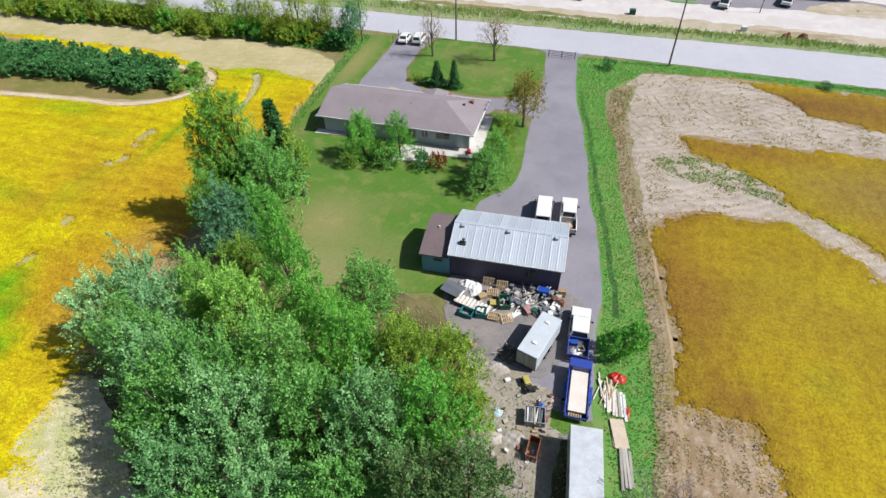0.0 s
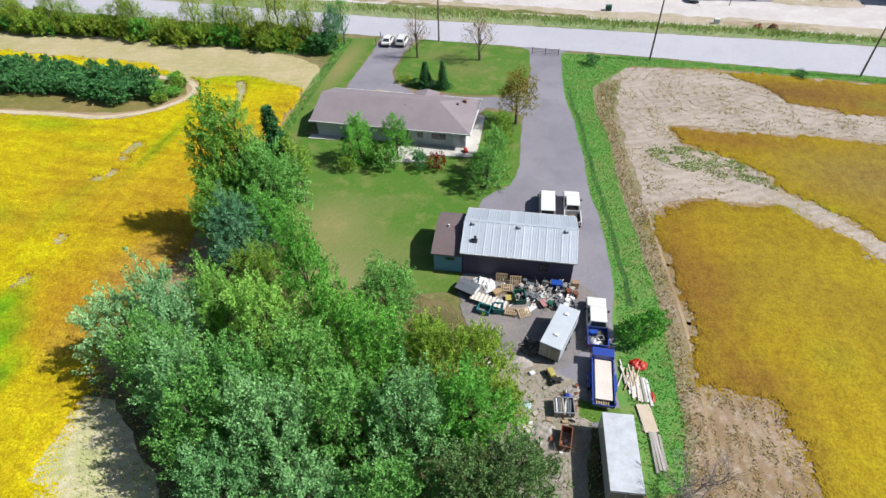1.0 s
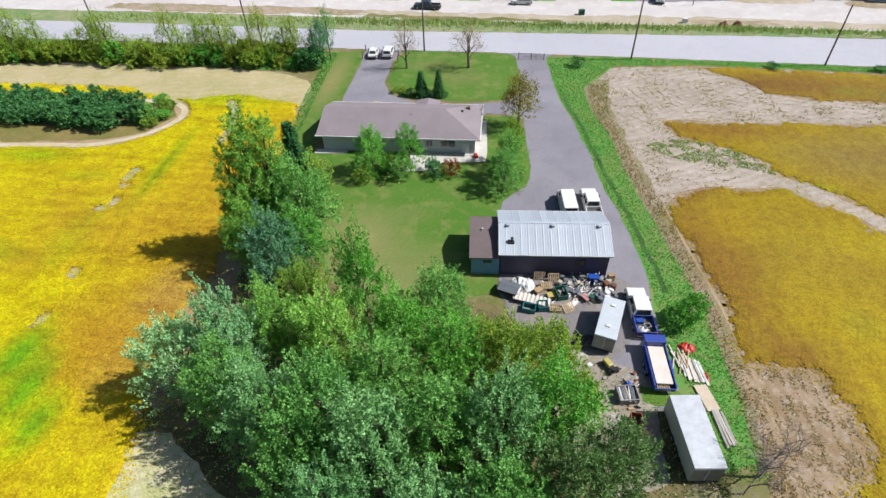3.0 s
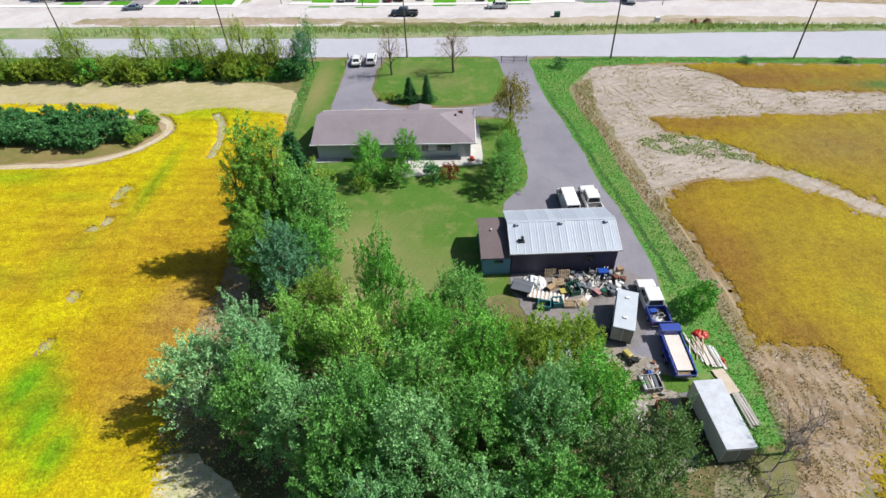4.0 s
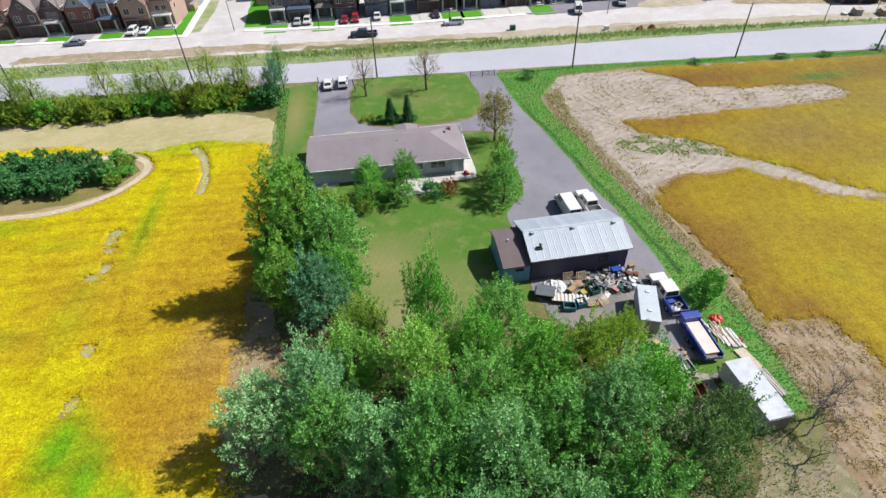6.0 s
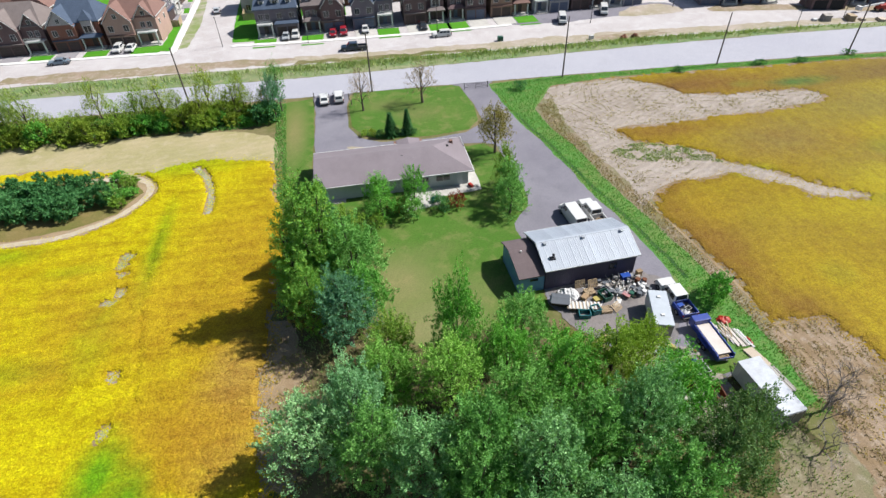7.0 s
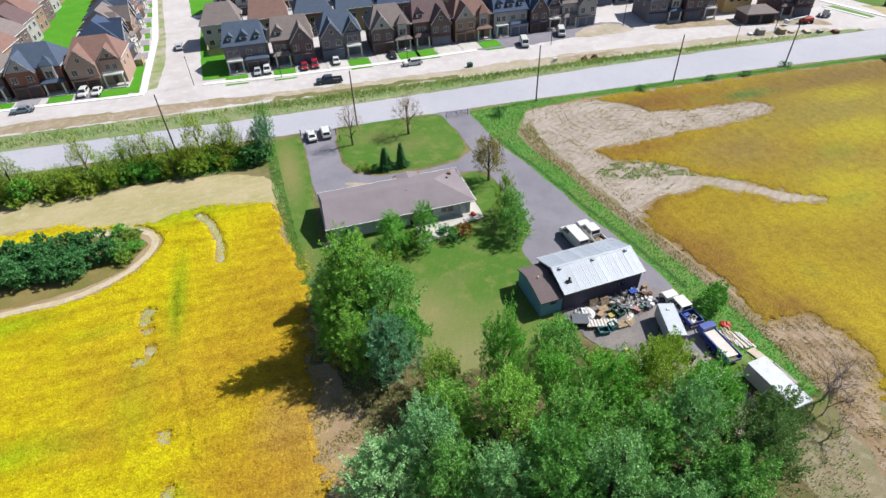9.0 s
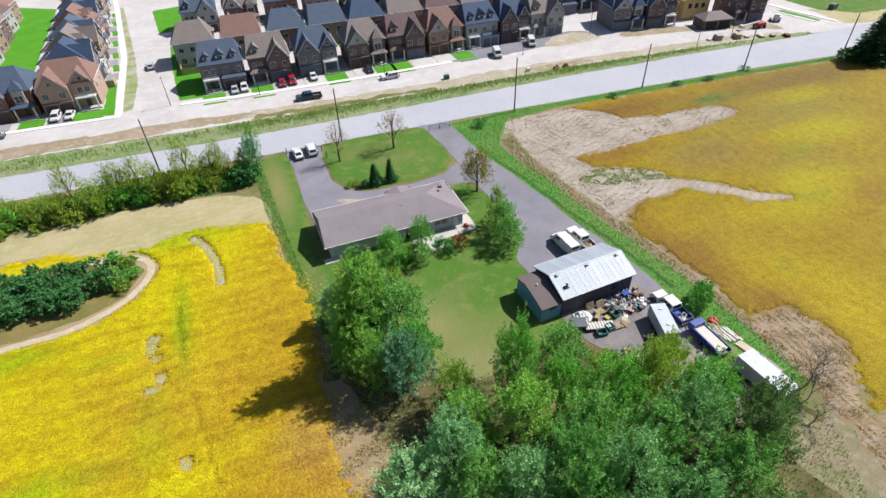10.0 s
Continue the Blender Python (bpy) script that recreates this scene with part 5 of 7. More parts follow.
conifer("garden_cypress", -24.9, 84.2, 4.8, 1.1, "conifer", "slim dark green conical evergreen", 5, "bush")
for x, y, h, r, m in ((-32.5, 85.3, 1.1, 0.8, "olive"), (-31.0, 85.2, 1.2, 0.9, "hedge"), (-29.8, 84.3, 1.3, 0.9, "shrub"), (-26.4, 84.0, 1.5, 0.9, "spruce"), (-23.7, 83.9, 1.0, 0.7, "shrub")):
    tree("garden_bush", "bush", x, y, h, r, m, "small rounded shrub beside the front drive", "bush", seed=2, group="front shrubs")
tree("roadside_bush", "bush", 4.6, 36.2, 3.6, 2.1, "bright", "large round green bush beside the pickup", "bush", seed=2, density=1.6)
bare_tree("dead_tree", 7.0, 20.5, 6.0, 3.4, "leafless grey tree at the field's edge", 3, 6)
bare_tree("dead_tree", 5.4, 19.0, 4.2, 2.6, "leafless grey brushwood beside the trailer", 6, 6)
bare_tree("dead_tree", 3.6, 16.6, 3.6, 2.4, "leafless grey brushwood beside the trailer", 7, 5)
bare_tree("dead_tree", -2.2, 20.8, 3.0, 2.2, "leafless brushwood by the trailers", 4, 5)
# thicket in the west field
rng = random.Random(9)
for i in range(34):
    x = -72.5 - i * 1.55 + rng.uniform(-0.8, 0.8)
    for y in (70.9, 73.6, 76.2):
        if i < 2 and y != 73.6:
            continue
        tree("thicket_bush", "bush", x + rng.uniform(-1, 1), y + rng.uniform(-0.8, 0.8) + min(i, 12) * 0.05, rng.uniform(2.2, 3.7), rng.uniform(1.6, 2.6), "shrub", "dense dark green bush in a thicket", "bush", seed=i % 3, group="thicket bushes", leaf=0.3, density=0.65)
for x, y, h, r, m in ((-70.6, 71.6, 1.6, 1.4, "olive"), (-69.4, 74.2, 1.4, 1.3, "bright"), (-70.2, 77.0, 1.8, 1.5, "olive"), (-72.4, 79.4, 1.5, 1.4, "bright"), (-71.6, 73.4, 2.6, 1.8, "maple")):
    tree("thicket_bush", "bush", x, y, h, r, m, "low light green bush at the thicket's end", "bush", seed=1, group="thicket bushes", leaf=0.3, density=0.75)
# hedge along the road
for i in range(44):
    x = -50.5 - i * 1.9 + rng.uniform(-0.7, 0.7)
    tree("hedge_bush", "bush", x, 95.2 + rng.uniform(-1.0, 1.4) + i * 0.01, rng.uniform(1.6, 4.4), rng.uniform(1.5, 2.6), rng.choice(["hedge", "hedge", "olive", "bright"]), "wild yellow-green hedge bush along the road", "bush", seed=i % 4, group="hedge bushes", leaf=0.3, density=0.8)
    if i % 2:
        tree("hedge_bush", "bush", x + 1, 98.8 + rng.uniform(-1, 1), rng.uniform(1.8, 3.6), rng.uniform(1.6, 2.6), rng.choice(["hedge", "olive"]), "low wild bush along the road", "bush", seed=(i + 1) % 4, group="hedge bushes", leaf=0.3)
    if i % 3 != 1:
        tree("hedge_tree", "sparse", x + rng.uniform(-1, 1), 97.0 + rng.uniform(-1.5, 3.5), rng.uniform(4.5, 10.5), rng.uniform(1.8, 3.2), rng.choice(["hedge", "olive", "hedge"]), "thin sparse tree in the roadside hedge", seed=6 + i % 3, group="hedge trees", density=1.6)
tree("hedge_bush", "bush", -50.2, 94.6, 3.6, 2.6, "shrub", "dense dark green bush at the end of the hedge", "bush", seed=1, leaf=0.3, density=1.3)
tree("roadside_tree", "broad", -48.6, 96.6, 8.6, 2.2, "spruce", "dark bluish-green tree at the end of the hedge", seed=4, density=0.9)
tree("roadside_tree", "sparse", -47.6, 98.8, 11.0, 1.8, "maple", "thin dark tree above the hedge", seed=7, density=1.2)
for x, y in ((-52.5, 98.5), (-54.5, 100)):
    bare_tree("dead_tree", x, y, 6.5, 1.1, "thin leafless tree in the hedge", 8, 4)
X, Y = scatter([(-140, 98), (-92, 96.5), (-69, 94.6), (-56, 93), (-47.8, 94), (-47.4, 102), (-93, 105), (-140, 108)], 16, 71)
blades("hedge_grass", X, Y, np.full(len(X), 0.01), 0.55, M["grass_blade"], "rough grass under the roadside hedge", "grass", 72, 0.4, 0.08)
conifer("roadside_pine", 106.5, 88.6, 12.5, 5.2, "conifer", "broad dark pine beside the far road", 7)
tree("roadside_bush", "bush", 101.5, 90.6, 3.2, 3.2, "conifer", "dark low evergreen bush beside the pine", "bush", seed=1, density=1.6)
tree("roadside_bush", "bush", -0.4, 97.4, 1.8, 1.4, "shrub", "small green bush on the verge", "bush", seed=1)
for x, y in ((34, 97.6), (52, 97), (61, 96.4), (73.6, 97.6)):
    tree("roadside_bush", "bush", x, y, 1.2, 1.2, "shrub", "small green bush on the verge", "bush", seed=2)


# ---- vehicles ----
def paint(name, base, rough=0.28):
    m, nt, bsdf, co = blank(name)
    n = noise_of(nt, co, 1.5, 4)
    base = dulled(base)
    nt.links.new(mixed(nt, "MIX", maths(nt, "MULTIPLY", n, 0.25), base, tuple(c * 0.82 + 0.02 for c in base)), bsdf.inputs["Base Color"])
    bsdf.inputs["Roughness"].default_value = rough
    bsdf.inputs["Coat Weight"].default_value = 0.3
    return m


PAINT = {"white": paint("white_car_paint", (0.78, 0.78, 0.77)), "red": paint("red_car_paint", (0.4, 0.015, 0.03)), "navy": paint("navy_car_paint", (0.025, 0.05, 0.09)),
         "silver": paint("silver_car_paint", (0.5, 0.53, 0.56)), "black": paint("black_car_paint", (0.03, 0.03, 0.035)), "blue": paint("blue_trailer_paint", (0.012, 0.05, 0.34), 0.45),
         "slate": paint("slate_car_paint", (0.2, 0.27, 0.34))}
M["tyre"] = surface("tyre", (0.025, 0.025, 0.026), rough=0.9, grain=20)
M["rim"] = surface("rim", (0.45, 0.46, 0.48), rough=0.35, metal=0.8)
M["lamp"] = surface("headlamp", (0.8, 0.8, 0.78), rough=0.15)
M["tail"] = surface("tail_lamp", (0.45, 0.02, 0.015), rough=0.25)
M["bed"] = surface("bed_liner", (0.07, 0.07, 0.075), (0.12, 0.11, 0.1), 0.85)


def frustum(bm, x, y0, y1, z0, z1, ix, i0, i1, bevel=0.0):
    """A cabin: a block whose top stands in by ix at the sides, i0 at the back and i1 at the front."""
    v = [(-x, y0, z0), (x, y0, z0), (x, y1, z0), (-x, y1, z0), (-x + ix, y0 + i0, z1), (x - ix, y0 + i0, z1), (x - ix, y1 - i1, z1), (-x + ix, y1 - i1, z1)]
    vs = [bm.verts.new(p) for p in v]
    for f in ((0, 3, 2, 1), (4, 5, 6, 7), (0, 1, 5, 4), (1, 2, 6, 5), (2, 3, 7, 6), (3, 0, 4, 7)):
        bm.faces.new([vs[i] for i in f])
    if bevel:
        bmesh.ops.bevel(bm, geom=list({e for q in vs for e in q.link_edges}), offset=bevel, segments=2, affect="EDGES", profile=0.5)
    return v


def pane_on(v, ids, u0, u1, w0, w1):
    """A thin pane over part of one slanted side of a cabin."""
    a, b, c, d = (Vector(v[i]) for i in ids)
    nrm = (b - a).cross(d - a).normalized()
    def at(u, w):
        return a.lerp(b, u).lerp(d.lerp(c, u), w)
    q = [at(u0, w0), at(u1, w0), at(u1, w1), at(u0, w1)]
    bm = fresh()
    lo, hi = [bm.verts.new(p - nrm * 0.02) for p in q], [bm.verts.new(p + nrm * 0.012) for p in q]
    bm.faces.new(hi), bm.faces.new(lo[::-1])
    for i in range(4):
        bm.faces.new((lo[i], lo[(i + 1) % 4], hi[(i + 1) % 4], hi[i]))
    return bm


FRONT, BACK, RIGHT, LEFT = (2, 3, 7, 6), (0, 1, 5, 4), (1, 2, 6, 5), (3, 0, 4, 7)


def wheel(parent, x, y, r=0.38, w=0.26):
    s = 1 if x > 0 else -1
    bm = fresh()
    rod(bm, (x - w / 2, y, r), (x + w / 2, y, r), r, n=18)
    bmesh.ops.bevel(bm, geom=[e for e in bm.edges if len(e.link_faces) == 2 and e.calc_face_angle(0) > 1], offset=0.04, segments=1, affect="EDGES")
    t = part("tyre", bm, M["tyre"], parent)
    bm = fresh()
    rod(bm, (x + s * (w / 2 - 0.04), y, r), (x + s * (w / 2 + 0.015), y, r), r * 0.62, r * 0.5, 12)
    part("rim", bm, M["rim"], t)


CARS = {}


def vehicle(name, kind, colour, x, y, turn, label, group="", z=0.0):
    """A car standing on the ground, its nose towards local +y."""
    key = (name, kind, colour)
    if key in CARS:
        ob = copy_thing(CARS[key], pose(x, y, z, 0, 0, turn))
        return tagged(ob, label, "", group)
    ob = thing(name, x, y, z, turn, label, "van" if kind == "van" else "truck" if kind == "pickup" else "car", group)
    p = PAINT[colour]
    W = {"pickup": 1.0, "van": 1.0, "suv": 0.95, "sedan": 0.91}[kind]
    L = {"pickup": 3.1, "van": 2.7, "suv": 2.4, "sedan": 2.35}[kind]
    bm = fresh()
    if kind == "pickup":
        frustum(bm, W, -0.95, 3.0, 0.42, 1.12, 0.06, 0.0, 0.1, 0.09)
    elif kind == "van":
        frustum(bm, W, -2.6, 2.65, 0.38, 1.15, 0.05, 0.05, 0.15, 0.09)
    else:
        frustum(bm, W, -L, L, 0.3, 0.88 if kind == "sedan" else 0.98, 0.07, 0.12, 0.2, 0.1)
    part("body", bm, p, ob)
    cab = {"pickup": (0.94, -0.98, 1.75, 1.08, 1.86, 0.16, 0.12, 0.75), "van": (0.96, -2.6, 2.15, 1.1, 2.05, 0.12, 0.06, 0.8),
           "suv": (0.88, -2.25, 1.15, 0.95, 1.62, 0.16, 0.3, 0.7), "sedan": (0.84, -1.75, 1.05, 0.85, 1.4, 0.18, 0.65, 0.75)}[kind]
    bm = fresh()
    v = frustum(bm, *cab, bevel=0.05)
    roof = part("cabin", bm, p, ob)
    part("windscreen", pane_on(v, FRONT, 0.06, 0.94, 0.1, 0.92), M["glass"], roof)
    part("rear_window", pane_on(v, BACK, 0.1, 0.9, 0.35 if kind == "van" else 0.15, 0.88), M["glass"], roof)
    cuts = {"pickup": ((0.06, 0.42), (0.46, 0.85)), "van": ((0.66, 0.9),), "suv": ((0.06, 0.3), (0.33, 0.6), (0.63, 0.9)), "sedan": ((0.1, 0.48), (0.52, 0.88))}[kind]
    for a, b in cuts:
        part("side_window", pane_on(v, RIGHT, a, b, 0.15, 0.86), M["glass"], roof)
        part("side_window", pane_on(v, LEFT, 1 - b, 1 - a, 0.15, 0.86), M["glass"], roof)
    if kind == "pickup":
        bm = fresh()
        for s in (-1, 1):
            frustum_side = (s * W - (0.12 if s > 0 else 0), s * W + (0 if s > 0 else 0.12))
            box(bm, frustum_side[0], frustum_side[1], -3.05, -0.9, 0.5, 1.12, 0.03)
        box(bm, -W, W, -1.02, -0.92, 0.5, 1.12)
        part("bed_side", bm, p, ob)
        bm = fresh()
        box(bm, -W + 0.12, W - 0.12, -3.02, -1.0, 0.55, 0.66)
        part("bed_floor", bm, M["bed"], ob)
        bm = fresh()
        box(bm, -W + 0.04, W - 0.04, -3.12, -3.04, 0.55, 1.12, 0.03)
        part("tailgate", bm, p, ob)
    for y0, y1, n in ((L - 0.1, L + 0.06, "front_bumper"), (-L - 0.1 if kind != "pickup" else -3.26, -L + 0.1 if kind != "pickup" else -3.1, "rear_bumper")):
        bm = fresh()
        box(bm, -W + 0.04, W - 0.04, y0, y1, 0.36, 0.58, 0.03)
        part(n, bm, M["dark_metal"], ob)
    for s in (-1, 1):
        bm = fresh()
        box(bm, s * (W - 0.28) - 0.17, s * (W - 0.28) + 0.17, L - 0.2, L - 0.02, 0.72, 0.9, 0.02)
        part("headlight", bm, M["lamp"], ob)
        bm = fresh()
        box(bm, s * (W - 0.1) - 0.07, s * (W - 0.1) + 0.05, -L - 0.05, -L + 0.1, 0.75, 1.05, 0.02)
        part("tail_light", bm, M["tail"], ob)
        bm = fresh()
        box(bm, s * (W + 0.02) - 0.02, s * (W + 0.2) + 0.0, cab[2] - 0.75, cab[2] - 0.62, 1.1, 1.3, 0.02)
        part("mirror", bm, M["dark_metal"], ob)
    wy = (L - 0.95, -L + (1.15 if kind == "pickup" else 0.9))
    for y_ in wy:
        for s in (-1, 1):
            wheel(ob, s * (W - 0.1), y_, 0.4 if kind == "pickup" else 0.34)
    CARS[key] = ob
    return ob


vehicle("pickup_truck", "pickup", "white", -2.5, 54.3, 4, "white pickup parked behind the workshop")
truck = vehicle("work_pickup", "pickup", "white", 0.5, 36.75, 2, "white crew-cab pickup with a blue loaded bed")
for q in truck.children:
    if q.name.split(".")[0] in ("bed_side", "tailgate"):
        q.data.materials[0] = PAINT["blue"]
vehicle("work_van", "van", "white", -5.5, 54.2, 4, "white panel van parked behind the workshop")
vehicle("sedan_car", "sedan", "white", -39.5, 101.2, 3, "white sedan parked at the end of the drive")
vehicle("sedan_car", "suv", "white", -36.6, 101.5, 1, "white car with dark glass at the end of the drive")
# loads in the truck beds
M["blue_plastic"] = surface("blue_plastic", (0.015, 0.08, 0.42), rough=0.4)
M["teal_plastic"] = surface("teal_plastic", (0.02, 0.2, 0.22), rough=0.5)
M["green_plastic"] = surface("green_plastic", (0.01, 0.11, 0.07), rough=0.5)
M["red_plastic"] = surface("red_plastic", (0.5, 0.03, 0.015), (0.42, 0.025, 0.015), rough=0.45)
M["yellow_plastic"] = surface("yellow_plastic", (0.5, 0.42, 0.12), rough=0.45)
M["orange_plastic"] = surface("orange_plastic", (0.45, 0.2, 0.07), rough=0.5)
M["wood"] = surface("raw_wood", (0.5, 0.38, 0.24), (0.4, 0.29, 0.18), 0.8, grain=12, each=0.15)
M["grey_wood"] = surface("grey_wood", (0.42, 0.4, 0.37), (0.34, 0.31, 0.28), 0.85, grain=12, each=0.2)
M["plywood"] = surface("plywood", (0.62, 0.52, 0.42), (0.54, 0.44, 0.33), 0.8, grain=6, each=0.1)
M["scrap"] = surface("scrap_metal", (0.38, 0.4, 0.42), (0.26, 0.24, 0.23), 0.5, 0.5, each=0.25)
M["rust"] = surface("rust", (0.22, 0.075, 0.035), (0.15, 0.06, 0.035), 0.9, each=0.2)
M["tarp_white"] = surface("white_tarp", (0.74, 0.75, 0.76), (0.6, 0.61, 0.62), 0.6)
M["tarp_grey"] = surface("grey_tarp", (0.13, 0.15, 0.18), (0.1, 0.11, 0.13), 0.7)
M["trailer_white"] = surface("trailer_white", (0.56, 0.61, 0.67), (0.5, 0.55, 0.61), 0.45, 0.0, 3, 0.8, 0.05, 0.03, each=0.03)
M["trailer_old"] = surface("weathered_trailer_roof", (0.56, 0.6, 0.67), (0.46, 0.48, 0.52), 0.6, 0.1, 5, 1.1, 0.1, 0.1)
M["pale_board"] = surface("pale_board", (0.72, 0.66, 0.62), (0.64, 0.57, 0.52), 0.8, grain=6, each=0.06)
# brush tone; part of its darkness is the cargo trailer's shadow
M["dark_brush"] = surface("dark_brush", (0.07, 0.06, 0.055), (0.14, 0.12, 0.1), 0.95, grain=9, bump=0.6)
M["ice_sheet"] = surface("ice_sheet", (0.5, 0.66, 0.72), rough=0.5)
M["faded_red"] = surface("faded_red", (0.5, 0.2, 0.21), (0.42, 0.24, 0.24), 0.55)
M["rubble"] = surface("rubble", (0.46, 0.42, 0.38), (0.36, 0.32, 0.29), 0.95, grain=6, each=0.2)
M["cardboard"] = surface("cardboard", (0.45, 0.31, 0.18), rough=0.9, each=0.2)


def crate(name, x, y, z, w, d, h, turn, mat_, label, category="box", group="", rim=True):
    """An open bin with thick walls."""
    ob = thing(name, x, y, z, turn, label, category, group)
    bm = fresh()
    t = min(0.05, w * 0.08)
    box(bm, -w / 2, w / 2, -d / 2, d / 2, 0, 0.05)
    for a, b, c, e in ((-w / 2, w / 2, -d / 2, -d / 2 + t), (-w / 2, w / 2, d / 2 - t, d / 2), (-w / 2, -w / 2 + t, -d / 2 + t, d / 2 - t), (w / 2 - t, w / 2, -d / 2 + t, d / 2 - t)):
        box(bm, a, b, c, e, 0.04, h)
    part("shell", bm, M[mat_], ob)
    if rim:
        bm = fresh()
        for a, b, c, e in ((-w / 2 - 0.03, w / 2 + 0.03, -d / 2 - 0.03, -d / 2 + t), (-w / 2 - 0.03, w / 2 + 0.03, d / 2 - t, d / 2 + 0.03), (-w / 2 - 0.03, -w / 2 + t, -d / 2 + t, d / 2 - t), (w / 2 - t, w / 2 + 0.03, -d / 2 + t, d / 2 - t)):
            box(bm, a, b, c, e, h, h + 0.05)
        part("rim", bm, M[mat_], ob)
    return ob


def carton(name, x, y, z, w, d, h, turn, mat_, label, category="box", group=""):
    """A closed box with a lid."""
    ob = thing(name, x, y, z, turn, label, category, group)
    bm = fresh()
    box(bm, -w / 2, w / 2, -d / 2, d / 2, 0, h, 0.02)
    part("body", bm, M[mat_], ob)
    bm = fresh()
    box(bm, -w / 2 - 0.02, w / 2 + 0.02, -d / 2 - 0.02, d / 2 + 0.02, h, h + 0.05, 0.015)
    part("lid", bm, M[mat_], ob)
    return ob


def lying(name, x, y, z, w, d, h, turn, mat_, label, category, group="", tip=(0, 0)):
    """A board or sheet with softened edges."""
    bm = fresh()
    box(bm, -w / 2, w / 2, -d / 2, d / 2, 0, h, min(w, d, h) * 0.2)
    ob = new(name, mesh_of(bm, name, M[mat_]))
    ob.matrix_basis = pose(x, y, z, tip[0], tip[1], turn)
    return tagged(ob, label, category, group)


def pipe(name, a, b, r, mat_, label, category="pipe", group=""):
    bm = fresh()
    a, b = Vector(a), Vector(b)
    rod(bm, Vector((0, 0, 0)), b - a, r, n=8)
    ob = new(name, mesh_of(bm, name, M[mat_]))
    ob.location = a
    return tagged(ob, label, category, group)


def heap(name, x, y, w, d, h, mat_, label, category, seed, z=0.0):
    """A crumpled sheet or a low heap: a round mound broken by folds."""
    n = 22
    g = np.linspace(-1, 1, n)
    X, Y = np.meshgrid(g, g)
    r2 = np.sqrt(X**2 + Y**2)
    Z = np.clip(1 - r2, 0, 1) ** 0.6 * (0.75 + 0.4 * rolling(X * 3, Y * 3, 2.2, seed)) * h
    Z = np.maximum(Z, 0.0) + 0.012
    r = 1 + 0.18 * rolling(X * 2 + seed, Y * 2, 1.9, seed + 1)
    keep = r2 < 1.03
    v = np.stack([(X * r * w / 2).ravel(), (Y * r * d / 2).ravel(), Z.ravel()], 1)
    idx = np.arange(n * n).reshape(n, n)
    k = keep[:-1, :-1] & keep[1:, :-1] & keep[:-1, 1:] & keep[1:, 1:]
    f = np.stack([idx[:-1, :-1][k], idx[:-1, 1:][k], idx[1:, 1:][k], idx[1:, :-1][k]], 1)
    ob = new(name, arrays(name, v, f, M[mat_]))
    ob.location = (x, y, z)
    return tagged(ob, label, category)


bm = fresh()
box(bm, -0.06, 0.06, -0.5, 0.5, 0.1, 0.125)
SLAT = mesh_of(bm, "board", M["wood"])
bm = fresh()
box(bm, -0.6, 0.6, -0.045, 0.045, 0.0, 0.1)
BEARER = mesh_of(bm, "bearer", M["wood"])


def pallet(x, y, z, turn, tip=(0, 0)):
    ob = thing("pallet", x, y, z, turn, "raw wooden pallet with gaps between its boards", "pallet", "pallets in the yard")
    ob.matrix_basis = pose(x, y, z, tip[0], tip[1], turn)
    for i in range(6):
        share("board", SLAT, ob, pose(-0.54 + i * 0.216, 0, 0))
    for y_ in (-0.46, 0, 0.46):
        share("bearer", BEARER, ob, pose(0, y_, 0))


def barrel(x, y, mat_, label, h=0.85, r=0.29, z=0.0):
    ob = thing("barrel", x, y, z, 0, label, "barrel", "barrels in the yard")
    bm = fresh()
    rod(bm, (0, 0, 0), (0, 0, h), r, n=16)
    for q in (0.02, h * 0.35, h * 0.66, h - 0.05):
        rod(bm, (0, 0, q), (0, 0, q + 0.04), r + 0.015, n=16)
    part("drum", bm, M[mat_], ob)
    bm = fresh()
    rod(bm, (0, 0, h), (0, 0, h + 0.02), r - 0.03, n=16)
    part("lid", bm, M[mat_], ob)
    return ob


# ---- trailers ----
def box_trailer(x, y, turn, w, length, h, roof_mat, wall_mat, label):
    ob = thing("box_trailer", x, y, 0, turn, label, "trailer")
    bm = fresh()
    box(bm, -w / 2, w / 2, -length / 2, length / 2, 0.5, h - 0.05, 0.05)
    part("wall", bm, M[wall_mat], ob)
    bm = fresh()
    box(bm, -w / 2 - 0.02, w / 2 + 0.02, -length / 2 - 0.02, length / 2 + 0.02, h - 0.08, h, 0.035)
    part("roof", bm, M[roof_mat], ob)
    bm = fresh()
    box(bm, -w / 2 + 0.05, w / 2 - 0.05, -length / 2, length / 2, 0.38, 0.5)
    rod(bm, (-0.5, length / 2, 0.45), (0, length / 2 + 1.2, 0.45), 0.05), rod(bm, (0.5, length / 2, 0.45), (0, length / 2 + 1.2, 0.45), 0.05)
    part("chassis", bm, M["dark_metal"], ob)
    bm = fresh()
    for s in (-1, 1):
        box(bm, s * w / 4 - w / 4 + 0.06, s * w / 4 + w / 4 - 0.06, -length / 2 - 0.04, -length / 2 + 0.01, 0.58, h - 0.2, 0.01)
    part("rear_door", bm, M["scrap"], ob)
    for s in (-1, 1):
        for y_ in (-0.45, 0.45):
            wheel(ob, s * (w / 2 - 0.02), y_, 0.33, 0.22)
        bm = fresh()
        for i in range(int(length / 0.6)):
            box(bm, s * w / 2 - 0.012, s * w / 2 + 0.012, -length / 2 + 0.3 + i * 0.6, -length / 2 + 0.33 + i * 0.6, 0.55, h - 0.12)
        part("wall_rib", bm, M[wall_mat], ob)
    return ob


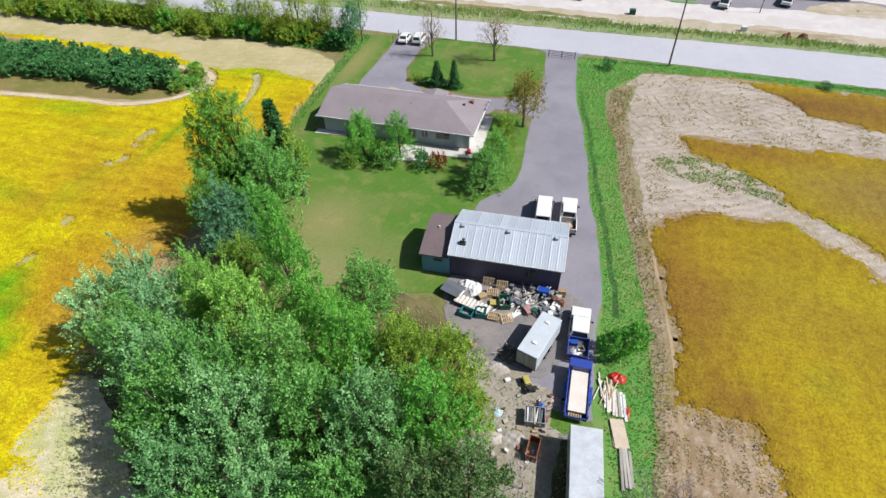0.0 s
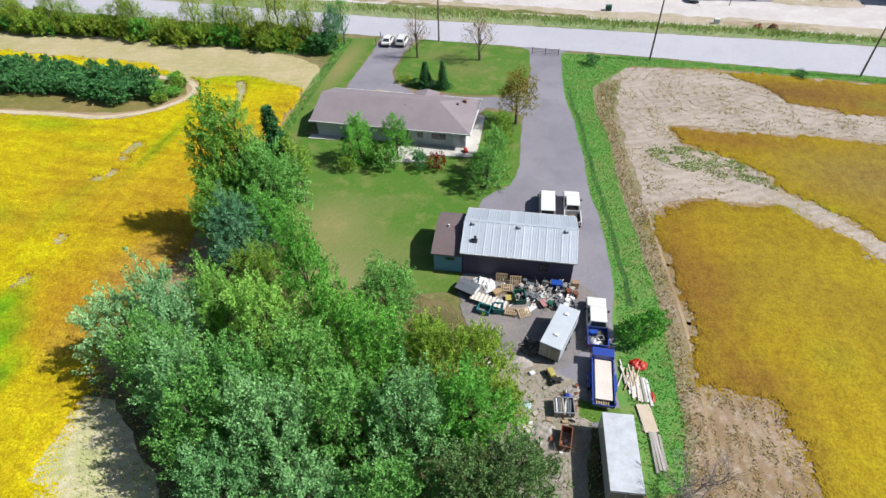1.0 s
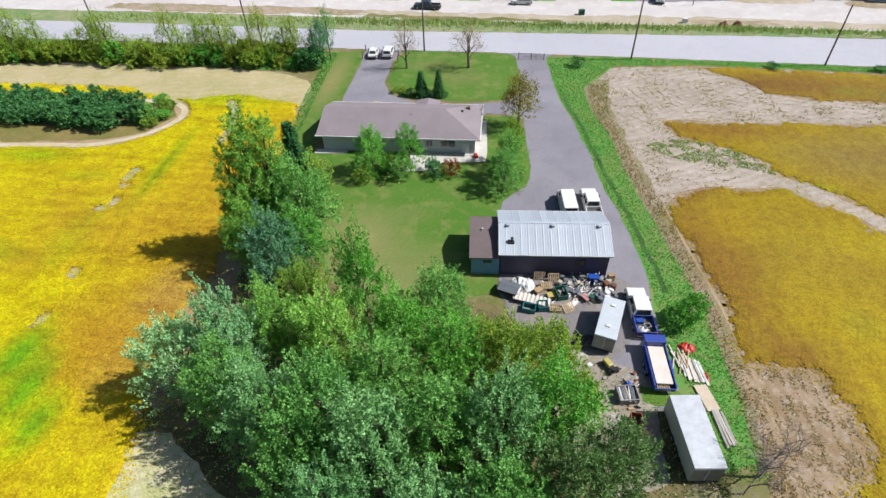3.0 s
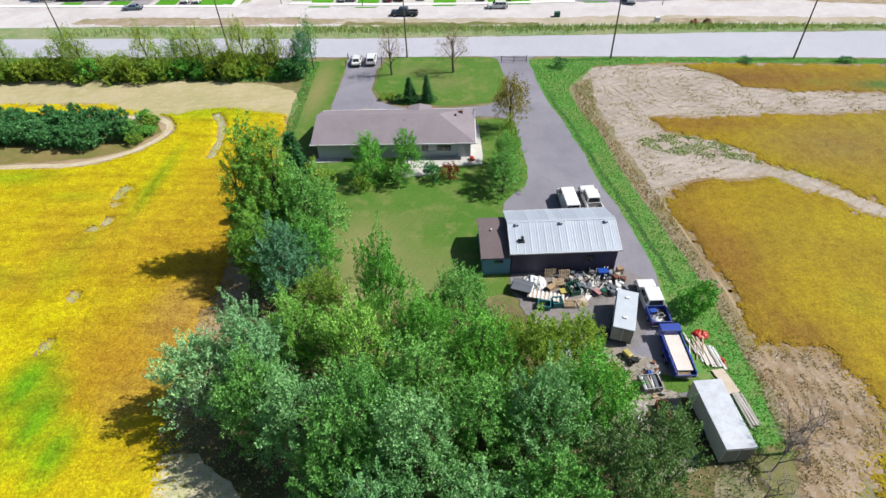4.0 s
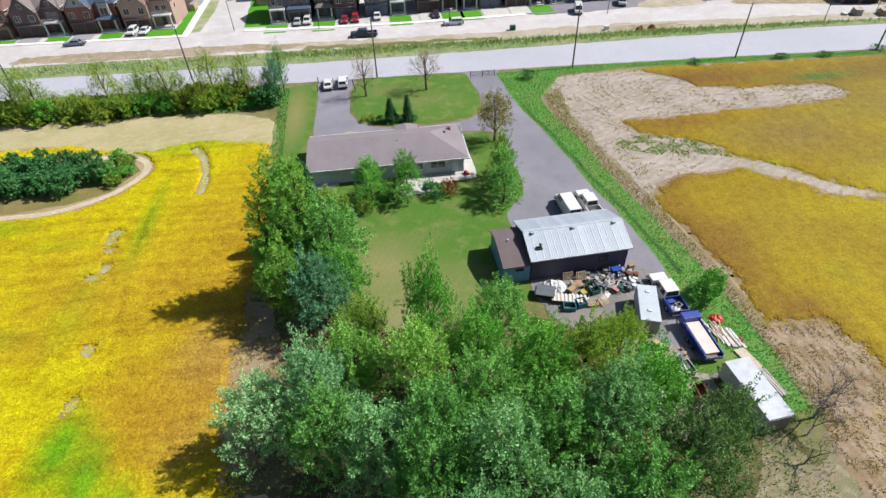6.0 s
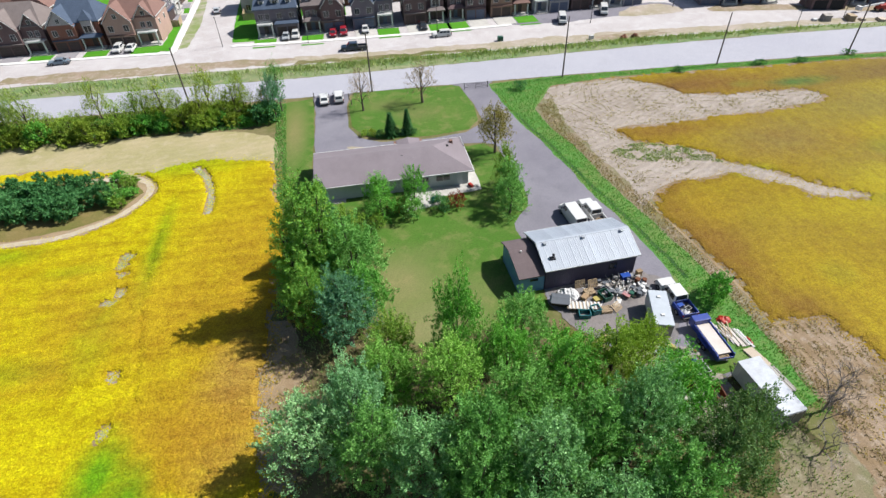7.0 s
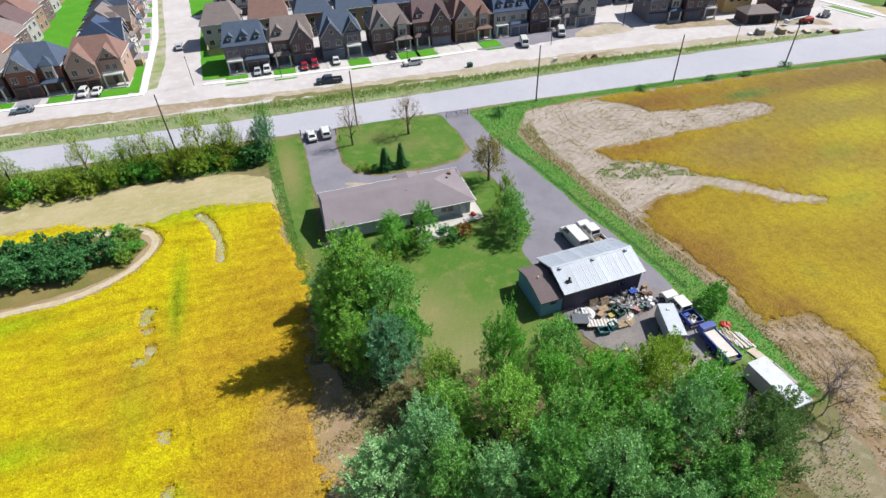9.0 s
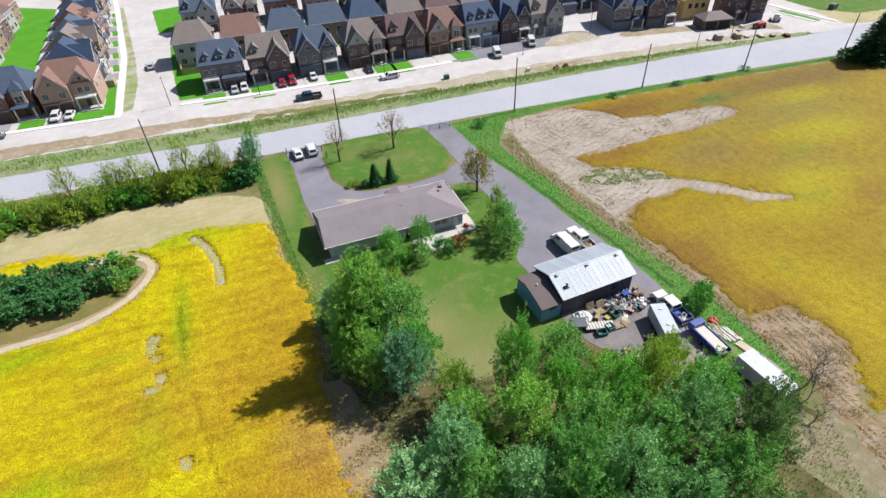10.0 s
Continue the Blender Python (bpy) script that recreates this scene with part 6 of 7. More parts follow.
t = box_trailer(-3.05, 34.2, -17.6, 2.0, 5.2, 2.4, "trailer_white", "trailer_white", "white enclosed cargo trailer with roof vents")
for y_ in (1.55, -1.2):
    bm = fresh()
    box(bm, -0.2, 0.2, y_ - 0.14, y_ + 0.14, 2.4, 2.52, 0.03)
    part("roof_vent", bm, M["white_paint"], t)
box_trailer(2.15, 22.7, 5, 2.45, 6.3, 2.6, "trailer_old", "trailer_white", "long white box trailer with a weathered roof")


def dump_trailer():
    ob = thing("dump_trailer", 1.0, 30.2, 0, 1.2, "blue dump trailer loaded with pale boards", "trailer")
    bm = fresh()
    box(bm, -0.95, 0.95, -2.7, 2.7, 0.55, 0.68)
    part("floor", bm, PAINT["blue"], ob)
    for s in (-1, 1):
        bm = fresh()
        box(bm, s * 0.92 - 0.05, s * 0.92 + 0.05, -2.7, 2.0, 0.6, 1.25, 0.02)
        for i in range(6):
            box(bm, s * 0.99 - 0.04, s * 0.99 + 0.04, -2.6 + i * 0.85, -2.5 + i * 0.85, 0.55, 1.25)
        part("side_wall", bm, PAINT["blue"], ob)
        bm = fresh()
        box(bm, s * 1.12 - 0.13, s * 1.12 + 0.13, -1.1, 0.6, 0.78, 0.84, 0.02)
        part("mudguard", bm, PAINT["blue"], ob)
        for y_ in (-0.65, 0.2):
            wheel(ob, s * 1.1, y_, 0.36, 0.22)
    bm = fresh()
    box(bm, -0.98, 0.98, 1.85, 2.75, 0.55, 1.7, 0.04)
    part("front_cover", bm, PAINT["blue"], ob, "raised blue front cover")
    bm = fresh()
    box(bm, -0.93, 0.93, -2.78, -2.7, 0.6, 0.95, 0.02)
    part("tailgate", bm, PAINT["blue"], ob)
    bm = fresh()
    rod(bm, (-0.5, 2.7, 0.5), (0, 3.8, 0.5), 0.06), rod(bm, (0.5, 2.7, 0.5), (0, 3.8, 0.5), 0.06)
    part("drawbar", bm, M["dark_metal"], ob)


dump_trailer()
for i in range(3):
    lying("plywood_sheet", 1.0 + 0.03 * i, 30.05 - 0.05 * i, 0.70 + i * 0.14, 1.5, 4.1, 0.13, 1.2, "pale_board", "pale plywood sheet stacked in the dump trailer", "board", "boards in the trailer")
for i in range(6):
    lying("plank", 0.5 + i * 0.2, 27.85, 0.70, 0.12, 0.9, 0.12, 1.2, "wood", "short wooden plank at the trailer's tail", "board", "boards in the trailer")
# in the pickup's bed
carton("storage_box", 0.15, 35.2, 0.66, 0.7, 0.45, 0.4, 8, "blue_plastic", "blue plastic tool box in the truck bed")
crate("storage_box", 0.8, 34.6, 0.66, 0.6, 0.5, 0.35, 20, "scrap", "grey tool tray in the truck bed")
heap("sack", 0.4, 34.4, 1.0, 0.9, 0.4, "tarp_white", "crumpled pale sack in the truck bed", "sack", 5, 0.66)
heap("sack", -2.4, 52.3, 1.2, 1.2, 0.5, "cardboard", "brown sack in the truck bed", "sack", 6, 0.66)


# ---- the yard behind the workshop ----
rng = random.Random(12)


def cart():
    ob = thing("utility_cart", -12.7, 39.0, 0, -20, "dark utility cart under a grey cover", "cart")
    bm = fresh()
    box(bm, -1.0, 1.0, -0.75, 0.75, 0.45, 0.9, 0.03)
    part("tub", bm, M["dark_metal"], ob)
    bm = fresh()
    solid(bm, [(-1.08, -0.85, 0.9), (1.08, -0.85, 0.9), (1.08, 0.85, 0.9), (-1.08, 0.85, 0.9), (-1.0, 0, 1.18), (1.0, 0, 1.12)], [(0, 3, 2, 1), (0, 1, 5, 4), (1, 2, 5), (2, 3, 4, 5), (3, 0, 4)])
    part("cover", bm, M["tarp_grey"], ob, "sagging grey cover")
    for s in (-1, 1):
        wheel(ob, s * 1.02, 0, 0.36, 0.2)
        bm = fresh()
        box(bm, s * 1.05 - 0.16, s * 1.05 + 0.16, -0.5, 0.5, 0.74, 0.8, 0.02)
        part("mudguard", bm, M["white_paint"], ob)


cart()
heap("tarp", -11.6, 40.5, 1.9, 1.7, 0.9, "tarp_white", "crumpled white tarp over a low pile", "tarp", 1)
heap("tarp", -10.6, 40.2, 1.3, 2.2, 0.6, "tarp_white", "white sheet hanging over stored goods", "tarp", 2)
# low slatted flatbed
fb = thing("slatted_trailer", -10.3, 37.7, 0, -14, "low tan flatbed with white slats", "trailer")
bm = fresh()
box(bm, -1.9, 1.9, -0.55, 0.55, 0.5, 0.6)
part("frame", bm, M["plywood"], fb)
for i in range(9):
    bm = fresh()
    box(bm, -1.75 + i * 0.42, -1.55 + i * 0.42, -0.6, 0.6, 0.62, 0.68, 0.01)
    part("slat", bm, M["white_paint"], fb)
for s in (-1, 1):
    wheel(fb, s * 0.5, -0.55, 0.27, 0.16)
for i in range(3):
    pallet(-7.9, 36.9, i * 0.135, -8 + 4 * i)
for i in range(4):
    pallet(-8.7, 39.9, i * 0.135, 20 - 5 * i)
pallet(-6.6, 37.0, 0.3, 30, (28, 0)), pallet(-7.9, 41.1, 0.5, 5, (62, 0)), pallet(-9.4, 41.3, 0.5, 0, (70, 0))
crate("storage_bin", -10.6, 36.6, 0, 1.3, 0.9, 0.6, -10, "teal_plastic", "teal plastic bin on the gravel", "bin")
crate("storage_bin", -9.2, 36.9, 0, 1.0, 1.0, 0.8, 5, "teal_plastic", "square teal plastic bin on the gravel", "bin")
crate("storage_bin", -7.2, 38.9, 0, 1.1, 1.5, 0.7, 15, "green_plastic", "dark green plastic bin on the gravel", "bin")
carton("storage_box", -8.2, 38.7, 0.0, 0.9, 0.7, 0.35, 12, "yellow_plastic", "faded yellow box on the gravel")
carton("storage_box", -3.6, 41.3, 0.0, 1.1, 0.7, 0.8, 4, "blue_plastic", "blue plastic box against the workshop wall")
carton("storage_box", -2.3, 40.6, 0.0, 0.5, 0.5, 0.6, 30, "rust", "rust-brown plastic box on the gravel")
carton("storage_box", -9.6, 39.2, 0.0, 0.8, 0.6, 0.5, 40, "cardboard", "brown carton on the gravel")
carton("storage_box", -1.7, 41.6, 0.0, 0.7, 0.5, 0.9, 10, "cardboard", "brown carton beside the workshop corner")
for x, y, m in ((-3.0, 38.9, "tarp_grey"), (-2.4, 39.2, "white_paint"), (-3.2, 38.3, "tarp_grey"), (-2.5, 38.5, "tarp_white"), (-1.6, 40.3, "rust"), (-4.1, 38.5, "green_plastic")):
    barrel(x, y, m, {"tarp_grey": "black steel drum on the gravel", "white_paint": "white plastic drum on the gravel", "tarp_white": "pale plastic drum on the gravel", "rust": "rusty steel drum by the workshop", "green_plastic": "green steel drum on the gravel"}[m], 0.7)
for i in range(46):
    a = Vector((rng.uniform(-6.6, -3.2), rng.uniform(38.6, 41.4), rng.uniform(0.05, 0.55)))
    d = Vector((rng.uniform(-1, 1), rng.uniform(-1, 1), rng.uniform(-0.12, 0.2))).normalized() * rng.uniform(0.8, 2.0)
    b = a + d
    b.z = max(0.05, b.z)
    pipe("metal_pipe", a, b, rng.uniform(0.03, 0.07), rng.choice(["scrap", "scrap", "scrap", "tarp_grey", "white_paint", "grey_wood"]), "scrap metal pipe in a tangled heap", "pipe", "scrap pipes")
for i in range(44):
    x, y = rng.uniform(-7.4, -1.4), rng.uniform(38.8, 41.6)
    carton("scrap_box", x, y, 0.0, rng.uniform(0.25, 0.6), rng.uniform(0.25, 0.5), rng.uniform(0.2, 0.6), rng.uniform(0, 90), rng.choice(["scrap", "tarp_grey", "tarp_grey", "white_paint", "tarp_grey", "scrap", "rubble"]), "small box among the scrap", "box", "scrap boxes")
for i in range(12):
    lying("loose_board", rng.uniform(-9.5, -4.5), rng.uniform(37.2, 41.4), 0.06 + 0.03 * i / 4, rng.uniform(0.12, 0.3), rng.uniform(0.9, 1.9), 0.03, rng.uniform(-60, 60), rng.choice(["plywood", "grey_wood", "white_paint"]), "loose board lying on the gravel", "board", "loose boards")
# red wheelbarrow
wb = thing("wheelbarrow", -4.7, 38.5, 0, 35, "faded red steel wheelbarrow tipped forward", "wheelbarrow")
bm = fresh()
frustum(bm, 0.22, -0.4, 0.3, 0.25, 0.55, -0.12, -0.08, -0.15)
part("tray", bm, M["faded_red"], wb)
bm = fresh()
for s in (-1, 1):
    rod(bm, (s * 0.3, -1.1, 0.55), (s * 0.12, 0.8, 0.2), 0.025), rod(bm, (s * 0.26, -0.4, 0.0), (s * 0.26, -0.4, 0.3), 0.02)
part("handle_frame", bm, M["wood"], wb)
bm = fresh()
rod(bm, (-0.05, 0.8, 0.2), (0.05, 0.8, 0.2), 0.2, n=14)
part("wheel", bm, M["tyre"], wb)
lying("loose_board", -6.0, 37.9, 0.02, 0.7, 1.3, 0.06, -40, "white_paint", "white door panel lying on the gravel", "board")
# lumber by the verge
for i in range(8):
    lying("plank", 3.45 + i * 0.24, 30.5 + rng.uniform(-0.25, 0.25) - 0.06 * i, 0.05 + 0.06 * (i % 2), 0.24, rng.uniform(2.3, 2.9), 0.07, rng.uniform(3, 9), rng.choice(["grey_wood", "white_paint", "grey_wood", "pale_board"]), "weathered grey plank in a loose stack", "board", "lumber stack", (0, rng.uniform(-8, 8)))
for i in range(9):
    lying("plank", 2.75 + i * 0.17, 31.4 + rng.uniform(-0.4, 0.5), 0.13 + 0.03 * (i % 3), 0.11, rng.uniform(1.8, 2.6), 0.05, rng.uniform(-24, 24), rng.choice(["plywood", "wood", "plywood", "pale_board"]), "pale narrow plank in a loose stack", "board", "lumber stack")
for i in range(3):
    lying("plywood_sheet", 4.7 + 0.05 * i, 27.5 - 0.08 * i, 0.06 + 0.05 * i, 1.15, 2.5, 0.045, 10 + 2 * i, "plywood", "pale plywood sheet stacked on the grass", "board", "stacked sheets")
for i in range(4):
    lying("stacked_board", 5.1 + 0.24 * i, 24.4 + rng.uniform(-0.2, 0.2), 0.06, 0.23, rng.uniform(3.0, 3.6), 0.16, 8 + rng.uniform(-2, 2), "grey_wood", "weathered board lying on the grass", "board", "weathered boards")
heap("red_tarp", 4.35, 32.9, 1.7, 1.3, 0.55, "red_plastic", "bright red tarp bundle under the bush", "tarp", 3, 0.03)
heap("red_tarp", 5.35, 29.6, 0.5, 1.3, 0.3, "red_plastic", "bright red tarp strip beside the lumber", "tarp", 4, 0.03)
# west of the dump trailer
mw = thing("garden_tractor", -3.3, 29.9, 0, 30, "yellow and black garden tractor in the weeds", "tractor")
bm = fresh()
box(bm, -0.28, 0.28, -0.1, 0.8, 0.35, 0.75, 0.06)
part("hood", bm, M["yellow_plastic"], mw)
bm = fresh()
box(bm, -0.3, 0.3, -0.75, -0.1, 0.3, 0.5, 0.04), box(bm, -0.22, 0.22, -0.7, -0.3, 0.5, 0.6, 0.03), box(bm, -0.22, 0.22, -0.78, -0.68, 0.55, 0.9, 0.03)
part("seat", bm, M["tyre"], mw)
for s in (-1, 1):
    wheel(mw, s * 0.4, -0.5, 0.28, 0.2), wheel(mw, s * 0.36, 0.65, 0.2, 0.15)
heap("brush_mound", -5.4, 32.9, 2.6, 1.9, 0.7, "dark_brush", "dark heap of brush and scrap beside the trailer, partly painted shade", "heap", 14, 0.05)
for i in range(26):
    a = Vector((-5.4 + rng.uniform(-1.2, 1.1), 32.9 + rng.uniform(-0.9, 0.8), rng.uniform(0.15, 0.6)))
    b = a + Vector((rng.uniform(-0.8, 0.8), rng.uniform(-0.8, 0.8), rng.uniform(-0.1, 0.25)))
    pipe("stick", a, b, rng.uniform(0.015, 0.035), rng.choice(["dark_brush", "grey_twig", "grey_wood"]), "dry stick on the brush heap", "stick", "brush sticks")
for i in range(16):
    lying("broken_sheet", -8.4 + rng.uniform(-1.3, 1.2), 31.0 + rng.uniform(-1.0, 0.9), 0.07, rng.uniform(0.2, 0.6), rng.uniform(0.2, 0.7), 0.03, rng.uniform(0, 180), rng.choice(["tarp_white", "scrap", "white_paint", "rubble"]), "broken pale sheet lying on the ground", "board", "broken sheets", (rng.uniform(-12, 12), 0))
for x, y, q in ((-9.5, 33.2, 10), (-9.0, 32.9, 50), (-9.8, 32.6, 80)):
    carton("storage_box", x, y, 0.06, 0.45, 0.35, 0.3, q, "cardboard", "brown carton on the gravel", group="loose cartons")
heap("blue_sheet", -5.3, 26.7, 0.8, 0.9, 0.12, "ice_sheet", "crumpled pale blue sheet in the weeds", "tarp", 15, 0.06)
heap("rubble_mound", -5.2, 24.3, 1.6, 1.3, 0.3, "rubble", "low heap of pale rubble by the trees", "heap", 16, 0.05)
crate("scrap_bin", -2.2, 26.9, 0, 1.7, 1.5, 0.8, 8, "scrap", "grey steel bin full of boards", "bin")
for i in range(7):
    lying("plank", -2.8 + i * 0.19, 26.9 + rng.uniform(-0.1, 0.1), 0.62 + 0.08 * (i % 2), 0.15, 1.6, 0.07, rng.uniform(-5, 12), rng.choice(["white_paint", "grey_wood", "tarp_grey"]), "painted board standing in the steel bin", "board", "boards in the bin")
heap("blue_tarp", -1.9, 28.2, 0.7, 0.6, 0.35, "blue_plastic", "small blue tarp bundle", "tarp", 7, 0.25)
for i in range(14):
    a = Vector((-1.9 + rng.uniform(-0.9, 0.7), 28.3 + rng.uniform(-0.5, 0.6), rng.uniform(0.05, 0.3)))
    b = a + Vector((rng.uniform(-1, 1), rng.uniform(-0.7, 0.7), rng.uniform(-0.05, 0.15)))
    b.z = max(0.05, b.z)
    pipe("metal_pipe", a, b, rng.uniform(0.025, 0.05), rng.choice(["rust", "scrap", "tarp_grey"]), "rusty pipe in a scrap heap", "pipe", "scrap pipes")
heap("sand_mound", -1.1, 28.9, 1.9, 1.7, 0.35, "rubble", "low heap of pale sand", "heap", 8)
heap("rubble_mound", -6.2, 31.2, 2.2, 1.6, 0.35, "rubble", "low heap of pale broken concrete", "heap", 9)
heap("rubble_mound", -3.6, 24.6, 2.2, 1.8, 0.4, "rubble", "low heap of pale rubble by the trees", "heap", 10)
crate("rusty_bin", -1.9, 24.0, 0, 0.9, 1.8, 0.9, -4, "rust", "rust-red steel bin beside the box trailer", "bin")
for i in range(26):
    x, y = rng.uniform(-5.5, -1.0), rng.uniform(22.5, 30.5)
    carton("scrap_box", x, y, 0.0, rng.uniform(0.15, 0.5), rng.uniform(0.15, 0.4), rng.uniform(0.1, 0.35), rng.uniform(0, 90), rng.choice(["rubble", "grey_wood", "tarp_white", "rust", "cardboard"]), "small scrap piece in the weeds", "box", "scrap boxes")
lying("loose_board", -36.4, 52.6, 0.04, 0.25, 1.2, 0.06, 60, "orange_plastic", "orange board lying on the lawn", "board")
# by the house
lying("garden_bench", -17.6, 65.3, 0.13, 0.5, 0.9, 0.45, 20, "red_plastic", "red plastic garden seat on the patio", "seat")
crate("garden_tub", -23.6, 62.6, 0.12, 1.1, 0.8, 0.5, 10, "teal_plastic", "turquoise tub on the patio", "tub")


# ---- poles, gate, roadside things ----
M["pole_wood"] = surface("pole_wood", (0.16, 0.13, 0.11), (0.11, 0.09, 0.08), 0.9, grain=8)


def utility_pole(x, y, h, lean=0.0):
    ob = thing("utility_pole", x, y, 0, 0, "tall dark wooden utility pole beside the road", "utility pole", "utility poles along the road")
    bm = fresh()
    rod(bm, (0, 0, -0.2), (lean, 0, h), 0.17, 0.11, 10)
    part("post", bm, M["pole_wood"], ob)
    bm = fresh()
    rod(bm, (lean, 0.14, h - 0.9), (lean, 0.3, h - 0.9), 0.05), rod(bm, (lean, -0.02, h), (lean, -0.02, h + 0.2), 0.05, 0.03)
    part("insulator", bm, M["grey_wood"], ob)


for x, y, h in ((-100, 106.8, 12), (-65.6, 104.4, 12), (-29.8, 103.6, 11.6), (9.8, 101.0, 12.2), (43.7, 99.4, 10.6), (73.4, 97.6, 10.6), (104.1, 94.6, 10.6), (136, 92.4, 10.6)):
    utility_pole(x, y, h)
for x, y, h in ((54.1, 137.9, 7), (28.3, 131.7, 7), (-43.1, 136.1, 6.5), (-64, 139, 7), (74.2, 115.4, 7), (-11, 134.6, 6.5), (90, 119, 7)):
    ob = thing("street_lamp", x, y, 0, 0, "slim dark street lamp beside the dirt street", "street lamp", "street lamps")
    bm = fresh()
    rod(bm, (0, 0, 0), (0, 0, h), 0.09, 0.05, 8)
    part("post", bm, M["dark_metal"], ob)
    bm = fresh()
    box(bm, -0.12, 0.12, -0.7, 0.1, h, h + 0.1, 0.03)
    part("head", bm, M["dark_metal"], ob)
gate = thing("farm_gate", -8.9, 100.1, 0, -1, "closed dark tubular gate across the drive", "gate")
for z in (0.35, 0.65, 0.95, 1.2):
    bm = fresh()
    rod(bm, (-2.35, 0, z), (2.35, 0, z), 0.03)
    part("rail", bm, M["dark_metal"], gate)
for x in (-2.4, 0, 2.4):
    bm = fresh()
    rod(bm, (x, 0, 0), (x, 0, 1.35), 0.06, n=8)
    part("post", bm, M["dark_metal"], gate)
for x, y in ((-41.4, 99.5), (-34.6, 101), (-41.5, 103), (-34.2, 98)):
    pipe("gate_post", (x, y, 0), (x, y, 1.3), 0.09, "pole_wood", "short dark post beside the drive", "post", "drive posts")
carton("utility_cabinet", 24.0, 120.6, 0.0, 1.0, 0.7, 0.9, 5, "white_paint", "white utility cabinet beside the ditch", "cabinet")
carton("utility_cabinet", 2.8, 125.2, 0.0, 1.2, 1.0, 1.0, 5, "green_plastic", "green utility cabinet on bare earth", "cabinet")
# lumps of dug soil, drawn with the rust material
heap("boulder", 31.4, 118.9, 2.0, 1.6, 1.3, "rust", "lump of dark brown dug earth by the ditch", "heap", 11)
heap("boulder", 34.2, 118.8, 2.0, 1.6, 1.6, "rust", "lump of dark brown dug earth by the ditch", "heap", 13)


# ---- the housing estate ----
M["osb"] = surface("yellow_board", (0.85, 0.6, 0.26), (0.75, 0.52, 0.22), 0.8, grain=3)
WALLS = {"brown": surface("brown_brick", (0.19, 0.125, 0.125), (0.15, 0.1, 0.1), 0.9, grain=4), "red": surface("red_brick", (0.3, 0.13, 0.09), (0.24, 0.11, 0.08), 0.9, grain=4),
         "grey": surface("grey_brick", (0.21, 0.19, 0.22), (0.17, 0.15, 0.18), 0.9, grain=4), "tan": surface("tan_brick", (0.38, 0.25, 0.18), (0.32, 0.21, 0.155), 0.9, grain=4),
         "pink": surface("pink_brick", (0.5, 0.34, 0.28), (0.44, 0.3, 0.25), 0.9, grain=4), "stone": surface("pale_stone", (0.48, 0.46, 0.46), (0.4, 0.39, 0.4), 0.9, grain=4)}
ROOFS = {"slate": surface("slate_shingle", (0.08, 0.115, 0.18), (0.065, 0.095, 0.15), 0.85, grain=5, vary=0.2), "navy": surface("navy_shingle", (0.05, 0.085, 0.165), (0.04, 0.07, 0.14), 0.85, grain=5, vary=0.2),
         "brown": surface("brown_roof", (0.26, 0.15, 0.125), (0.22, 0.125, 0.105), 0.85, grain=5, vary=0.2), "taupe": surface("taupe_shingle", (0.24, 0.2, 0.19), (0.2, 0.165, 0.16), 0.85, grain=5, vary=0.2),
         "plum": surface("plum_shingle", (0.16, 0.1, 0.105), (0.13, 0.085, 0.09), 0.85, grain=5, vary=0.2)}
M["walk"] = surface("pale_pavement", (0.95, 0.93, 0.9), (0.86, 0.84, 0.82), 0.9, grain=5)
M["asphalt_drive"] = surface("drive_asphalt", (0.36, 0.34, 0.36), (0.3, 0.29, 0.31), 0.95, grain=5)
M["garage_blue"] = surface("garage_door_blue", (0.13, 0.16, 0.24), rough=0.6)
M["garage_brown"] = surface("garage_door_brown", (0.09, 0.06, 0.055), rough=0.6)


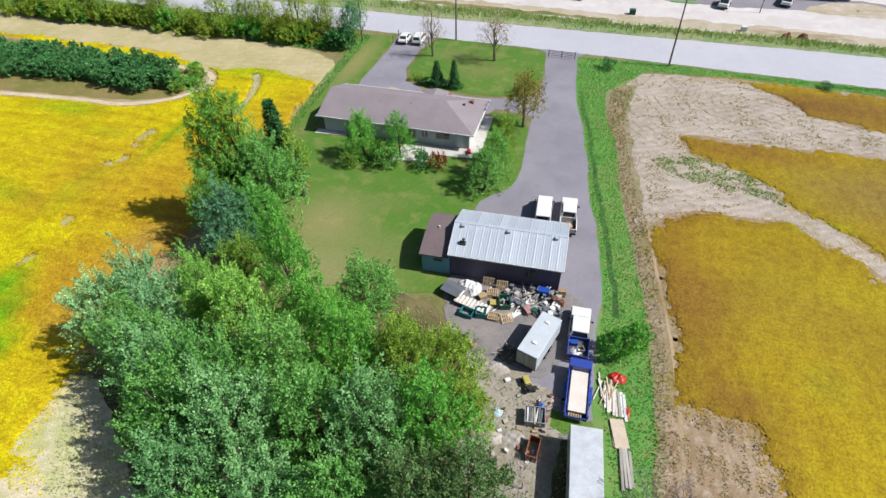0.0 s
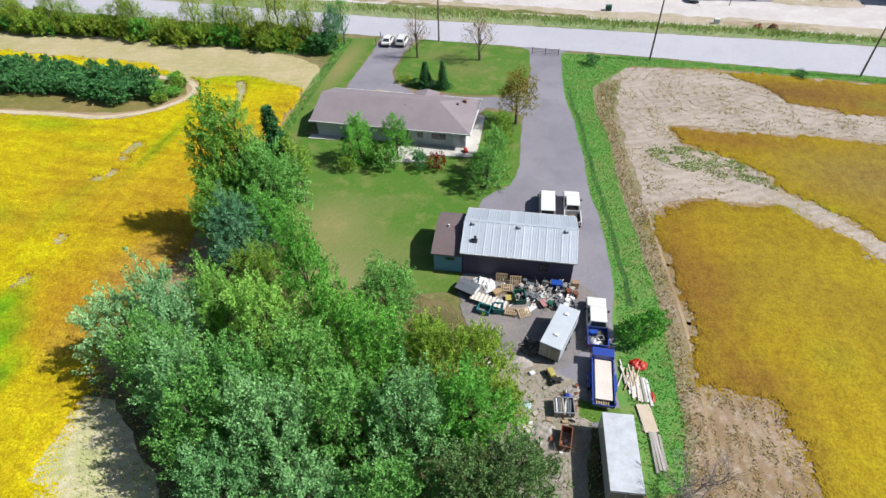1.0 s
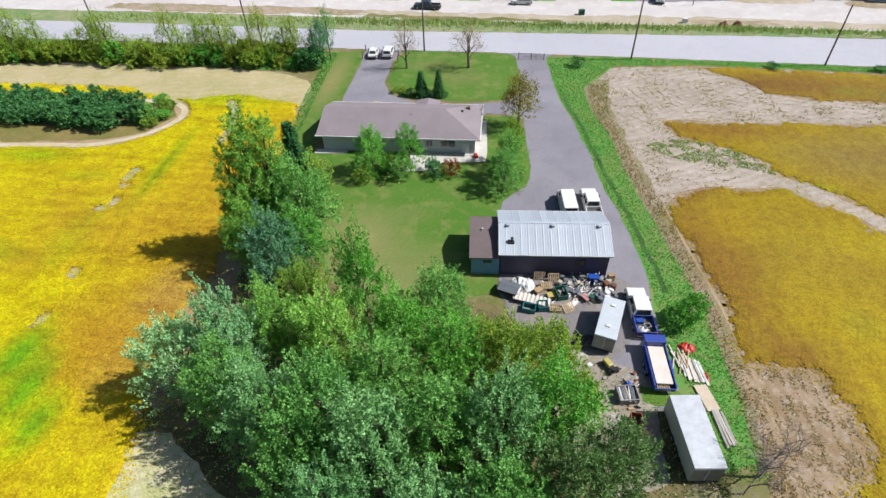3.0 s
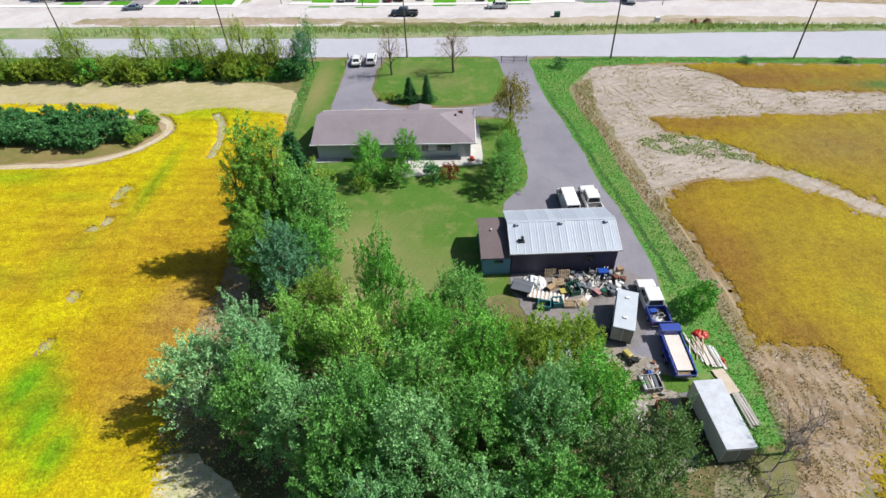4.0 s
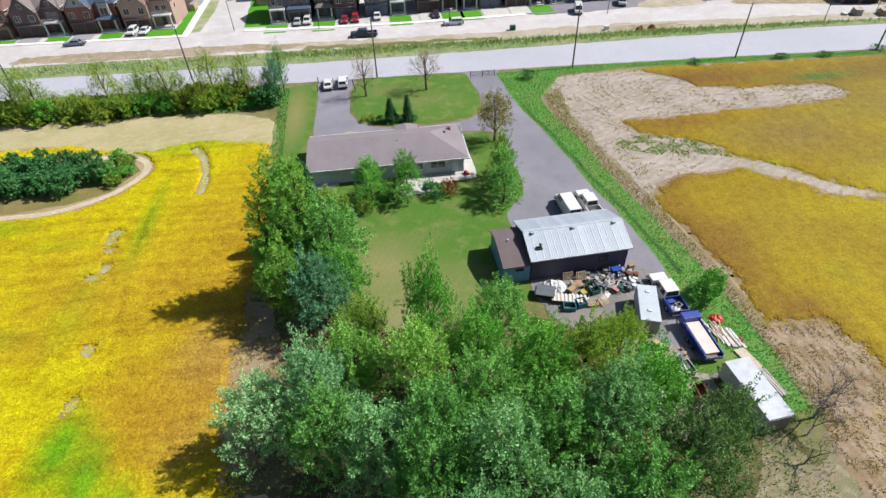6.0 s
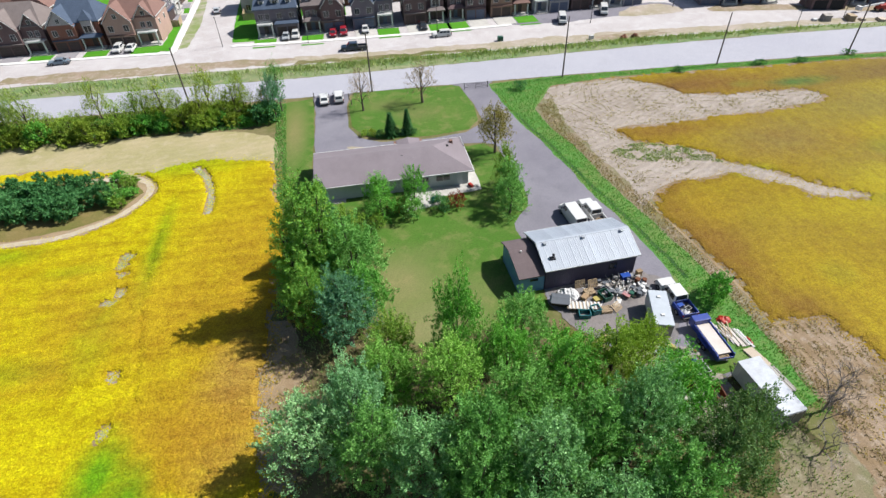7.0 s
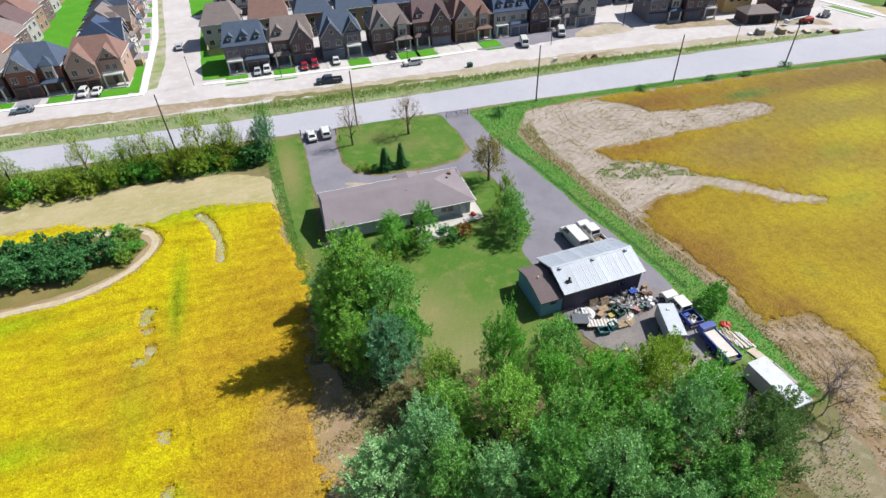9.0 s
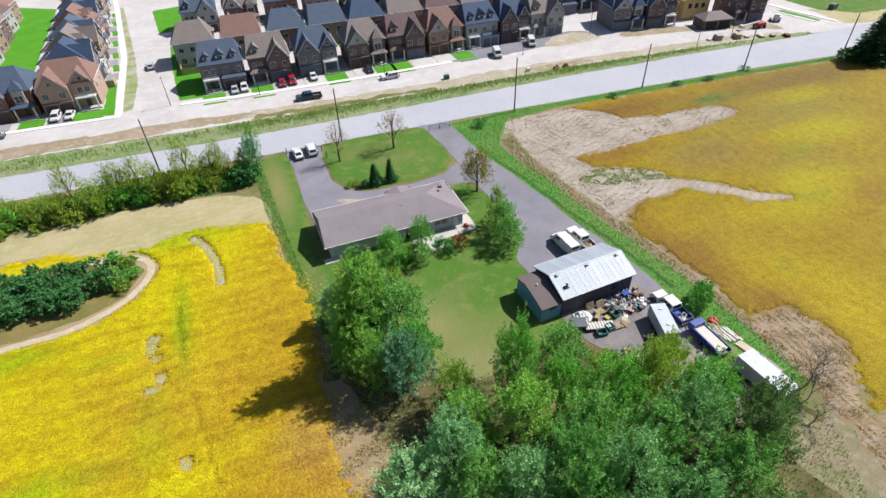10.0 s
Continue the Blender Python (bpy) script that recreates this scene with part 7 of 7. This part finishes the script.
def town_house(x, y, turn, w, wall, roof, style, label, group="estate houses", depth=12.0, door="garage_brown"):
    """A two-storey brick house with a steep roof, street gables or dormers, garage, porch and windows; its front looks along local -y."""
    ob = thing("town_house", x, y, 0, turn, label, "house", group)
    h, hw = 6.3, w / 2
    bm = fresh()
    box(bm, -hw, hw, 1.4, depth, 0, h)
    part("wall", bm, WALLS[wall], ob)
    bm = fresh()
    hip_roof(bm, -hw - 0.3, hw + 0.3, 1.0, depth + 0.35, h, 4.3, 1.1 if style in (1, 3) else 2.6, 1.1 if style in (1, 3) else 2.6)
    part("roof", bm, ROOFS[roof], ob)
    s = 1 if style % 2 else -1
    gx0, gx1 = sorted((s * hw, s * (hw - w * 0.55)))
    px0, px1 = sorted((-s * hw, -s * (hw - w * 0.42)))
    gm, pm, gw = (gx0 + gx1) / 2, (px0 + px1) / 2, gx1 - gx0

    def street_gable(a, b, front, z, rise, stone):
        m = (a + b) / 2
        g = fresh()
        prism(g, [(a + 0.1, z), (b - 0.1, z), (m, z + rise)], front + 0.02, front + 2.6, "y")
        part("gable_wall", g, WALLS["stone" if stone else wall], ob)
        g = fresh()
        prism(g, [(a - 0.3, z - 0.3), (m, z + rise + 0.08), (b + 0.3, z - 0.3), (b + 0.3, z - 0.05), (m, z + rise + 0.36), (a - 0.3, z - 0.05)], front - 0.35, 5.6, "y")
        part("gable_roof", g, ROOFS[roof], ob)
        g = fresh()
        for q in (-1, 1):
            e = a - 0.3 if q < 0 else b + 0.3
            prism(g, [(e, z - 0.34), (m, z + rise + 0.02), (m, z + rise + 0.24), (e, z - 0.12)][::q], front - 0.42, front - 0.34, "y")
        part("bargeboard", g, M["white_paint"], ob)
        window(ob, m, front, z + rise * 0.18, 0.9, 1.1)

    def dormer(m, wide, z):
        g = fresh()
        box(g, m - wide / 2, m + wide / 2, 2.3, 5.0, z, z + 1.5)
        part("dormer", g, M["white_siding"], ob)
        g = fresh()
        gable_y(g, m - wide / 2 - 0.25, m + wide / 2 + 0.25, 2.0, 5.6, z + 1.4, wide * 0.62, 0.12)
        part("dormer_roof", g, ROOFS[roof], ob)
        window(ob, m, 2.28, z + 0.3, wide * 0.6, 1.0)

    # garage wing with the room above it
    bm = fresh()
    box(bm, gx0, gx1, 0, 1.45, 0, h if style != 3 else 3.1)
    part("garage_wing", bm, WALLS[wall], ob)
    if style == 3:
        bm = fresh()
        hip_roof(bm, gx0 - 0.2, gx1 + 0.2, -0.4, 1.5, 3.05, 0.5, 0.6, 0.6, 0.15)
        part("garage_roof", bm, ROOFS[roof], ob)
        for q, wd in ((-0.3, 1.3), (0.02, 2.0), (0.33, 1.3)):
            dormer(q * w, wd, h + 0.5)
        for q in (-0.27, 0.27):
            window(ob, gm + q * gw, 1.38, 3.9, 1.3, 1.4)
    else:
        street_gable(gx0 + 0.2, gx1 - 0.2, 0.0, h - 0.2, 3.4, style == 2)
        for q in (-0.27, 0.27):
            window(ob, gm + q * gw, -0.02, 3.7, 1.3, 1.5)
    if style == 0:
        street_gable(px0 + 0.2, px1 - 0.1, 1.3, h - 0.1, 2.9, False)
    elif style == 2:
        bm = fresh()
        box(bm, pm - 1.2, pm + 1.2, 0.5, 1.5, 3.2, h + 0.6)
        part("bay", bm, WALLS["stone"], ob)
        bm = fresh()
        hip_roof(bm, pm - 1.4, pm + 1.4, 0.3, 3.2, h + 0.55, 2.1, 1.3, 1.3, 0.12)
        part("bay_roof", bm, ROOFS[roof], ob)
        window(ob, pm, 0.48, 4.0, 1.8, 1.7)
    elif style == 1:
        dormer(pm, 1.9, h + 0.6)
    if style != 2:
        for q in (-0.8, 0.8):
            window(ob, pm + q, 1.38, 3.9, 1.1, 1.4)
    # porch, two storeys high with a balcony rail on some
    bm = fresh()
    box(bm, px0, px1, -0.4, 1.4, 0, 0.5), box(bm, px0 + 0.4, px1 - 0.4, -1.0, -0.4, 0, 0.25)
    part("porch_step", bm, M["concrete"], ob)
    if style in (0, 3):
        bm = fresh()
        box(bm, px0 + 0.3, px1 - 0.3, -0.5, 1.4, 3.0, 3.3), box(bm, px0 + 0.3, px1 - 0.3, -0.5, -0.42, 4.0, 4.1)
        for q in np.arange(px0 + 0.4, px1 - 0.3, 0.3):
            box(bm, q - 0.03, q + 0.03, -0.48, -0.44, 3.3, 4.0)
        part("balcony", bm, M["white_paint"], ob, "white porch balcony with a railing")
    else:
        bm = fresh()
        hip_roof(bm, px0 - 0.2, px1 + 0.2, -0.6, 1.6, 3.0, 0.7, 0.9, 0.9, 0.2)
        part("porch_roof", bm, ROOFS[roof], ob)
    for q in (px0 + 0.45, px1 - 0.45):
        bm = fresh()
        box(bm, q - 0.16, q + 0.16, -0.4, -0.08, 0.5, 3.0)
        part("porch_post", bm, M["white_paint"], ob)
    bm = fresh()
    box(bm, pm - 0.5, pm + 0.5, 1.33, 1.4, 0.5, 2.6)
    part("front_door", bm, M[door], ob)
    # garage doors
    for a in ((gx0 + 0.4, gm - 0.15), (gm + 0.15, gx1 - 0.4)):
        bm = fresh()
        for i in range(4):
            box(bm, a[0], a[1], -0.05, 0.02, 0.05 + i * 0.58, 0.6 + i * 0.58)
        part("garage_door", bm, M[door], ob)
    if style != 3:
        bm = fresh()
        box(bm, gx0 + 0.1, gx1 - 0.1, -0.5, 0.0, 2.75, 2.95)
        part("garage_canopy", bm, ROOFS[roof], ob)
    # windows of the back and sides
    for q in (-0.3, 0.05, 0.33):
        window(ob, q * w, depth + 0.02, 3.9, 1.3, 1.3, "n"), window(ob, q * w, depth + 0.02, 0.9, 1.4, 1.5, "n")
    for q in (4.0, 8.5):
        window(ob, hw + 0.02, q, 3.9, 0.9, 1.2, "e"), window(ob, -hw - 0.02, q, 3.9, 0.9, 1.2, "w")
    bm = fresh()
    for q in (-1.2, 1.0):
        box(bm, q - 0.16, q + 0.16, depth - 3.0, depth - 2.65, h + 2.0, h + 2.5)
    part("roof_vent", bm, M["dark_metal"], ob)
    bm = fresh()
    for a, b, c, d in ((-hw - 0.42, hw + 0.42, depth + 0.35, depth + 0.45), (-hw - 0.45, -hw - 0.35, 1.0, depth + 0.4), (hw + 0.35, hw + 0.45, 1.0, depth + 0.4)):
        box(bm, a, b, c, d, h, h + 0.16)
    part("gutter", bm, M["white_paint"], ob)
    return ob


DESC = {"slate": "slate-grey", "navy": "dark blue", "brown": "reddish-brown", "taupe": "taupe", "plum": "dark brown"}
ROW = [(-50.4, 10.4, "grey", "slate", 3, "garage_brown"), (-38.7, 10.3, "brown", "taupe", 1, "garage_blue"), (-26.3, 10.5, "grey", "slate", 0, "garage_blue"), (-13.0, 10.6, "brown", "taupe", 2, "garage_brown"),
       (-1.6, 10.0, "brown", "plum", 1, "garage_blue"), (10.0, 10.4, "tan", "brown", 2, "garage_brown"), (21.4, 9.8, "stone", "navy", 3, "garage_blue"), (31.8, 9.4, "brown", "navy", 0, "garage_brown"), (42.4, 10.0, "stone", "taupe", 1, "garage_blue")]
for x, w, wall, roof, style, door in ROW:
    town_house(x, 142.6, -1.6, w, wall, roof, style, f"two-storey {wall} brick house with a {DESC[roof]} shingle roof", door=door)
for i, (x, roof, wall) in enumerate(((-56, "taupe", "stone"), (-43, "brown", "tan"), (-30.5, "slate", "red"), (-18.5, "slate", "tan"), (-6.5, "navy", "brown"), (5.5, "taupe", "tan"), (17.5, "plum", "brown"), (29.5, "taupe", "red"), (41.5, "slate", "brown"))):
    town_house(x, 176.5, 178.4, 10.6, wall, roof, i % 4, f"two-storey {wall} brick house with a {DESC[roof]} shingle roof")
for i, (x, roof, wall) in enumerate(((-54, "slate", "stone"), (-41, "taupe", "brown"), (-28, "navy", "red"), (-15, "slate", "tan"), (-2, "taupe", "brown"), (11, "slate", "red"), (24, "brown", "brown"))):
    town_house(x, 194, -1.6, 10.6, wall, roof, (i + 1) % 4, f"two-storey {wall} brick house with a {DESC[roof]} shingle roof")
for x, w, wall, roof, style in ((-85.6, 12.0, "pink", "brown", 0), (-98.6, 11.4, "red", "slate", 2), (-111.4, 11.4, "brown", "taupe", 0), (-124.4, 11.4, "tan", "brown", 3)):
    town_house(x, 145.2, -1.6, w, wall, roof, style, f"two-storey {wall} brick house with a {DESC[roof]} shingle roof")
for i, roof in enumerate(("navy", "taupe", "slate", "brown", "navy", "taupe", "slate")):
    town_house(-80.6 - i * 0.8, 167.5 + i * 11.6, 85, 10.2, ("grey", "tan", "brown", "red")[i % 4], roof, i % 4, f"two-storey house with a {DESC[roof]} shingle roof")
    town_house(-121.0 - i * 0.8, 168.5 + i * 11.6, 265, 10.2, ("tan", "brown", "stone")[i % 3], ("brown", "taupe", "plum")[i % 3], (i + 1) % 4, "two-storey brick house with a brown shingle roof")
for x, y, w, wall, roof, style in ((66.5, 136.5, 10.0, "grey", "navy", 2), (77.2, 134.6, 9.6, "brown", "slate", 0), (103.4, 126.5, 9.6, "brown", "plum", 1), (57.0, 158, 10, "grey", "slate", 3), (69, 158, 10, "brown", "navy", 1), (81, 156, 10, "red", "taupe", 2), (93, 152, 10, "brown", "slate", 0)):
    town_house(x, y, -12 if x > 60 else -4, w, wall, roof, style, f"two-storey {wall} brick house with a {DESC[roof]} shingle roof", door="garage_blue")
gar = thing("site_garage", 91.0, 128.2, 0, -12, "low half-built garage with a grey hipped roof", "garage")
bm = fresh()
box(bm, -4.4, 4.4, -3.0, 3.0, 0, 2.7)
part("wall", bm, WALLS["brown"], gar)
bm = fresh()
hip_roof(bm, -4.8, 4.8, -3.4, 3.4, 2.65, 1.7, 2.8, 2.8)
part("roof", bm, ROOFS["taupe"], gar)
# black panels stand in for the shade inside the open doorways
for q in (-2.1, 2.1):
    bm = fresh()
    box(bm, q - 1.7, q + 1.7, -3.06, -2.98, 0, 2.3)
    part("dark_doorway_panel", bm, M["tyre"], gar)

# lots, walks and drives of the estate
def slab(name, pts, h, mat_, label, category):
    bm = fresh()
    prism(bm, pts, 0.0, h, "z")
    return tagged(new(name, mesh_of(bm, name, M[mat_])), label, category, kind="structure")


slab("sidewalk", [(-62, 138.0), (-40, 135.9), (-17, 134.8), (8.5, 134.9), (8.5, 136.1), (-17, 136.1), (-40, 137.2), (-61, 139.3)], 0.14, "walk", "pale concrete pavement with a kerb", "pavement")
slab("sidewalk", [(-140, 141.5), (-100, 138.7), (-75.4, 137.0), (-75.2, 138.4), (-100, 140.0), (-140, 142.9)], 0.14, "walk", "pale concrete pavement with a kerb", "pavement")
slab("sidewalk", [(-76.4, 138.4), (-74.9, 138.4), (-76.2, 181), (-82.5, 244), (-94, 330), (-95.6, 330), (-84, 244), (-77.7, 181)], 0.14, "walk", "pale concrete pavement along the side street", "pavement")
for x, w, *_ in ROW[:6]:
    s = 1 if ROW[[r[0] for r in ROW].index(x)][4] % 2 else -1
    a, b = sorted((x + s * w * 0.5, x + s * (w * 0.5 - w * 0.56)))
    slab("house_drive", [(a + 0.3, 136.2), (b - 0.3, 136.2), (b - 0.3, 142.6), (a + 0.3, 142.6)], 0.10, "concrete", "pale concrete house drive", "driveway")
    c, d = (b, x + w / 2 + 0.9) if s < 0 else (x - w / 2 - 0.9, a)
    region("front_lawn", [(c, 137.4 if x < -30 else 136.3), (d, 137.2 if x < -30 else 136.2), (d, 141.4), (c, 141.4)], 0.06, M["bright_lawn"], "small bright green front lawn", "lawn", 0.05, 0.8)
    region("kerb_lawn", [(c, 135.0 + (1.4 if x < -40 else 0.2)), (d, 134.9 + (1.2 if x < -40 else 0.1)), (d, 134.2 + (1.0 if x < -40 else 0)), (c, 134.3 + (1.2 if x < -40 else 0))], 0.05, M["bright_lawn"], "narrow green strip beside the kerb", "lawn", 0.1, 0.8)
region("corner_lawn", [(-62.0, 141.2), (-55.8, 140.6), (-55.8, 168), (-57.5, 187), (-64.2, 185), (-63.8, 171), (-62.8, 152)], 0.05, M["bright_lawn"], "bright green side lawn of the corner house", "lawn", 0.2)
region("corner_lawn", [(-67.6, 200.7), (-58, 201.4), (-60, 232), (-70.4, 230)], 0.05, M["bright_lawn"], "bright green side lawn beside the street", "lawn", 0.2)
slab("sidewalk", [(-66.6, 197.6), (-50, 198.6), (-50, 199.9), (-66.8, 199.0)], 0.14, "walk", "pale concrete pavement beside a lawn", "pavement")
region("corner_lawn", [(-79.4, 140), (-76.6, 139), (-77.4, 160), (-79.2, 166), (-81, 160), (-79.2, 150)], 0.05, M["bright_lawn"], "bright green side lawn of the corner house", "lawn", 0.1)
region("corner_lawn", [(-86, 139.4), (-79, 138.8), (-79, 144), (-86, 144)], 0.052, M["bright_lawn"], "bright green front lawn of the corner house", "lawn", 0.1)
region("street_verge", [(-74.8, 140), (-72.6, 140.4), (-72.2, 158), (-74.0, 181), (-80.6, 240), (-81.8, 240), (-75.8, 181)], 0.04, M["street_weeds"], "patchy grass strip along the side street", "verge", 0.2)
region("back_lawn", [(-113, 152), (-104, 160), (-100, 178), (-104, 250), (-122, 262), (-116, 200)], 0.05, M["bright_lawn"], "wide bright green back lawns", "lawn", 0.2)
for i in range(6):
    slab("house_drive", [(-80.4 - i * 0.9, 163.5 + i * 11.6), (-77.2 - i * 0.9, 163.5 + i * 11.6), (-77.6 - i * 0.9, 168.6 + i * 11.6), (-80.8 - i * 0.9, 168.6 + i * 11.6)], 0.09, "asphalt_drive", "grey asphalt house drive", "driveway")
    region("front_lawn", [(-78.9 - i * 0.9, 170 + i * 11.6), (-77.4 - i * 0.9, 170 + i * 11.6), (-78 - i * 0.9, 175 + i * 11.6), (-79.6 - i * 0.9, 175 + i * 11.6)], 0.06, M["bright_lawn"], "small bright green front lawn", "lawn", 0.05)
for i in range(4):
    region("back_lawn", [(-53 + i * 12, 156), (-45 + i * 12, 156), (-45 + i * 12, 170), (-53 + i * 12, 170)], 0.05, M["bright_lawn"], "bright green lawn between the houses", "lawn", 0.1)
region("estate_green", [(131.6, 137), (133, 111), (300, 98.6), (330, 300), (170, 300), (136, 160)], 0.03, M["lawn"], "rough green land beyond the estate", "ground", 0.5)


# drives of the western houses
for x in (-88.6, -101.4, -114.2):
    slab("house_drive", [(x - 2.4, 139.8), (x + 2.6, 139.6), (x + 2.6, 145.2), (x - 2.4, 145.2)], 0.1, "asphalt_drive", "grey asphalt house drive", "driveway")
    region("front_lawn", [(x - 8.5, 140.2), (x - 3, 140), (x - 3, 144), (x - 8.5, 144)], 0.06, M["bright_lawn"], "small bright green front lawn", "lawn", 0.1)
# the unfinished corner of the estate
slab("kerb", [(122.4, 137), (124.0, 137), (127.6, 115.6), (126.6, 114.8)], 0.16, "walk", "new pale kerb at the junction", "kerb")
slab("kerb", [(118.4, 131), (119.2, 131), (122.0, 117.6), (121.2, 117.2)], 0.16, "walk", "new pale kerb at the junction", "kerb")
region("island_green", [(119.6, 131), (122.6, 131), (124.6, 118), (122.4, 117.6)], 0.03, M["rough_grass"], "weedy strip between two kerbs", "verge", 0.3)
region("dry_ground", [(128, 112.5), (133, 110.4), (200, 105), (200, 112), (140, 118), (130, 128)], 0.035, M["hay"], "trampled dry grass beside the junction", "ground", 0.8)
region("gravel_lot", smooth([(8, 136), (23, 134), (36, 135), (53, 134), (56, 137), (52, 143), (30, 143.4), (10, 142.6)]), 0.034, M["gravel"], "grey gravel lots before unfinished houses", "ground", 0.6)
region("dirt_lot", smooth([(38, 134.6), (53, 133.6), (55.4, 137), (51, 142), (42, 140)]), 0.038, M["bank_pale"], "heaped pale earth before an unfinished house", "ground", 0.6)
region("dirt_lot", smooth([(62, 132), (84, 127), (100, 121), (108, 117), (106, 125), (90, 129), (70, 137)]), 0.036, M["bank_earth"], "muddy brown building ground", "ground", 0.8)
fr = thing("timber_shell", 92.2, 139.6, 0, -12, "unfinished house shell of yellow board", "house")
bm = fresh()
box(bm, -4.2, 4.2, -3.2, 3.2, 0, 5.6)
part("wall", bm, M["osb"], fr)
bm = fresh()
prism(bm, [(-4.6, 5.5), (4.6, 5.5), (0, 8.6)], -3.4, 3.4, "y")
part("roof", bm, M["osb"], fr)
# no holes in the wall: dark panels imitate the shaded inside
for q in (-2.2, 0, 2.2):
    bm = fresh()
    box(bm, q - 0.55, q + 0.55, -3.24, -3.18, 3.2, 4.6)
    part("dark_window_panel", bm, M["dark_metal"], fr)
for x, y, w, d, h, mat_, label in ((84.3, 118.2, 2.6, 1.8, 1.4, "rubble", "stack of grey blocks beside the ditch"), (89.9, 116.8, 3.0, 1.6, 1.3, "wood", "stack of brown timber beside the ditch"), (92.6, 115.9, 1.6, 1.2, 0.5, "plywood", "low stack of boards beside the ditch"),
    (96.5, 114.5, 2.6, 1.4, 0.6, "plywood", "low stack of boards beside the ditch"), (99.6, 113.2, 1.5, 1.2, 0.7, "grey_wood", "heap of grey boards beside the ditch"), (103.2, 111.6, 2.2, 1.3, 0.7, "rust", "heap of brown rubbish beside the ditch"), (81.6, 118.6, 1.4, 1.0, 0.5, "tarp_white", "white sack of material beside the ditch")):
    for k in range(4):
        lying("building_board", x + 0.1 * math.sin(k * 5), y + 0.1 * math.cos(k * 7), h * k / 4, w * (1 - 0.06 * k), d, h / 4 - 0.02, 70 + 4 * math.sin(k * 3), mat_, label, "board", "building material")
boom = thing("boom_lift", 100.4, 121.0, 0, -6, "red and white lifting machine with its boom lowered", "machine")
bm = fresh()
box(bm, 0.4, 3.4, -0.9, 0.9, 0.5, 1.7, 0.1)
part("chassis", bm, M["red_plastic"], boom)
bm = fresh()
rod(bm, (1.6, 0, 1.9), (-4.2, 0, 1.2), 0.28, 0.2, 8), box(bm, -4.9, -4.0, -0.7, 0.7, 0.6, 1.5, 0.05)
part("boom", bm, M["white_paint"], boom)
for q in (0.9, 2.9):
    for e in (-0.95, 0.95):
        bm = fresh()
        rod(bm, (q, e - 0.15, 0.5), (q, e + 0.15, 0.5), 0.5, n=12)
        part("wheel", bm, M["tyre"], boom)
skid = thing("loader", 111.4, 123.2, 0, 40, "white and black compact loader", "machine")
bm = fresh()
box(bm, -0.8, 0.8, -1.3, 0.9, 0.5, 1.5, 0.08), box(bm, -0.7, 0.7, -0.8, 0.7, 1.5, 2.2, 0.06)
part("body", bm, M["white_paint"], skid)
bm = fresh()
box(bm, -0.9, 0.9, 1.2, 1.9, 0.1, 0.7, 0.05), box(bm, -0.62, 0.62, -0.7, 0.74, 1.6, 2.1)
part("bucket", bm, M["dark_metal"], skid)
for q in (-0.8, 0.5):
    for e in (-0.85, 0.85):
        wheel(skid, e, q, 0.42, 0.3)
carton("site_container", 136.9, 124.6, 0.0, 2.6, 1.6, 1.6, 10, "tarp_grey", "dark grey container on dry grass", "container")


def fence(x0, y0, x1, y1, label):
    n = max(2, int(math.hypot(x1 - x0, y1 - y0) / 0.3))
    turn = math.degrees(math.atan2(y1 - y0, x1 - x0))
    ob = thing("board_fence", x0, y0, 0, turn, label, "fence")
    bm = fresh()
    box(bm, -0.14, 0.14, -0.015, 0.015, 0.05, 1.8)
    me = mesh_of(bm, "board", M["wood"])
    for i in range(n):
        share("board", me, ob, pose((i + 0.5) * 0.3, 0, 0))


fence(-61, 158.5, -56, 158.5, "new wooden board fence beside a house"), fence(-61, 158.5, -61, 166, "new wooden board fence beside a house")
fence(-80.2, 158.0, -77.6, 158.0, "new wooden board fence behind a house"), fence(-77.6, 158.0, -77.9, 163, "new wooden board fence behind a house")

# cars of the estate
for kind, colour, x, y, turn, label in (("sedan", "red", -36.9, 139.9, 178, "dark red car parked on a house drive"), ("suv", "red", -34.2, 140.2, 178, "dark red car parked on a house drive"),
    ("sedan", "white", -28.7, 140.6, 178, "white car parked on a house drive"), ("sedan", "silver", -48.6, 140.6, 178, "silver car parked on a house drive"), ("suv", "white", -46.2, 141.0, 178, "white car parked on a house drive"),
    ("suv", "white", -10.4, 131.9, 88, "white car parked along the dirt street"), ("pickup", "navy", -32.2, 128.2, 86, "dark blue pickup on the dirt street"),
    ("suv", "white", -89.2, 142.6, 178, "white car parked on a house drive"), ("sedan", "white", -86.2, 142.3, 178, "white car parked on a house drive"), ("sedan", "slate", -101, 137.0, 92, "blue-grey car parked along the street"),
    ("van", "white", 21.6, 134.3, 165, "white van at the building site"), ("van", "white", 34.5, 138.2, 160, "white van at the building site"), ("sedan", "silver", -69.3, 168.3, 8, "silver car on the side street"),
    ("sedan", "black", -13.9, 139.2, 178, "black car parked on a house drive")):
    vehicle({"sedan": "sedan_car", "suv": "family_car", "van": "work_van", "pickup": "pickup_truck"}[kind], kind, colour, x, y, turn, label, z=0.05 if y < 112 and y > 104 else 0.02)
